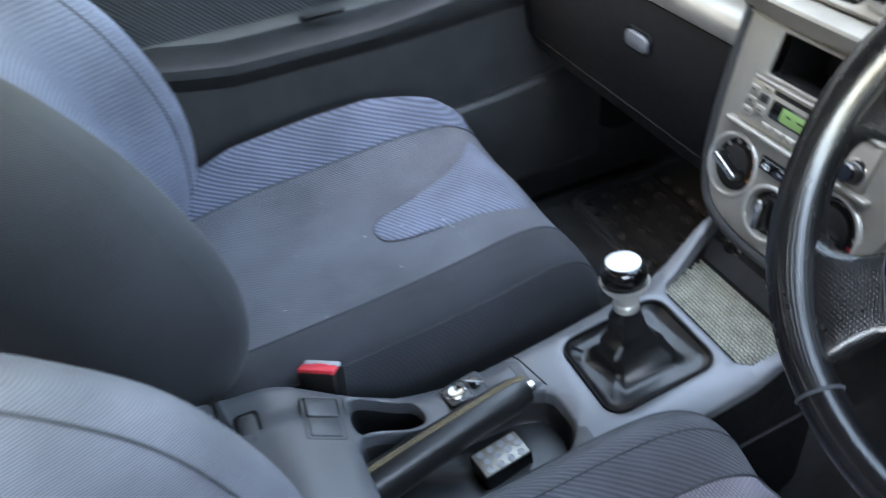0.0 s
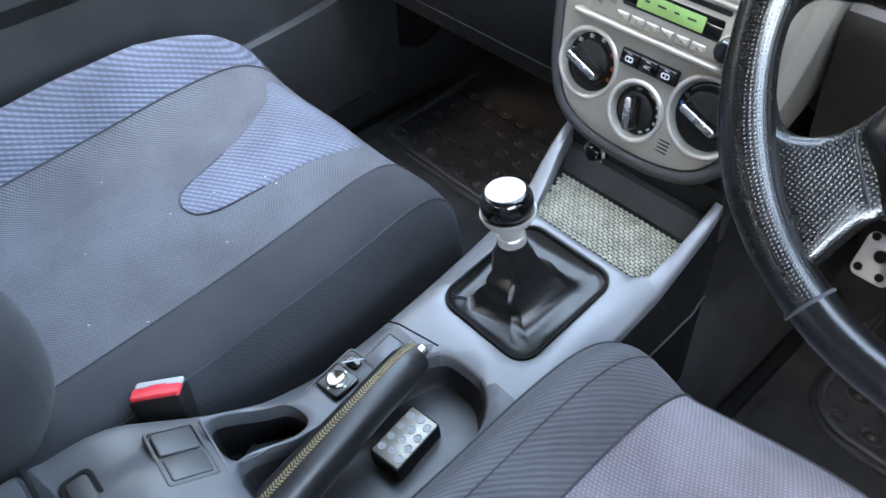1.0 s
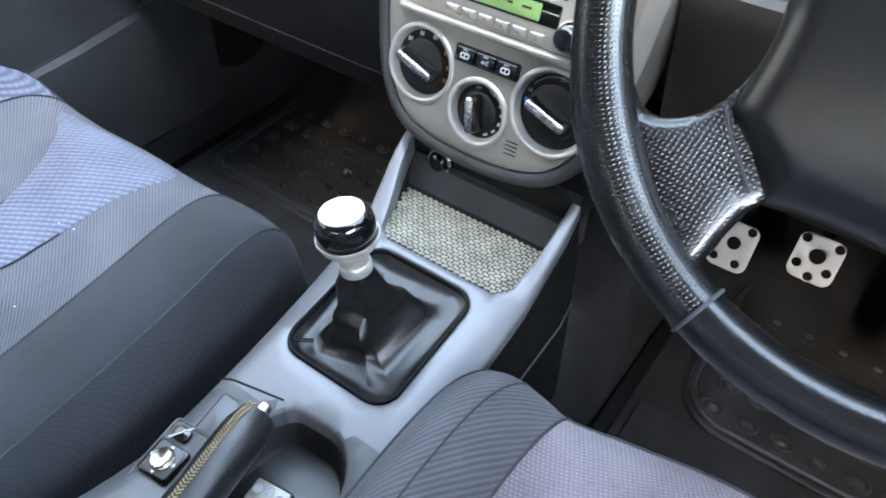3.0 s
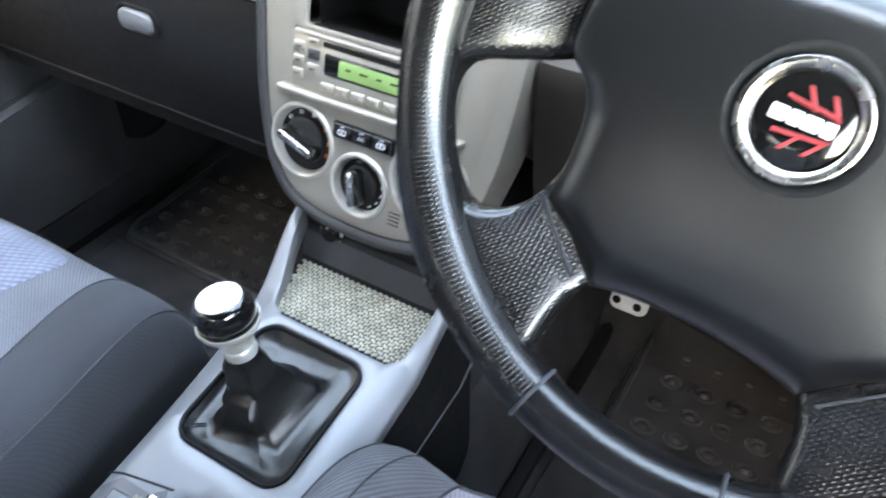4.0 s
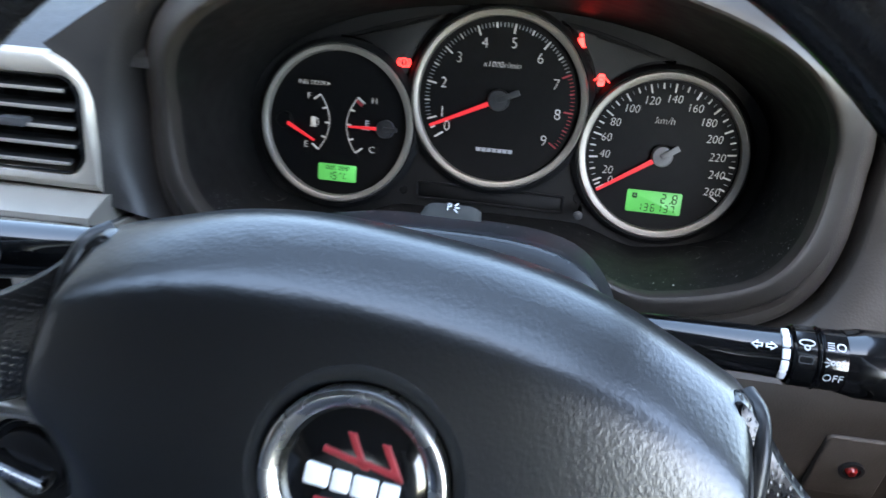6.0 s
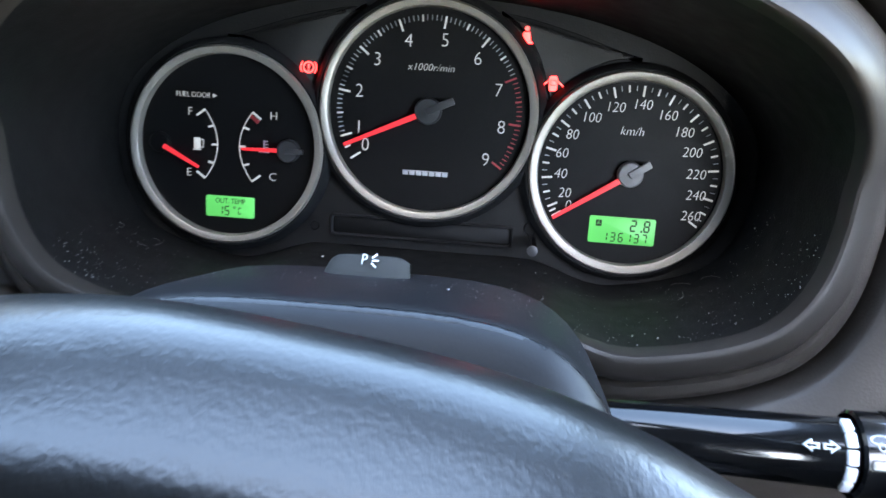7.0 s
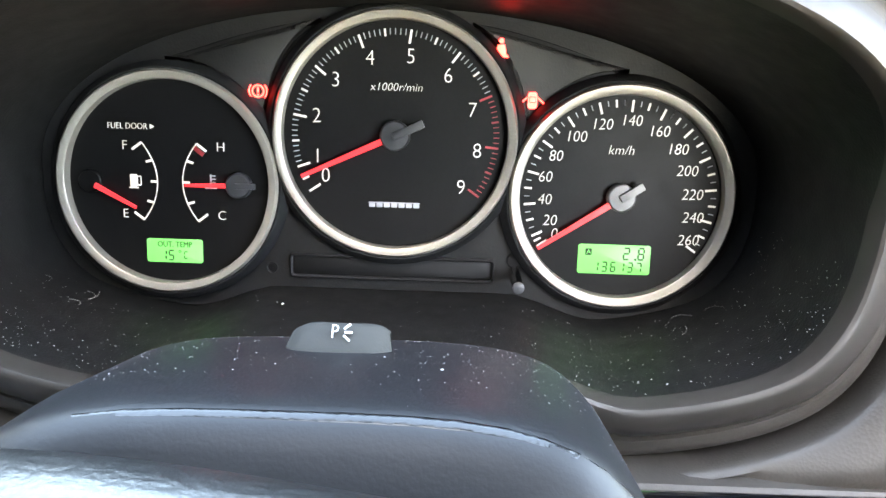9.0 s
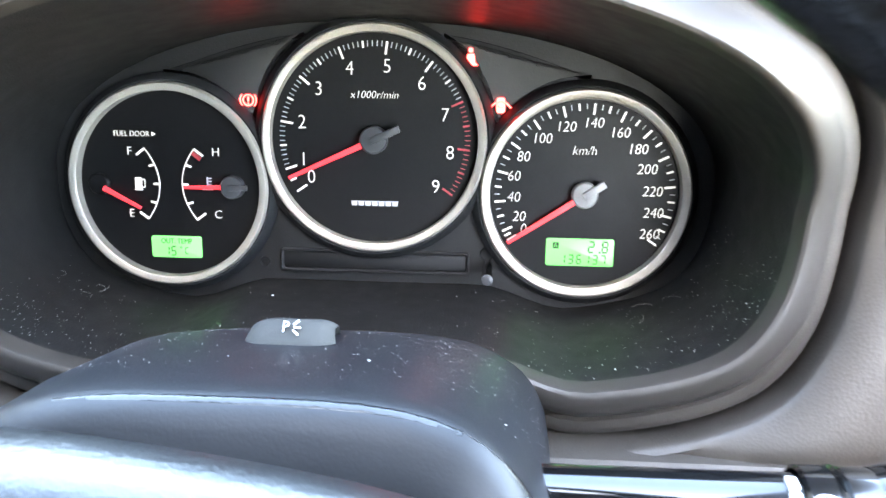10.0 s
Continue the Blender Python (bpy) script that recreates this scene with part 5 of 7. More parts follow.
for k in range(4):
    bm = bmesh.new()
    slab(bm, rrect(0.017, 0.0016, 0.0007, 3, 0.041, -0.0145 - 0.0040 * k), -0.003, 0.0006, Matrix.Translation((0, 0, 0)) @ STACK @ pose(0, 0, 0.0030), 0.0003)
    part("vent_slit", bm, M_MATT, stack)

# ---- radio ----
radio = thing("car_radio", "silver car radio with green display and CD slot", "car radio")
RD = STACK @ pose(0, 0.1045, 0.0)
bm = bmesh.new()
slab(bm, rrect(0.181, 0.055, 0.003), -0.05, 0.004, RD, 0.0015)
part("faceplate", bm, M_SILVER, radio, "satin silver faceplate")
bm = bmesh.new()
slab(bm, rrect(0.118, 0.0050, 0.002, 4, 0.004, 0.0195), 0.002, 0.0046, RD, 0.0004)
part("disc_slot", bm, M_MATT, radio, "dark CD slot")
bm = bmesh.new()
slab(bm, rrect(0.176, 0.0035, 0.001, 4, 0.0, 0.0255), 0.003, 0.0062, RD, 0.001)
part("top_lip", bm, M_SILVER, radio)
bm = bmesh.new()
slab(bm, rrect(0.112, 0.0205, 0.003, 4, 0.004, 0.0020), 0.002, 0.0046, RD, 0.0005)
part("display_window", bm, M_GLOSS, radio, "glossy black display window")
bm = bmesh.new()
slab(bm, rrect(0.076, 0.0150, 0.001, 4, 0.003, 0.0015), 0.004, 0.0050, RD, 0.0002)
part("display", bm, M_LCDR, radio, "pale green lit display")
for k in range(4):
    bm = bmesh.new()
    slab(bm, rrect(0.006 + 0.004 * (k % 2), 0.0020, 0.0006, 2, -0.024 + 0.017 * k, 0.0025), 0.0048, 0.0052, RD, 0.0001)
    part("display_text", bm, M_INK, radio)
for k in range(6):
    bm = bmesh.new()
    slab(bm, rrect(0.0148, 0.0085, 0.0010, 3, -0.0465 + 0.0178 * k, -0.0195), 0.003, 0.0064, RD, 0.0012)
    b = part("preset_button", bm, M_SILVER, radio, "silver preset button")
    lettering(str(k + 1), 0.0045, RD @ pose(-0.0465 + 0.0178 * k, -0.0195, 0.0066), M_MATT, radio, "button_text")
for k, (x, y, w, h) in enumerate(((-0.0815, 0.012, 0.012, 0.009), (-0.0815, -0.001, 0.012, 0.009), (-0.0815, -0.0135, 0.012, 0.009), (-0.0645, 0.008, 0.013, 0.010), (-0.0645, -0.006, 0.013, 0.010), (-0.0645, 0.0195, 0.013, 0.006), (0.0650, -0.0195, 0.012, 0.0085))):
    bm = bmesh.new()
    slab(bm, rrect(w, h, 0.0012, 3, x, y), 0.003, 0.0062, RD, 0.0012)
    part("side_button", bm, M_SILVER if k != 3 else M_SILVERD, radio, "silver radio button")
    bm = bmesh.new()
    slab(bm, rrect(w * 0.5, 0.0012, 0.0003, 2, x, y), 0.006, 0.0065, RD, 0.0001)
    part("button_mark", bm, M_MATT, radio)
bm = bmesh.new()
revolve(bm, [(0.0125, 0.003), (0.0125, 0.006), (0.0108, 0.0068), (0.0102, 0.018), (0.0085, 0.0198), (0.0001, 0.0200)], RD @ pose(0.0735, -0.010, 0), 36)
part("volume_knob", bm, M_GLOSS, radio, "glossy black volume knob")
bm = bmesh.new()
revolve(bm, [(0.0142, 0.003), (0.0142, 0.0055), (0.0126, 0.0060)], RD @ pose(0.0735, -0.010, 0), 36)
part("knob_ring", bm, M_CHROME, radio)

# ---- centre vents ----
vent = thing("centre_vents", "pair of slatted centre air vents with hazard switch", "air vent")
VF = STACK @ pose(0.005, 0.262, -0.006)
vo = [tuple(p) for p in [(-0.147, -0.040), (0.1335, -0.040)] + [(0.1335 - 0.030 * (1 - math.cos(radians(a))), 0.008 + 0.033 * math.sin(radians(a))) for a in range(0, 91, 15)] + [(-0.147 + 0.012 * (1 - math.cos(radians(a))) * 2.2, -0.01 + 0.052 * math.sin(radians(a))) for a in range(90, -1, -15)]]
vl = [tuple(p) for p in rrect(0.098, 0.056, 0.012, 6, -0.0600, -0.001)]
vr = [tuple(p) for p in rrect(0.098, 0.056, 0.012, 6, 0.0748, -0.001)]
bm = bmesh.new()
sheet(bm, vo, [vl, vr], lambda x, y, h: VF @ Vector((x, y, h + 0.004 - 0.25 * x * x)), 0.045, 0.005, 0.02)
part("bezel", bm, M_SILVER, vent, "satin silver vent surround")
for cx in (-0.0600, 0.0748):
    bm = bmesh.new()
    pl = rrect(0.098, 0.056, 0.012, 6, cx, -0.001)
    loft(bm, [[VF @ Vector((x, y, h)) for x, y in pl] for h in (0.0, -0.055)], cap=False)
    bm.faces.new([bm.verts.new(VF @ Vector((x, y, -0.055))) for x, y in pl])
    part("duct", bm, M_MATT, vent, "black vent duct")
    for k in range(5):
        bm = bmesh.new()
        y = -0.0225 + 0.0108 * k
        A = VF @ pose(cx, y, -0.008, 14, 0, 0)
        box(bm, (0, 0, 0), (0.090 if 0 < k < 4 else 0.080, 0.0014, 0.012), 0.0005, A)
        slat = part("slat", bm, M_MATT, vent, "black vent slat with a silver nose")
        bm = bmesh.new()
        box(bm, (0, 0, 0.0066), (0.090 if 0 < k < 4 else 0.080, 0.0019, 0.0020), 0.0006, A)
        part("slat_nose", bm, M_SILVER, slat, "silver nose of the slat")
    for k in range(5):
        bm = bmesh.new()
        box(bm, (cx - 0.036 + 0.018 * k, 0, -0.030), (0.0014, 0.050, 0.012), 0.0004, VF)
        part("fin", bm, M_MATT, vent)
    bm = bmesh.new()
    box(bm, (cx + 0.006, -0.001, -0.002), (0.018, 0.0055, 0.010), 0.002, VF)
    part("vent_tab", bm, M_SILVERD, vent, "grey adjusting tab")
bm = bmesh.new()
slab(bm, rrect(0.026, 0.052, 0.006, 5, 0.0074, 0.0), 0.0, 0.009, VF, 0.003)
hz = part("hazard_housing", bm, M_SILVER, vent)
bm = bmesh.new()
slab(bm, rrect(0.019, 0.036, 0.004, 5, 0.0074, 0.0), 0.006, 0.0115, VF, 0.003)
part("hazard_switch", bm, M_GLOSS, hz, "dark hazard switch")
bm = bmesh.new()
hoop(bm, [(0.0074 - 0.005, -0.008), (0.0074 + 0.005, -0.008), (0.0074, 0.001)], [(0.0074 - 0.003, -0.0068), (0.0074 + 0.003, -0.0068), (0.0074, -0.0014)], 0.0110, 0.0120, VF, 0.0001)
part("hazard_triangle", bm, M_BUCKLE, hz, "red warning triangle")
# silver shelf under the vents
bm = bmesh.new()
shelf = [(-0.003, -0.02), (0.010, -0.006), (0.016, 0.0), (0.0155, 0.004), (0.010, 0.0065), (-0.004, 0.0125), (-0.03, 0.013), (-0.03, -0.02)]
loft(bm, [[STACK @ Vector((x, 0.2085 + v, h - 0.25 * x * x + 0.002)) for h, v in shelf] for x in np.linspace(-0.150, 0.1425, 17)])
part("shelf", bm, M_SILVER, vent, "bright silver shelf under the vents")

# ---- instrument hood ----
hood = thing("instrument_hood", "black hood and bowl round the instruments", "instrument hood")


def hoodring(d, h, brow=1.0, n=112):
    """Outline of the bowl moved outwards by d, at height h over the dials; the brow leans over the top."""
    out = []
    for k in range(n):
        t = 2 * math.pi * k / n
        c, s = math.cos(t), math.sin(t)
        e = 2.08 if s > 0 else 3.4
        x = (0.183 + d) * abs(c) ** (2 / e) * (1 if c > 0 else -1)
        y = -0.019 + ((0.088 + d) if s > 0 else (0.077 + 1.15 * d)) * abs(s) ** (2 / e) * (1 if s > 0 else -1)
        x += 0.003 * smooth01(x / 0.15)
        y += (0.015 * (1 - smooth01((abs(x) - 0.055) / 0.050)) - 0.0065) * smooth01((-s - 0.15) / 0.5)
        out.append(DIAL @ Vector((x, y, h + brow * 0.045 * smooth01((s + 0.15) / 0.9))))
    return out


bm = bmesh.new()
loft(bm, [hoodring(-0.010, -0.030, 0), hoodring(-0.008, 0.0, 0.05), hoodring(-0.0065, 0.03, 0.35), hoodring(-0.0045, 0.06, 0.7), hoodring(-0.0028, 0.082)], cap=False)
part("bowl", bm, M_BOWL, hood, "matt black instrument bowl")


def lipring(d, h, sunk):
    """A ring of the bezel; along the bottom it is sunk by the given depth."""
    lows = hoodring(d, h - sunk)
    return [p.lerp(q, smooth01((-math.sin(2 * math.pi * k / 112) - 0.25) / 0.5)) for k, (p, q) in enumerate(zip(hoodring(d, h), lows))]


bm = bmesh.new()
loft(bm, [hoodring(-0.003, 0.081), hoodring(-0.0026, 0.0892), hoodring(-0.0019, 0.0912), hoodring(-0.0006, 0.0920), hoodring(0.0010, 0.0917), hoodring(0.0035, 0.0905), hoodring(0.0065, 0.0885), lipring(0.0095, 0.0860, 0.0006), lipring(0.0108, 0.0848, 0.0040), lipring(0.0118, 0.0840, 0.0130)], cap=False)
part("lip", bm, M_LIP, hood, "grey satin bezel of the bowl")
bm = bmesh.new()
loft(bm, [lipring(0.0116, 0.0838, 0.0135), lipring(0.0130, 0.0826, 0.0090), lipring(0.0150, 0.0808, 0.0045), lipring(0.0180, 0.0776, 0.0020), lipring(0.0210, 0.0740, 0.0010), hoodring(0.0222, 0.071), hoodring(0.0224, 0.060)], cap=False)
part("outer_bezel", bm, M_DASHLOW, hood, "brownish outer bezel round the satin lip")
bm = bmesh.new()
loft(bm, [hoodring(0.0215, 0.062), hoodring(0.0262, 0.062)], cap=False)
part("bezel_gap", bm, M_MATT, hood, "dark gap round the bezel")
bm = bmesh.new()
flow = [hoodring(0.0252, 0.060), hoodring(0.0256, 0.0780), hoodring(0.0285, 0.0835), hoodring(0.040, 0.0885, 0.85), hoodring(0.060, 0.089, 0.6), hoodring(0.085, 0.086, 0.35), hoodring(0.165, 0.078, 0.0), hoodring(0.19, -0.06, 0.0)]
shell = [hoodring(0.0252, 0.060), hoodring(0.0256, 0.0780), hoodring(0.0285, 0.0820), hoodring(0.033, 0.078), hoodring(0.038, 0.062, 0.9), hoodring(0.042, 0.030, 0.7), hoodring(0.046, -0.03, 0.4), hoodring(0.050, -0.12, 0.2)]
flow = [spline([f[i] for f in flow], 22) for i in range(112)]
shell = [spline([f[i] for f in shell], 22) for i in range(112)]
flow, shell = [[[Vector(c[k]) for c in s] for k in range(22)] for s in (flow, shell)]
rings = []
for k, (fl, sh) in enumerate(zip(flow, shell)):
    row = []
    for i, (a, b) in enumerate(zip(fl, sh)):
        t = 2 * math.pi * i / len(fl)
        w = max(smooth01((math.cos(t) - 0.35) / 0.4), smooth01((-math.sin(t) - 0.3) / 0.4))
        a = a.copy()
        cap_z = 0.895 - 0.035 * smooth01((a.x - 0.54) / 0.16)
        if a.z > cap_z:
            a = Vector((a.x, a.y + 1.6 * (a.z - cap_z), cap_z + 0.12 * (a.z - cap_z)))
        if k > 6 and a.z < 0.68:
            a.y += 0.6 * (0.68 - a.z)
        a.x = min(a.x, 0.70)
        row.append(b.lerp(a, w))
    rings.append(row)
loft(bm, rings, cap=False)
part("outer_shell", bm, M_DASHLOW, hood, "brownish grained vinyl round the instrument bezel")
bm = bmesh.new()
rings = []
for k in range(13):
    u = k / 12
    a = VF @ Vector((0.1330 - 0.030 * (1 - math.sqrt(1 - smooth01((u - 0.45) / 0.55) ** 2)), -0.047 + 0.092 * u, -0.004))
    b = Vector(hoodring(0.0224, 0.068, 1.0, 360)[round(212 - 78 * u)])
    m = a.lerp(b, 0.5) + Vector((0.002, -0.006, 0.004 + 0.004 * u))
    rings.append([a + Vector((0, 0.012, 0)), a] + [Vector(p) for p in spline([a, m, b], 9)][1:] + [b + Vector((0.004, 0.02, 0))])
loft(bm, rings, closed=False)
part("flank", bm, M_DASH, hood, "grained vinyl flank between vents and hood")
bm = bmesh.new()
SL = DIAL @ pose(0.079, 0.0590, 0.0856, 84, 0, -12)
slab(bm, [(0.011 * math.cos(radians(a)), 0.0028 * math.sin(radians(a))) for a in range(0, 360, 15)], -0.001, 0.0012, SL, 0.0003)
part("sensor_slot", bm, M_GLOSS, hood)

# ---- instrument cluster ----
clus = thing("instrument_cluster", "lit instrument cluster with three silver-ringed dials", "instrument cluster")
bm = bmesh.new()
loft(bm, [hoodring(-0.009, -0.012, 0), hoodring(-0.009, -0.006, 0), [DIAL @ Vector((0, 0, -0.006))] * 112], cap=False)
part("backing_panel", bm, M_PANEL, clus, "matt black backing panel")
CT, CL, CR = (0.0005, 0.0), (-0.1095, -0.0258), (0.1102, -0.0262)


def dial(c, r, h=0.0, w=0.0036):
    D = DIAL @ pose(c[0], c[1], h)
    bm = bmesh.new()
    revolve(bm, [(r + 0.0012, -0.010), (r + 0.0010, 0.0005), (r + 0.0004, 0.0026), (r - 0.0002, 0.0032), (r - w + 0.0006, 0.0029), (r - w, 0.0024), (r - w - 0.0002, -0.0005), (r - w - 0.0002, -0.004)], D, 96)
    part("dial_ring", bm, M_BRUSH, clus, "brushed silver dial ring")
    bm = bmesh.new()
    revolve(bm, [(r + 0.006, -0.010), (r + 0.005, -0.002), (r + 0.002, 0.001), (r + 0.0008, 0.0006)], D, 96)
    part("dial_collar", bm, M_MATT, clus)
    bm = bmesh.new()
    revolve(bm, [(r - w, -0.003), (0.0001, -0.003)], D, 72)
    part("dial_face", bm, M_DIAL, clus, "black dial face")
    return DIAL @ pose(c[0], c[1], h - 0.003)


def tick(D, a, r0, r1, w, m, nm="tick"):
    bm = bmesh.new()
    slab(bm, [(r0, -w / 2), (r1, -w / 2), (r1, w / 2), (r0, w / 2)], 0, 0.0002, D @ pose(0, 0, 0, 0, 0, a), 0.00005)
    part(nm, bm, m, clus, smooth=False)


def needle(D, a, tail, length, w, hub_r, hub_m, hub_h=0.0055, stub=True):
    N = D @ pose(0, 0, 0.0035, 0, 0, a)
    bm = bmesh.new()
    loft(bm, [[N @ Vector((hub_r * 0.6, sy * w * 0.75, z)) for sy, z in ((-1, 0), (1, 0), (1, 0.0012), (-1, 0.0012))], [N @ Vector((length, sy * w * 0.45, z)) for sy, z in ((-1, 0), (1, 0), (1, 0.0008), (-1, 0.0008))]])
    part("needle", bm, M_RED, clus, "glowing red needle", smooth=False)
    bm = bmesh.new()
    revolve(bm, [(hub_r, 0.0005), (hub_r, hub_h - 0.001), (hub_r - 0.0008, hub_h), (0.0001, hub_h + 0.0004)], D, 32)
    part("needle_hub", bm, hub_m, clus, "round needle hub")
    if stub:
        bm = bmesh.new()
        box(bm, (-tail / 2 + 0.001, 0, hub_h - 0.0025), (tail, w * 1.9, 0.0018), 0.0004, N)
        part("needle_tail", bm, hub_m, clus)


# rev counter
D = dial(CT, 0.0578)


def rev_angle(v):
    return 214.0 - 15.0 * v if v < 1 else 199.0 - 29.2 * (v - 1)


for k in range(0, 91):
    if k in (2, 4, 6, 8, 1, 3, 7, 9):
        continue
    a = rev_angle(k / 10)
    v = k / 10
    red = v >= 7
    if k % 10 == 0:
        tick(D, a, 0.0436, 0.0500, 0.0010, M_REDP if red else M_NUM)
    elif k % 5 == 0:
        tick(D, a, 0.0466, 0.0500, 0.0009, M_REDP if red else M_NUM)
    else:
        tick(D, a, 0.0472, 0.0500, 0.0004, M_REDP if red else M_GREY)
for v in range(10):
    a = radians(rev_angle(v) - 3.2)
    r = 0.0384
    lettering(str(v), 0.0102, D @ pose(r * math.cos(a) - 0.0006 + 0.0026 * smooth01((v - 5) / 4), r * math.sin(a) - 0.0006, 0.0002), M_NUM, clus, squash=0.92)
lettering("x1000r/min", 0.0054, D @ pose(0.0, 0.0228, 0.0002), M_NUM, clus, "dial_text", squash=1.0, slant=0.2)
bm = bmesh.new()
for k in range(7):
    slab(bm, rrect(0.0030, 0.0020, 0.0003, 2, -0.0108 + 0.0036 * k, -0.0338), 0, 0.0002, D, 0.00005)
slab(bm, rrect(0.0252, 0.0005, 0.0002, 2, 0, -0.0325), 0, 0.0003, D, 0.00005)
part("maker_mark", bm, M_GREY, clus, "small pale model mark as plain bars")
needle(D, 204.6, 0.016, 0.0492, 0.0020, 0.0072, M_HUB)
# speedometer
D = dial(CR, 0.0532, w=0.0042)


def speed_angle(v):
    return 213.0 - 0.35 * v if v < 20 else 206.0 - (v - 20)


for k in range(0, 53):
    if k in (1, 3):
        continue
    a = speed_angle(5 * k)
    if k % 4 == 0:
        tick(D, a, 0.0410, 0.0466, 0.0010, M_NUM)
    elif k % 2 == 0:
        tick(D, a, 0.0430, 0.0466, 0.0009, M_NUM)
    else:
        tick(D, a, 0.0438, 0.0464, 0.0004, M_GREY)
SPEEDS = ((211.5, 0.0364), (200.5, 0.0357), (183.6, 0.0366), (166.7, 0.0378), (149.7, 0.0374), (129.4, 0.0367), (108.6, 0.0364), (87, 0.0367), (64.8, 0.0353), (44.6, 0.0339), (25.4, 0.0324), (5, 0.0325), (-13.7, 0.0343), (-31, 0.0373))
for k, (a, r) in enumerate(SPEEDS):
    lettering(str(20 * k), 0.0076, D @ pose(r * math.cos(radians(a)) + 0.0026 * smooth01((k - 3) / 10), r * math.sin(radians(a)) - 0.0011 * smooth01((k - 8) / 5), 0.0002), M_NUM, clus, squash=0.92, slant=0.14)
lettering("km/h", 0.0066, D @ pose(-0.001, 0.0225, 0.0002), M_NUM, clus, "dial_text", squash=0.95, slant=0.2)
needle(D, 213.5, 0.0125, 0.0468, 0.0020, 0.0068, M_HUBL)


def lcd(D, cx, cy, w, h):
    bm = bmesh.new()
    slab(bm, rrect(w, h, 0.0012, 4, cx, cy), 0, 0.0006, D, 0.0002)
    return part("display", bm, M_LCD, clus, "glowing green display")


SEG = {"0": "abcdef", "1": "bc", "2": "abged", "3": "abgcd", "5": "afgcd", "6": "afgedc", "7": "abc", "8": "abcdefg", "C": "afed"}


def digits(D, text, cx, cy, h, parent, step=0.72):
    w = h * 0.46
    x = cx - (len(text) - 1) * h * step / 2
    for ch in text:
        bm = bmesh.new()
        t = h * 0.145
        S = {"a": (0, h / 2, w, t), "g": (0, 0, w, t), "d": (0, -h / 2, w, t), "b": (w / 2, h / 4, t, h / 2 - t), "c": (w / 2, -h / 4, t, h / 2 - t), "f": (-w / 2, h / 4, t, h / 2 - t), "e": (-w / 2, -h / 4, t, h / 2 - t)}
        if ch == ".":
            slab(bm, rrect(t * 1.3, t * 1.3, t * 0.3, 2, x, cy - h / 2), 0.0005, 0.0008, D, 0.00005)
        else:
            for s in SEG[ch]:
                a, b, ww, hh = S[s]
                slab(bm, rrect(ww, hh, t * 0.3, 2, x + a + 0.06 * b, cy + b), 0.0005, 0.0008, D, 0.00005)
        part("digit", bm, M_INK, parent, smooth=False)
        x += h * step * (0.6 if ch == "." else 1)


o = lcd(D, -0.0008, -0.0308, 0.0355, 0.0146)
digits(D, "136137", 0.0010, -0.0345, 0.0046, o, 0.92)
digits(D, "2.8", 0.0096, -0.0277, 0.0056, o, 0.80)
bm = bmesh.new()
slab(bm, rrect(0.0032, 0.0034, 0.0003, 2, -0.0135, -0.0272), 0.0005, 0.0008, D, 0.00005)
part("trip_mark", bm, M_INK, o)
lettering("A", 0.0034, D @ pose(-0.0135, -0.0272, 0.0009), M_LCD, o, "trip_letter")
# fuel and temperature
D = dial(CL, 0.0532)
for sx in (-1, 1):
    bm = bmesh.new()
    arc = [D @ Vector((sx * (0.0062 + 0.0072 * (a / 50) ** 2), 0.0190 * a / 50, 0.0003)) for a in range(-50, 51, 5)]
    sweep(bm, arc, 0.0003, 4)
    part("gauge_arc", bm, M_NUM, clus)
    for f in (-1, -0.55, 0, 0.55, 1):
        bm = bmesh.new()
        x0, y0 = sx * (0.0062 + 0.0072 * f * f), 0.0190 * f
        dirx, diry = sx, (-0.75 if f == 1 else 0.75 if f == -1 else -0.5 * f)
        L = 0.0060 if abs(f) == 1 else 0.0034
        n = math.hypot(dirx, diry)
        slab(bm, rrect(L, 0.0011, 0.0002, 2, L / 2, 0), 0, 0.0003, D @ pose(x0, y0, 0, 0, 0, math.degrees(math.atan2(diry, dirx))), 0.00005)
        part("tick", bm, M_NUM, clus, smooth=False)
    if sx > 0:
        bm = bmesh.new()
        slab(bm, rrect(0.0058, 0.0022, 0.0002, 2, 0.0030, -0.0022), 0, 0.0003, D @ pose(0.0134, 0.0190, 0, 0, 0, -37), 0.00005)
        part("hot_mark", bm, M_REDP, clus, smooth=False)
lettering("F", 0.0064, D @ pose(-0.0218, 0.0172, 0.0002), M_NUM, clus, "dial_text")
lettering("E", 0.0064, D @ pose(-0.0226, -0.0163, 0.0002), M_NUM, clus, "dial_text")
lettering("H", 0.0064, D @ pose(0.0252, 0.0175, 0.0002), M_NUM, clus, "dial_text")
lettering("C", 0.0064, D @ pose(0.0252, -0.0160, 0.0002), M_NUM, clus, "dial_text")
lettering("FUEL DOOR", 0.0042, D @ pose(-0.0200, 0.0265, 0.0002), M_NUM, clus, "dial_text", squash=0.86)
bm = bmesh.new()
slab(bm, [(-0.0090, 0.0255), (-0.0067, 0.0266), (-0.0090, 0.0277)], 0, 0.0002, D, 0.00005)
part("arrow_mark", bm, M_NUM, clus)
bm = bmesh.new()      # pump symbol
slab(bm, rrect(0.0036, 0.0060, 0.0004, 2, -0.0180, 0.0003), 0, 0.0002, D, 0.00005)
hoop(bm, rrect(0.0022, 0.0048, 0.0006, 2, -0.0153, 0.0002), rrect(0.0014, 0.0038, 0.0004, 2, -0.0153, 0.0002), 0, 0.0002, D, 0.00003)
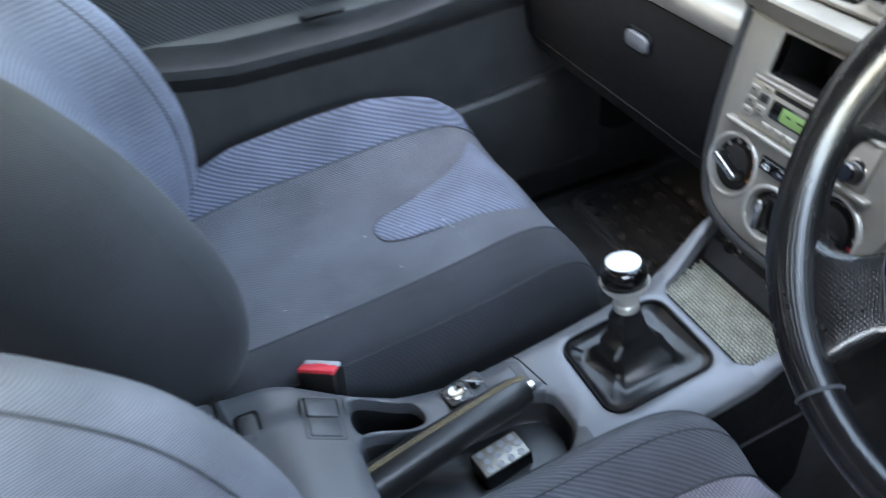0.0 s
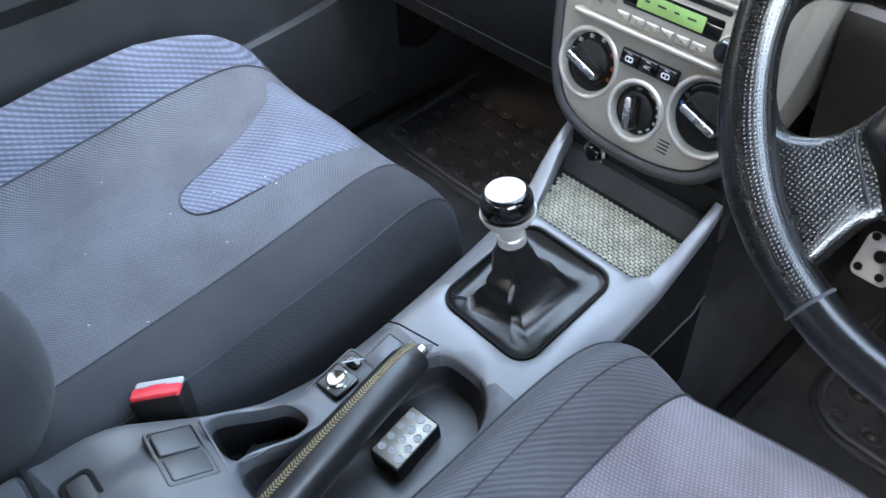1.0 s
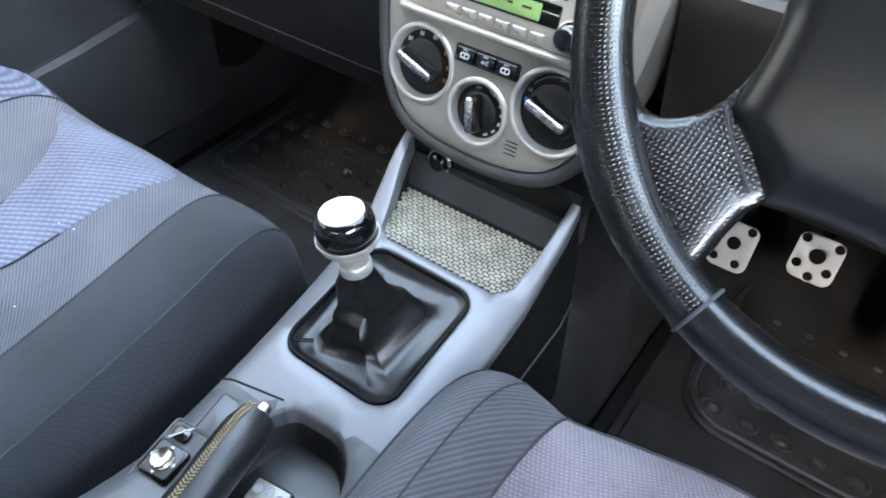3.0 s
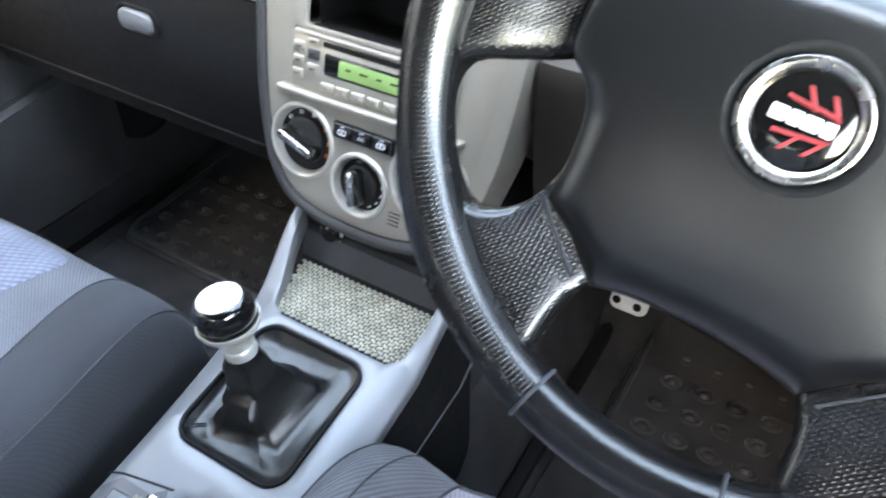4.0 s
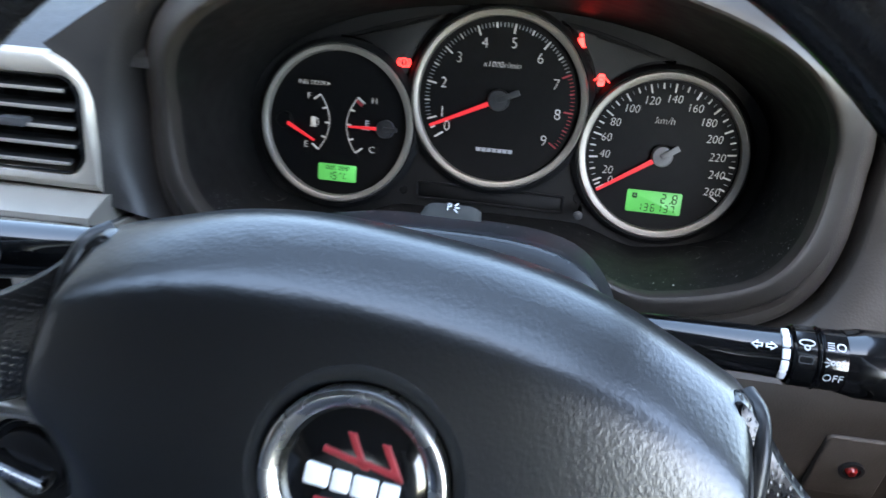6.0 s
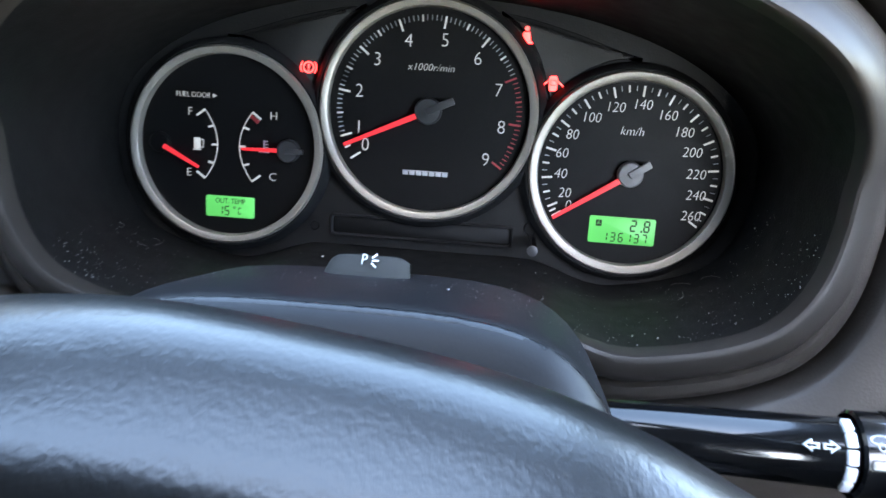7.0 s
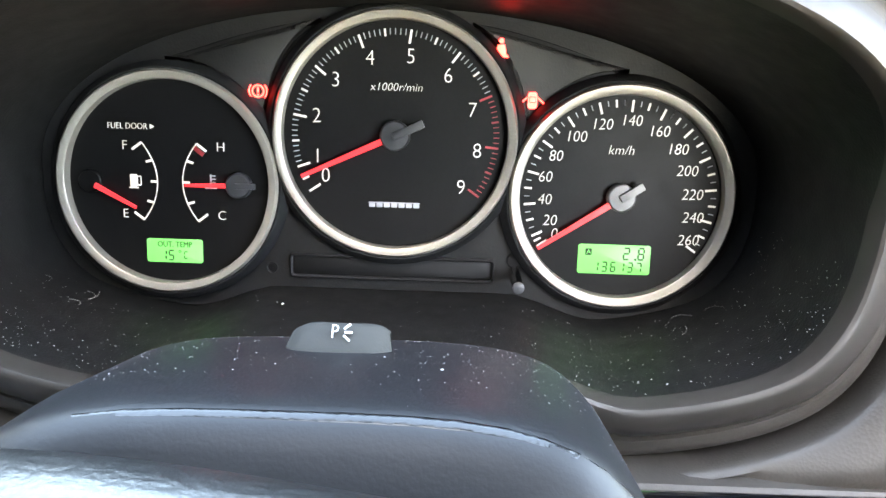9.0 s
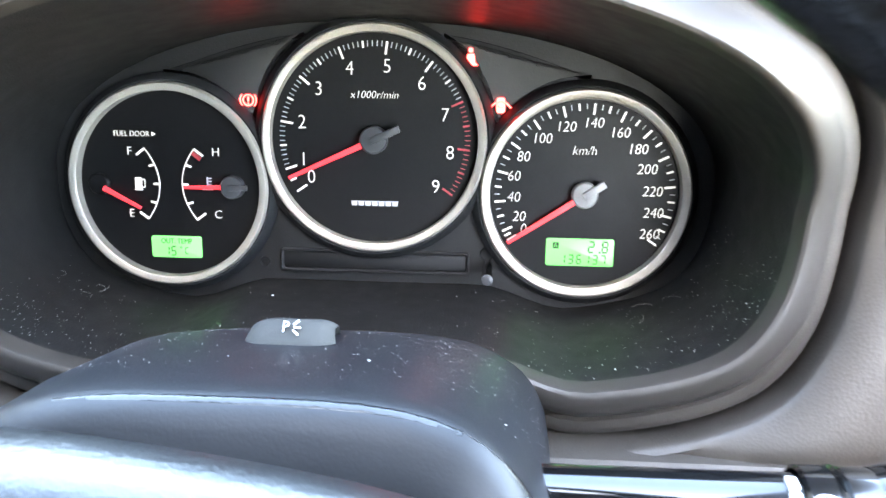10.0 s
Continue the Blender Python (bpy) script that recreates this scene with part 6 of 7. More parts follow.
slab(bm, rrect(0.0046, 0.0007, 0.0002, 2, -0.0180, -0.0032), 0, 0.0002, D, 0.00005)
part("pump_symbol", bm, M_NUM, clus)
bm = bmesh.new()      # thermometer symbol
slab(bm, rrect(0.0008, 0.0062, 0.0002, 2, 0.0200, 0.0012), 0, 0.0002, D, 0.00005)
for k in range(3):
    slab(bm, rrect(0.0020, 0.0006, 0.0002, 2, 0.0213, 0.0036 - 0.0016 * k), 0, 0.0002, D, 0.00005)
slab(bm, rrect(0.0060, 0.0007, 0.0002, 2, 0.0200, -0.0024), 0, 0.0002, D, 0.00005)
part("thermometer_symbol", bm, M_GREY, clus)
needle(D @ pose(-0.0385, -0.0005, 0), -28, 0.0, 0.0258, 0.0016, 0.0058, M_DIAL, 0.0035, False)
needle(D @ pose(0.0345, -0.0005, 0), 181, 0.010, 0.0260, 0.0015, 0.0062, M_HUB, 0.0055, True)
o = lcd(D, 0.0012, -0.0342, 0.0278, 0.0118)
lettering("OUT. TEMP", 0.0040, D @ pose(0.0014, -0.0310, 0.0007), M_INK, o, "display_text", depth=0.0003, squash=0.86, thin=0.0)
digits(D, "15", -0.0024, -0.0364, 0.0048, o, 0.78)
digits(D, "C", 0.0068, -0.0362, 0.0034, o)
bm = bmesh.new()
hoop(bm, circle(0.0007, 10, 0.0038, -0.0344), circle(0.0004, 10, 0.0038, -0.0344), 0.0005, 0.0008, D, 0.00005)
part("degree_mark", bm, M_INK, o)
# warning panels and lights
LAMPS = ((0.0352, 0.0522), (0.0365, 0.0532), (0.053, 0.0505), (0.0755, 0.0448), (0.095, 0.0385), (0.1098, 0.0338), (0.1100, 0.0322), (0.094, 0.0300), (0.077, 0.0210), (0.0665, 0.0100), (0.0645, 0.0086), (0.0627, 0.0105), (0.0570, 0.0285), (0.0491, 0.0420), (0.0405, 0.0490))
for s in (-1, 1):
    bm = bmesh.new()
    poly = [(s * x, y) for x, y in [tuple(p) for p in spline(LAMPS, 60, True)]]
    poly = poly if sum(poly[i - 1][0] * poly[i][1] - poly[i][0] * poly[i - 1][1] for i in range(60)) > 0 else poly[::-1]
    hoop(bm, poly, inset(poly, 0.0020), -0.008, -0.0054, DIAL, 0.0003)
    part("warning_frame", bm, M_DIAL, clus, "dark groove round the warning lamps")
    bm = bmesh.new()
    slab(bm, inset(poly, 0.0019), -0.007, -0.0050, DIAL, 0.0002)
    part("warning_panel", bm, M_PANEL, clus, "dark gloss warning lamp panel")
W = DIAL @ pose(0, 0, -0.0043)
bm = bmesh.new()
hoop(bm, circle(0.0031, 28, -0.0660, 0.0192), circle(0.0024, 28, -0.0660, 0.0192), 0, 0.0002, W, 0.00005)
slab(bm, rrect(0.0008, 0.0026, 0.0003, 2, -0.0660, 0.0198), 0, 0.0002, W, 0.00005)
slab(bm, rrect(0.0008, 0.0008, 0.0002, 2, -0.0660, 0.0175), 0, 0.0002, W, 0.00005)
for s in (-1, 1):
    sweep(bm, [W @ Vector((-0.0660 + s * 0.0043 * math.cos(radians(a)), 0.0192 + 0.0043 * math.sin(radians(a)), 0.0001)) for a in range(-42, 43, 12)], 0.00035, 4)
part("brake_warning", bm, M_WARN, clus, "glowing red brake warning light")
bm = bmesh.new()
revolve(bm, [(0.0012, 0), (0.0012, 0.0002), (0.0001, 0.0002)], W @ pose(0.0497, 0.0458, 0), 14)
slab(bm, [(0.0472, 0.0392), (0.0522, 0.0392), (0.0514, 0.0440), (0.0480, 0.0440)], 0, 0.0002, W, 0.00005)
slab(bm, [(0.0460, 0.0382), (0.0534, 0.0382), (0.0528, 0.0394), (0.0466, 0.0394)], 0, 0.0002, W, 0.00005)
part("belt_warning", bm, M_WARN, clus, "glowing red seat belt warning light")
bm = bmesh.new()
hoop(bm, rrect(0.0044, 0.0078, 0.0013, 3, 0.0656, 0.0186), rrect(0.0032, 0.0030, 0.0006, 3, 0.0656, 0.0190), 0, 0.0002, W, 0.00005)
slab(bm, rrect(0.0026, 0.0024, 0.0004, 2, 0.0656, 0.0190), 0, 0.0002, W, 0.00005)
for s in (-1, 1):
    slab(bm, rrect(0.0040, 0.0007, 0.0002, 2, 0, 0), 0, 0.0002, W @ pose(0.0656 + s * 0.0040, 0.0186, 0, 0, 0, s * -42), 0.00005)
part("door_warning", bm, M_WARN, clus, "glowing red open door warning light")
bm = bmesh.new()
hoop(bm, rrect(0.1025, 0.0122, 0.0020, 5, 0, -0.0655), rrect(0.0995, 0.0095, 0.0014, 5, 0, -0.0655), -0.006, -0.0030, DIAL, 0.0006)
part("slot_frame", bm, M_BLACK, clus)
bm = bmesh.new()
slab(bm, rrect(0.100, 0.010, 0.0014, 5, 0, -0.0655), -0.008, -0.0052, DIAL, 0.0004)
part("slot_panel", bm, M_DIAL, clus, "blank dark lamp slot")
bm = bmesh.new()
sweep(bm, [DIAL @ Vector((0.0610, -0.0660, -0.006)), DIAL @ Vector((0.0610, -0.0672, 0.022))], lambda q: 0.0031 if q < 0.5 else 0.0026, 16)
part("reset_pin", bm, M_GLOSS, clus, "black trip reset pin")
bm = bmesh.new()
revolve(bm, [(0.0028, -0.001), (0.0028, 0.0006), (0.0018, 0.0010), (0.0001, 0.0010)], DIAL @ pose(0.0610, -0.0672, 0.022), 16)
part("pin_cap", bm, M_HUB, clus)
for hx, hy, hr in ((-0.0605, -0.0674, 0.0024), (0.0606, -0.0600, 0.0036)):      # round recesses beside the slot
    bm = bmesh.new()
    revolve(bm, [(hr + 0.0006, -0.0062), (hr + 0.0004, -0.0052), (hr, -0.0054), (hr - 0.0004, -0.0059), (0.0001, -0.0059)], DIAL @ pose(hx, hy, 0), 20)
    part("panel_recess", bm, M_DIAL, clus)
# dust lying on the lower bowl and the column cover
rnd = random.Random(11)
bm = bmesh.new()
low_a, low_b = hoodring(-0.0083, 0.0, 0.05), hoodring(-0.0031, 0.082)
for k in range(700):
    i, f = rnd.randrange(64, 110), 0.04 + 0.93 * rnd.random() ** 0.7
    p = low_a[i].lerp(low_b[i], f).lerp(low_a[i + 1].lerp(low_b[i + 1], f), rnd.random())
    s = 0.55 * rnd.choice((0.00022, 0.0003, 0.00045)) * (2.6 if k % 90 == 0 else 1)
    box(bm, (0, 0, 0), (s * rnd.uniform(1, 2.2), s, s), 0, Matrix.Translation(p) @ pose(0, 0, 0, rnd.uniform(0, 90), 0, rnd.uniform(0, 180)))
for k in range(9):      # loose fibres
    i, f = rnd.choice((66, 68, 70, 71, 96, 98, 99, 100, 101)), rnd.uniform(0.08, 0.35)
    p = low_a[i].lerp(low_b[i], f) + Vector((0, 0, 0.0006))
    a, bend = rnd.uniform(0, 3.1), rnd.uniform(0.4, 1.6)
    sweep(bm, [p + 0.0016 * q * Vector((math.cos(a + bend * q / 7), 0.4 * math.sin(a + bend * q / 7), 0.15 * math.sin(a + bend * q / 7))) for q in range(8)], 0.00006, 3)
tagged(part("dust_specks", bm, M_DUST, smooth=False), "pale dust specks in the instrument bowl", "dust", kind="stuff")

# ---- steering wheel ----
wheel = thing("steering_wheel", "black leather sports steering wheel with four spokes", "steering wheel")
bm = bmesh.new()
RR, n = 0.1868, 120
ring = []
for k in range(n):
    a = 2 * math.pi * k / n
    d = math.degrees(a) % 360
    fat = 1.0 + 0.14 * max(math.exp(-((d - c) / 14) ** 2) for c in (172, 215, 355, 312))
    ring.append([WHEEL @ Vector(((RR + fat * 0.0152 * math.cos(q)) * math.cos(a), (RR + fat * 0.0152 * math.cos(q)) * math.sin(a), fat * 0.0168 * math.sin(q) + 0.0)) for q in [2 * math.pi * j / 18 for j in range(18)]])
ring.append(ring[0])
bm.free()


def rim_part(k0, k1, material, lab):
    """A stretch of the rim between two steps of the ring, with a map in metres for the leather."""
    bm = bmesh.new()
    rows = [[bm.verts.new(p) for p in ring[k % n]] for k in range(k0, k1 + 1)]
    uv = bm.loops.layers.uv.new("UVMap")
    for i in range(len(rows) - 1):
        for j in range(18):
            f = bm.faces.new((rows[i][j], rows[i][(j + 1) % 18], rows[i + 1][(j + 1) % 18], rows[i + 1][j]))
            for lp, (di, dj) in zip(f.loops, ((0, 0), (0, 1), (1, 1), (1, 0))):
                lp[uv].uv = ((k0 + i + di) * 2 * math.pi * RR / n, (j + dj) * 2 * math.pi * 0.0158 / 18)
    return part("rim_section", bm, material, wheel, lab)


rim = rim_part(42, 82, M_PERF, "perforated black leather rim section")
rim_part(93, 124, M_PERF, "perforated black leather rim section")
rim_part(4, 42, M_LEATHER, "smooth black leather rim section")
rim_part(82, 93, M_LEATHER, "smooth black leather rim section")
for d in (246, 279, 126, 12):      # stitched joints of the leather
    a = radians(d)
    bm = bmesh.new()
    c = [WHEEL @ Vector(((RR + 0.0158 * math.cos(q)) * math.cos(a), (RR + 0.0158 * math.cos(q)) * math.sin(a), 0.0174 * math.sin(q))) for q in [2 * math.pi * j / 24 for j in range(24)]]
    sweep(bm, c, 0.0013, 6, True, up=WHEEL.to_3x3() @ Vector((-math.sin(a), math.cos(a), 0)))
    part("joint_seam", bm, M_PIPE, rim)

half_pad = [(0.0, 0.0725), (0.035, 0.0712), (0.064, 0.0660), (0.086, 0.0585), (0.1005, 0.0530), (0.1085, 0.0490), (0.1115, 0.0420), (0.1130, 0.0260), (0.1145, 0.0100), (0.1150, -0.0040), (0.1110, -0.0135), (0.1015, -0.0220), (0.0960, -0.0380), (0.0950, -0.0600), (0.0965, -0.0790), (0.0935, -0.0890), (0.0790, -0.1030), (0.0660, -0.1165), (0.0600, -0.1220), (0.0470, -0.1190), (0.0280, -0.1155), (0.0, -0.1140)]
pad = [tuple(p) for p in spline(half_pad + [(-x, y) for x, y in half_pad[-2:0:-1]], 150, True)][::-1]


def to_edge(x, y):
    """Distance from a point of the pad to its outline."""
    best = 1.0
    for (ax, ay), (bx, by) in zip(pad, pad[1:] + pad[:1]):
        dx, dy = bx - ax, by - ay
        f = min(1.0, max(0.0, ((x - ax) * dx + (y - ay) * dy) / (dx * dx + dy * dy + 1e-12)))
        best = min(best, math.hypot(ax + f * dx - x, ay + f * dy - y))
    return best


def bulge(x, y):
    """Height of the airbag pad: gently domed, with a broad soft slope along the top and a roll along the bottom."""
    up = smooth01((y + 0.005) / 0.035)
    down = smooth01((-y - 0.080) / 0.020)
    d = to_edge(x, y)
    crest = 0.0725 - 1.353 * x * x - 57.0 * x ** 4
    u = 0.0225 - max(0.0, crest - y)
    slope = 0.48 * (math.sqrt(u * u + 0.0045 ** 2) + u) * up
    side = smooth01((-y - 0.005) / 0.030)
    t = 1 - min(1.0, d / (0.008 + 0.014 * side + 0.006 * down))
    roll = (0.002 + 0.003 * up + 0.010 * side + 0.014 * down) * (1 - math.sqrt(1 - t * t))
    return -0.004 * (x / 0.10) ** 2 - 0.006 * (y / 0.09) ** 2 - slope - roll


bm = bmesh.new()
sheet(bm, pad, [circle(0.0304, 48)], lambda x, y, h: TURNED @ Vector((x, y, bulge(x, y) + h)), 0.009, 0.004, 0.0042)
pad_ob = part("pad", bm, M_PAD, wheel, "grained black airbag pad")
normals, back = [], TURNED.inverted()
for v in pad_ob.data.vertices:      # true normals of the curved face
    q = back @ v.co
    e = 0.0008
    if abs(q.z - bulge(q.x, q.y)) < 0.0003 and to_edge(q.x, q.y) > 0.0035 and math.hypot(q.x, q.y) > 0.0325:
        g = Vector(((bulge(q.x - e, q.y) - bulge(q.x + e, q.y)) / (2 * e), (bulge(q.x, q.y - e) - bulge(q.x, q.y + e)) / (2 * e), 1.0)).normalized()
        normals.append(TURNED.to_3x3() @ g)
    else:
        normals.append(v.normal.copy())
pad_ob.data.normals_split_custom_set_from_vertices(normals)
bm = bmesh.new()
revolve(bm, [(0.0356, -0.0016), (0.0346, -0.0010), (0.0325, -0.0009), (0.0304, -0.0022), (0.0292, -0.0045), (0.0289, -0.010)], WHEEL, 56)
part("badge_recess", bm, M_MATT, wheel, "matt black surround of the badge")
# badge
bm = bmesh.new()
revolve(bm, [(0.0288, -0.004), (0.0287, 0.0006), (0.0281, 0.0018), (0.0270, 0.0023), (0.0258, 0.0021), (0.0238, 0.0012), (0.0229, 0.0004), (0.0226, -0.003)], WHEEL, 96)
badge = part("badge_ring", bm, M_CHROME, wheel, "polished metal badge ring")
bm = bmesh.new()
revolve(bm, [(0.0228, -0.002), (0.018, 0.0002), (0.010, 0.0010), (0.0001, 0.0012)], WHEEL, 48)
part("badge_disc", bm, M_GLOSS, badge, "gloss black badge disc")
BD = TURNED @ pose(0, 0, 0.0014) @ Matrix.Scale(0.885, 4)
for dx, w in ((-0.0118, 0.0086), (-0.0034, 0.0064), (0.0048, 0.0086), (0.0132, 0.0064)):
    bm = bmesh.new()
    slab(bm, rrect(w, 0.0074, 0.0010, 3, dx, 0), -0.0010, 0.0003, BD, 0.0002)
    part("badge_block", bm, M_WHITE, badge, "white block across the badge")
for cx, cy, w in ((0.0125, 0.0105, 0.0022), (0.0005, 0.0115, 0.0020)):
    bm = bmesh.new()
    slab(bm, [(cx + 0.0045, cy - 0.0055), (cx + 0.0018, cy - 0.0055), (cx - 0.0052, cy + 0.0055), (cx - 0.0025, cy + 0.0055)][::-1], -0.0012, 0.0000, BD, 0.0001)
    slab(bm, [(cx + 0.0045, cy - 0.0055), (cx - 0.0120, cy - 0.0030), (cx - 0.0120, cy - 0.0010), (cx + 0.0025, cy - 0.0028)][::-1], -0.0012, 0.0000, BD, 0.0001)
    part("badge_chevron", bm, M_REDP, badge, "dark red arrow shape")
    bm = bmesh.new()
    slab(bm, [(cx + 0.0045, -cy + 0.0055), (cx + 0.0018, -cy + 0.0055), (cx - 0.0062, -cy - 0.0050), (cx - 0.0035, -cy - 0.0050)], -0.0012, 0.0000, BD, 0.0001)
    slab(bm, [(cx + 0.0045, -cy + 0.0055), (cx - 0.0120, -cy + 0.0040), (cx - 0.0120, -cy + 0.0018), (cx + 0.0025, -cy + 0.0030)], -0.0012, 0.0000, BD, 0.0001)
    part("badge_chevron", bm, M_REDP, badge, "dark red arrow shape")
# spokes with the side hole
for s in (-1, 1):
    o = [(-0.182, 0.036), (-0.173, 0.0240), (-0.163, 0.0170), (-0.151, 0.0155), (-0.138, 0.0200), (-0.123, 0.0320), (-0.1075, 0.0490), (-0.098, 0.0440), (-0.084, 0.020), (-0.080, -0.03), (-0.074, -0.085), (-0.060, -0.1060), (-0.0565, -0.1160), (-0.0620, -0.1260), (-0.0655, -0.142), (-0.0670, -0.157), (-0.074, -0.169), (-0.102, -0.156), (-0.132, -0.131), (-0.154, -0.102), (-0.170, -0.068), (-0.181, -0.025)]
    ho = [(-0.1650, -0.0340), (-0.1450, -0.0245), (-0.1280, -0.0170), (-0.1150, -0.0115), (-0.1030, -0.0165), (-0.0960, -0.0360), (-0.0960, -0.0600), (-0.1040, -0.0875), (-0.1195, -0.1020), (-0.1355, -0.1040), (-0.1510, -0.0910), (-0.1630, -0.0720), (-0.1700, -0.0500)]
    o = [tuple(p) for p in spline([(s * -x, y) for x, y in o], 90, True)]
    ho = [tuple(p) for p in spline([(s * -x, y) for x, y in ho], 50, True)]
    o = o if sum(o[i - 1][0] * o[i][1] - o[i][0] * o[i - 1][1] for i in range(90)) > 0 else o[::-1]
    ho = ho if sum(ho[i - 1][0] * ho[i][1] - ho[i][0] * ho[i - 1][1] for i in range(50)) > 0 else ho[::-1]

    def sp(x, y, h):
        r = math.hypot(x, y)
        return TURNED @ Vector((x, y, -0.022 + 0.023 * smooth01((r - 0.112) / 0.065) + h))
    bm = bmesh.new()
    sheet(bm, o, [ho], sp, 0.022, 0.006, 0.012)
    uv = bm.loops.layers.uv.new("UVMap")
    back = TURNED.inverted()
    for f in bm.faces:
        for lp in f.loops:
            q = back @ lp.vert.co
            lp[uv].uv = (q.x, q.y)
    part("spoke", bm, M_PERF, wheel, "perforated leather double spoke")
    bm = bmesh.new()
    sweep(bm, [sp(s * x, y, 0.0) for x, y in ((0.0985, -0.0840), (0.0920, -0.0925), (0.0800, -0.1035), (0.0655, -0.1165))], 0.0010, 8)
    part("spoke_seam", bm, M_PIPE, wheel)
    bm = bmesh.new()
    sweep(bm, [Vector(p) for p in spline([TURNED @ Vector((s * x, y, z)) for x, y, z in ((0.1085, 0.0490, -0.033), (0.1125, 0.0440, -0.0265), (0.1142, 0.0330, -0.0215), (0.1155, 0.0180, -0.0205), (0.1160, 0.0030, -0.0205), (0.1145, -0.0070, -0.0225), (0.1100, -0.0140, -0.027))], 24)], 0.0028, 12, up=TURNED.to_3x3() @ Vector((0, 0, 1)))
    part("spoke_edge", bm, M_LEATHERS, wheel, "rolled black leather edge beside the pad")
bm = bmesh.new()
revolve(bm, [(0.055, -0.03), (0.060, -0.05), (0.050, -0.075), (0.0001, -0.075)], WHEEL, 40)
part("hub", bm, M_MATT, wheel)

# ---- steering column ----
col = thing("steering_column", "black steering column cover with parking light switch", "steering column")


def colring(h, w, t, b, sh=0.0):
    pts = [(-w, -0.01), (-w * 0.96, t * 0.42), (-w * 0.80, t * 0.80), (-w * 0.52, t * 0.97), (0, t), (w * 0.52, t * 0.97), (w * 0.80, t * 0.80), (w * 0.96, t * 0.42), (w, -0.01), (w * 0.9, -b * 0.7), (w * 0.5, -b), (-w * 0.5, -b), (-w * 0.9, -b * 0.7)]
    return [COLUMN @ Vector((x + sh, y, h)) for x, y in [tuple(p) for p in spline(pts, 52, True)]]


bm = bmesh.new()
loft(bm, [colring(-0.052, 0.066, 0.018, 0.048), colring(-0.0625, 0.073, 0.0385, 0.054), colring(-0.0685, 0.0785, 0.0518, 0.058), colring(-0.0725, 0.0812, 0.0603, 0.059), colring(-0.0744, 0.0820, 0.0631, 0.06), colring(-0.0758, 0.0825, 0.0648, 0.06), colring(-0.0775, 0.0829, 0.0662, 0.06), colring(-0.0790, 0.0830, 0.0668, 0.06), colring(-0.0808, 0.0831, 0.0673, 0.06), colring(-0.086, 0.0832, 0.0677, 0.06),
          colring(-0.10, 0.0835, 0.0680, 0.06), colring(-0.15, 0.085, 0.0640, 0.062), colring(-0.20, 0.088, 0.052, 0.064), colring(-0.26, 0.090, 0.030, 0.066)])
part("column_cover", bm, M_COLUMN, col, "dusty black column cover")
# extra glossy bead on the front ridge, added to draw a bright highlight stripe
bm = bmesh.new()
sweep(bm, colring(-0.0790, 0.0806, 0.0640, 0.06)[5:31], lambda q: 0.0026 + 0.0004 * q, 24, up=COLUMN.to_3x3() @ Vector((0, 0, 1)))
part("highlight_bead", bm, M_LEATHER, col, "glossy bead added on the cover's front edge to make its bright stripe")
SWM = Matrix.Translation((0.3610, 0.4505, 0.7745)) @ Matrix.Diagonal((1.0, 1.4, 1.12, 1))
bm = bmesh.new()
rings = []
for w, z, yy in ((0.0335, -0.014, -0.001), (0.0330, -0.002, 0.0), (0.0318, 0.0030, 0.0015), (0.0298, 0.0068, 0.0040), (0.0275, 0.0085, 0.0075), (0.0262, 0.0087, 0.0105), (0.0255, 0.0050, 0.0150), (0.0255, -0.014, 0.0180)):
    rings.append([SWM @ Vector((x, yy + 0.0012 * abs(x / w * 2) ** 3, z - 0.0034 * abs(x / w * 2) ** 5)) for x in np.linspace(-w / 2, w / 2, 21)])
loft(bm, rings, closed=False)
psw = part("parking_switch", bm, M_SWITCH, col, "grey rocker switch for the parking lights")
for s in (-1, 1):
    bm = bmesh.new()
    slab(bm, rrect(0.0035, 0.010, 0.0015, 3), -0.004, 0.0006, SWM @ pose(s * 0.0185, 0.004, -0.0012, -8, s * 10, 0), 0.0004)
    part("switch_notch", bm, M_MATT, col)
lettering("P", 0.0042, SWM @ pose(-0.0008, 0.0078, 0.0094, 40, 0, 0), M_WHITE, psw, "switch_text", depth=0.0004)
for a in (34, 0, -34):
    bm = bmesh.new()
    box(bm, (0.0022, 0, 0), (0.0019, 0.0004, 0.0008), 0, SWM @ pose(0.0006, 0.0078, 0.0094, 40, 0, 0) @ pose(0, 0, 0, 0, 0, a))
    part("light_ray", bm, M_WHITE, psw)
bm = bmesh.new()
rnd = random.Random(21)
for k in range(620):
    h = rnd.uniform(-0.185, -0.082)
    row = colring(h, float(np.interp(-h, (0.066, 0.10, 0.15, 0.20), (0.0815, 0.0835, 0.085, 0.088))), float(np.interp(-h, (0.080, 0.10, 0.15, 0.20), (0.0673, 0.0680, 0.0640, 0.052))), 0.06)
    p = row[rnd.randrange(7, 29)]
    q = p.lerp(row[(row.index(p) + 1) % 52], rnd.random())
    s = 0.48 * rnd.choice((0.00018, 0.00025, 0.00036)) * (2.4 if k % 90 == 0 else 1)
    box(bm, (0, 0, 0), (s * rnd.uniform(1, 2), s, s), 0, Matrix.Translation(q) @ pose(0, 0, 0, rnd.uniform(0, 90), 0, rnd.uniform(0, 180)))
part("cover_dust", bm, M_DUST, col, "pale dust specks on the cover", smooth=False, kind="stuff")


def stalk(nm, pts, r, label):
    t = thing(nm, label, "stalk", "column stalks")
    bm = bmesh.new()
    sweep(bm, spline(pts, 20), r, 20)
    part("lever", bm, M_GLOSS, t, "satin black lever")
    return t


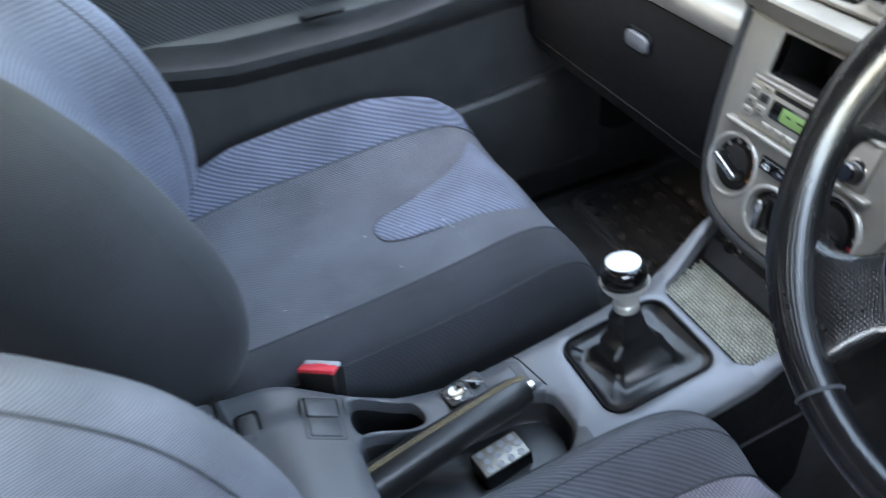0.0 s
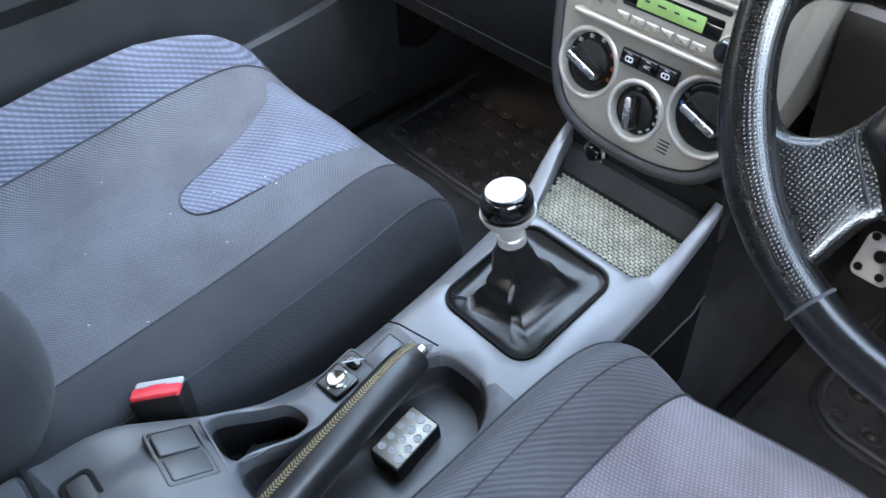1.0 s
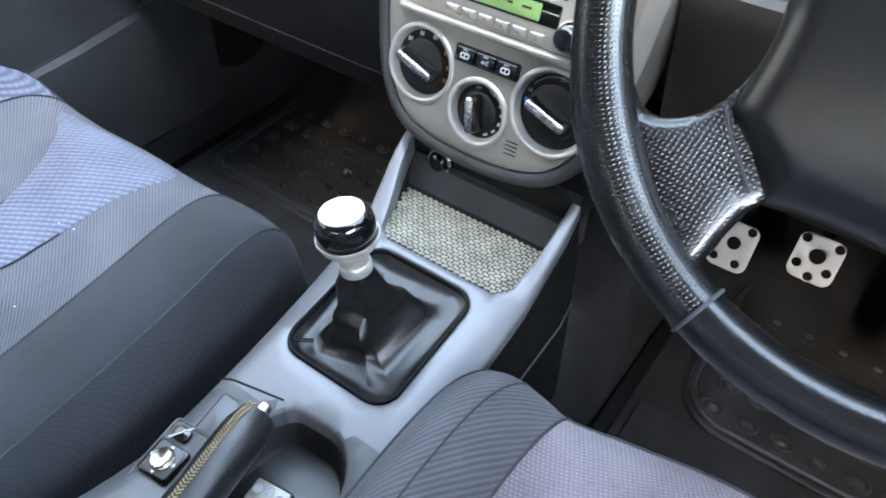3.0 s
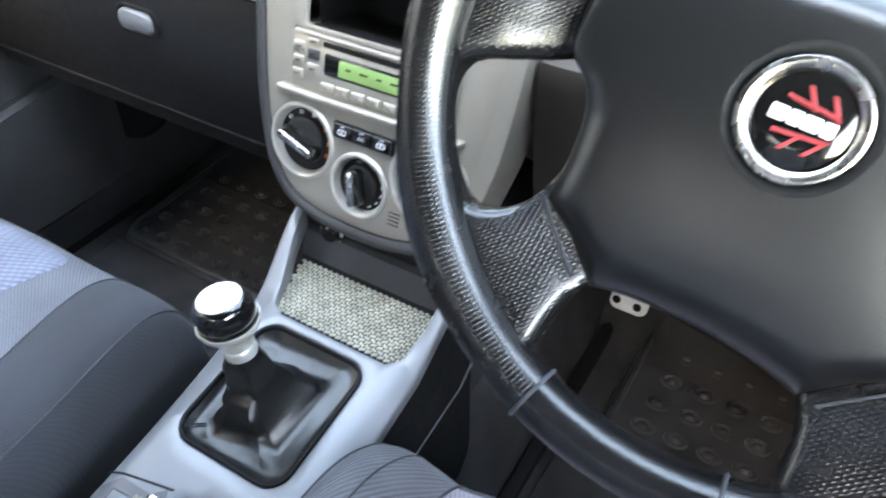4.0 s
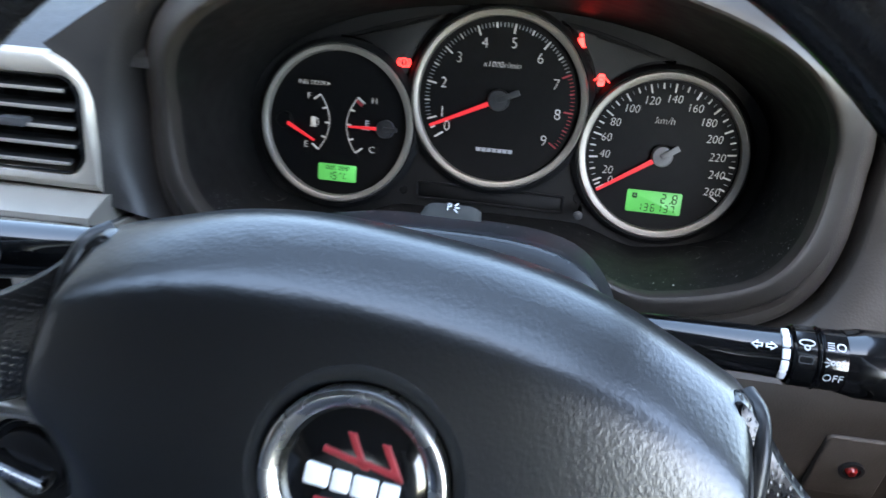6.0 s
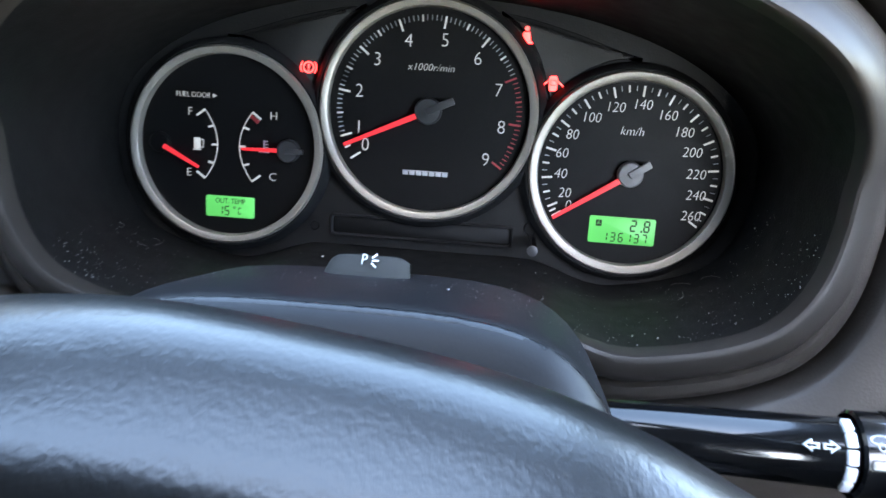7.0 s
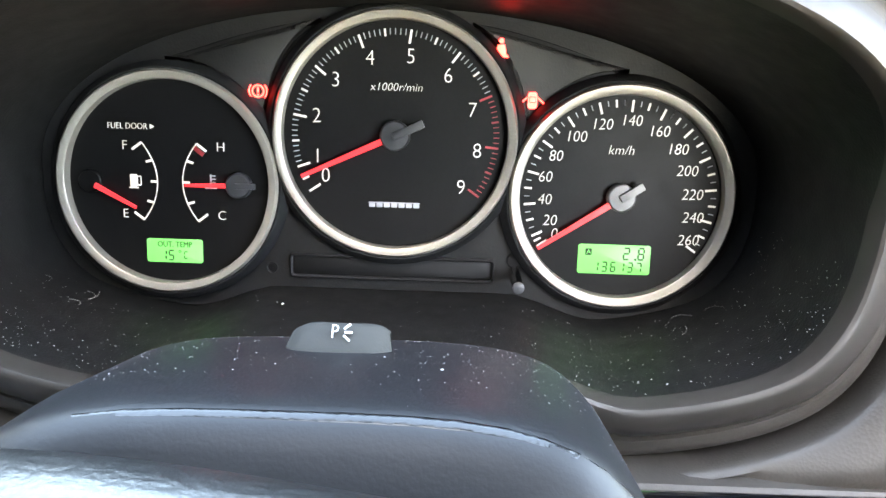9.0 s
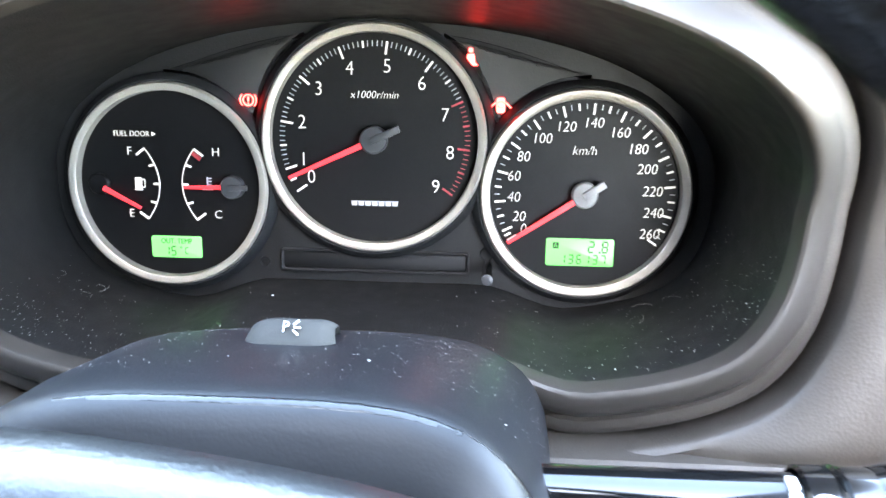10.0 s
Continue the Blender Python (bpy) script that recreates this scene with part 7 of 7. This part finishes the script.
rs = stalk("light_stalk", [(0.425, 0.432, 0.750), (0.455, 0.428, 0.7535), (0.5035, 0.4270, 0.7540), (0.5155, 0.4270, 0.7540)], lambda q: 0.0086 + 0.0026 * q, "black light and indicator stalk beside the wheel")


def stalk_ring(t, x0, x1, r, m, nm, lab=""):
    bm = bmesh.new()
    X = Matrix(((0, 0, 1, 0), (1, 0, 0, 0.4270), (0, 1, 0, 0.7540), (0, 0, 0, 1)))
    revolve(bm, [(r - 0.001, x0), (r, x0 + 0.0008), (r, x1 - 0.0008), (r - 0.001, x1), (0.0001, x1)], X, 36)
    return part(nm, bm, m, t, lab)


FS = Matrix(((1, 0, 0, 0), (0, math.sin(radians(40)), -math.cos(radians(40)), 0.4270), (0, math.cos(radians(40)), math.sin(radians(40)), 0.7540), (0, 0, 0, 1)))
for a in (-52, -26, 0, 26, 52):
    bm = bmesh.new()
    slab(bm, rrect(0.0028, 0.0042, 0.0004, 2, 0.5050, 0), 0.0100, 0.0114, FS @ pose(0, 0, 0, a, 0, 0), 0.0001)
    part("band_mark", bm, M_WHITE, rs)
stalk_ring(rs, 0.5077, 0.5170, 0.0126, M_GLOSS, "collar")
stalk_ring(rs, 0.5170, 0.5187, 0.0131, M_GLOSS, "collar_edge")
stalk_ring(rs, 0.5187, 0.5310, 0.0126, M_GLOSS, "twist_ring", "black twist ring with light symbols")
bm = bmesh.new()
X = Matrix(((0, 0, 1, 0), (1, 0, 0, 0.4270), (0, 1, 0, 0.7540), (0, 0, 0, 1)))
revolve(bm, [(0.0118, 0.5310), (0.0128, 0.5281), (0.0134, 0.5310), (0.0142, 0.5345), (0.0144, 0.5585), (0.0140, 0.5875), (0.0126, 0.5935), (0.0001, 0.5945)], X, 36)
part("twist_knob", bm, M_GLOSS, rs, "glossy black twist knob")
for s in (-1, 1):
    bm = bmesh.new()
    FA = FS @ pose(0.4965, 0.0014, 0, -6, 0, 0) @ Matrix.Diagonal((0.64, 0.68, 1, 1))
    cx = s * 0.0040
    hoop(bm, [(cx + s * 0.004, 0.0), (cx, 0.0026), (cx, 0.0012), (cx - s * 0.003, 0.0012), (cx - s * 0.003, -0.0012), (cx, -0.0012), (cx, -0.0026)][::(1 if s > 0 else -1)], [(cx + s * 0.0028, 0.0), (cx + s * 0.0007, 0.0013), (cx + s * 0.0007, 0.0005), (cx - s * 0.0022, 0.0005), (cx - s * 0.0022, -0.0005), (cx + s * 0.0007, -0.0005), (cx + s * 0.0007, -0.0013)][::(1 if s > 0 else -1)], 0.0094, 0.0109, FA, 0.00005)
    part("arrow_mark", bm, M_WHITE, rs)
lettering("OFF", 0.0046, FS @ pose(0.5231, 0, 0) @ pose(0, 0, 0, 31, 0, 0) @ pose(0, -0.001, 0.0127), M_PRINT, rs, "stalk_text")
# headlamp and side lamp symbols
F2 = FS @ pose(0, 0, 0, -24, 0, 0)
bm = bmesh.new()
hoop(bm, rrect(0.0036, 0.0036, 0.0015, 3, 0.5252, 0), rrect(0.0024, 0.0024, 0.0010, 3, 0.5252, 0), 0.0121, 0.0128, F2, 0.0001)
for k in (-1.5, -0.5, 0.5, 1.5):
    slab(bm, rrect(0.0026, 0.0004, 0.0001, 2, 0.5213, k * 0.0010), 0.0121, 0.0128, F2, 0.0001)
part("lamp_symbol", bm, M_PRINT, rs)
F2 = FS @ pose(0, 0, 0, 6, 0, 0)
bm = bmesh.new()
for s in (-1, 1):
    hoop(bm, circle(0.0010, 10, 0.5231 + s * 0.0010, 0), circle(0.0005, 10, 0.5231 + s * 0.0010, 0), 0.0121, 0.0128, F2, 0.0001)
    for a in (-32, 0, 32):
        slab(bm, rrect(0.0018, 0.0004, 0.0001, 2, 0.0024, 0), 0.0121, 0.0128, F2 @ pose(0.5231 + s * 0.0008, 0, 0, 0, 0, a + (180 if s < 0 else 0)), 0.0001)
part("side_lamp_symbol", bm, M_PRINT, rs)
# symbols and bar on the collar
F4 = FS @ pose(0, 0, 0, -22, 0, 0)
bm = bmesh.new()
hoop(bm, [(0.5123 + 0.0032 * math.cos(radians(a)), 0.0008 + 0.0016 * math.sin(radians(a))) for a in range(0, 360, 20)], [(0.5123 + 0.0026 * math.cos(radians(a)), 0.0008 + 0.0010 * math.sin(radians(a))) for a in range(0, 360, 20)], 0.0121, 0.0128, F4, 0.0001)
hoop(bm, circle(0.0013, 12, 0.5123, -0.0012), circle(0.0007, 12, 0.5123, -0.0012), 0.0121, 0.0128, F4, 0.0001)
part("fog_symbol", bm, M_PRINT, rs)
bm = bmesh.new()
F4 = FS @ pose(0, 0, 0, 6, 0, 0)
hoop(bm, rrect(0.0056, 0.0030, 0.0007, 3, 0.5121, 0), rrect(0.0050, 0.0024, 0.0006, 3, 0.5121, 0), 0.0121, 0.0128, F4, 0.0001)
part("switch_outline", bm, M_HUB, rs)
bm = bmesh.new()
F3 = FS @ pose(0, 0, 0, 14, 0, 0)
hoop(bm, circle(0.0024, 16, 0.5515, 0), circle(0.0017, 16, 0.5515, 0), 0.0138, 0.0147, F3, 0.0001)
for a in range(0, 360, 45):
    slab(bm, rrect(0.0016, 0.0005, 0.0002, 2, 0.0040, 0), 0.0138, 0.0147, F3 @ pose(0.5515, 0, 0) @ pose(0, 0, 0, 0, 0, a), 0.0001)
part("sun_symbol", bm, M_PRINT, rs)
ls = stalk("wiper_stalk", [(0.290, 0.428, 0.765), (0.25, 0.414, 0.774), (0.205, 0.402, 0.779), (0.168, 0.394, 0.782), (0.156, 0.392, 0.783)], lambda q: 0.0085 + 0.0050 * smooth01(q * 1.3) - 0.006 * smooth01((q - 0.93) / 0.07), "black wiper stalk beside the wheel")
bm = bmesh.new()
box(bm, (0.182, 0.3850, 0.786), (0.012, 0.003, 0.005), 0.001)
part("stalk_marks", bm, M_GREY, ls)

# ---- keys ----
keys = thing("key_ring", "car key in the ignition with purple tag and a key coloured white as if sunlit", "keys")
bm = bmesh.new()
KC = Matrix.Translation((0.462, 0.420, 0.672)) @ pose(0, 0, 0, 0, 50, 0)
revolve(bm, [(0.017, -0.03), (0.017, 0.016), (0.014, 0.019), (0.0001, 0.019)], KC, 32)
part("ignition_barrel", bm, M_BLACK, keys, "black ignition lock")
bm = bmesh.new()
slab(bm, rrect(0.011, 0.034, 0.003, 4), -0.003, 0.003, Matrix.Translation((0.484, 0.372, 0.660)) @ pose(0, 0, 0, 70, 0, 24) @ pose(0, 0, 0, 0, 0, 28), 0.001)
part("key_head", bm, M_SILVERD, keys, "dull grey metal key head")
for k in range(9):
    bm = bmesh.new()
    box(bm, (0.0172, 0, 0.004), (0.0012, 0.0028, 0.020), 0.0004, KC @ pose(0, 0, 0, 0, 0, -120 + 24 * k))
    part("grip_rib", bm, M_HUB, keys)
bm = bmesh.new()
revolve(bm, [(0.0001, -0.0055), (0.0030, -0.0046), (0.0054, -0.0012), (0.0054, 0.0012), (0.0030, 0.0046), (0.0001, 0.0055)], Matrix.Translation((0.4905, 0.368, 0.666)), 20)
part("bead", bm, M_CREAM, keys, "pale bead on the ring")
bm = bmesh.new()
sweep(bm, [(0.478 + 0.010 * math.cos(a), 0.388, 0.640 + 0.010 * math.sin(a)) for a in [2 * math.pi * k / 24 for k in range(24)]], 0.0011, 6, True, up=(0, 1, 0))
part("split_ring", bm, M_CHROME, keys)
bm = bmesh.new()
slab(bm, rrect(0.012, 0.030, 0.004, 4), -0.003, 0.003, Matrix.Translation((0.4655, 0.383, 0.630)) @ pose(0, 0, 0, 80, 12, 25), 0.0015)
part("purple_tag", bm, M_PURPLE, keys, "glossy purple tag")
# hanging key; its white colour stands for direct sun on the metal
bm = bmesh.new()
slab(bm, rrect(0.0145, 0.036, 0.004, 4), -0.002, 0.002, Matrix.Translation((0.4875, 0.366, 0.604)) @ pose(0, 0, 0, 52, 0, 8), 0.001)
part("whitened_key", bm, M_WHITE, keys, "key coloured white to stand for sunlight on it")
bm = bmesh.new()
slab(bm, rrect(0.020, 0.032, 0.004, 4), -0.005, 0.005, Matrix.Translation((0.478, 0.392, 0.607)) @ pose(0, 0, 0, 75, 0, -10), 0.002)
part("remote", bm, M_BLACK, keys, "small black remote")
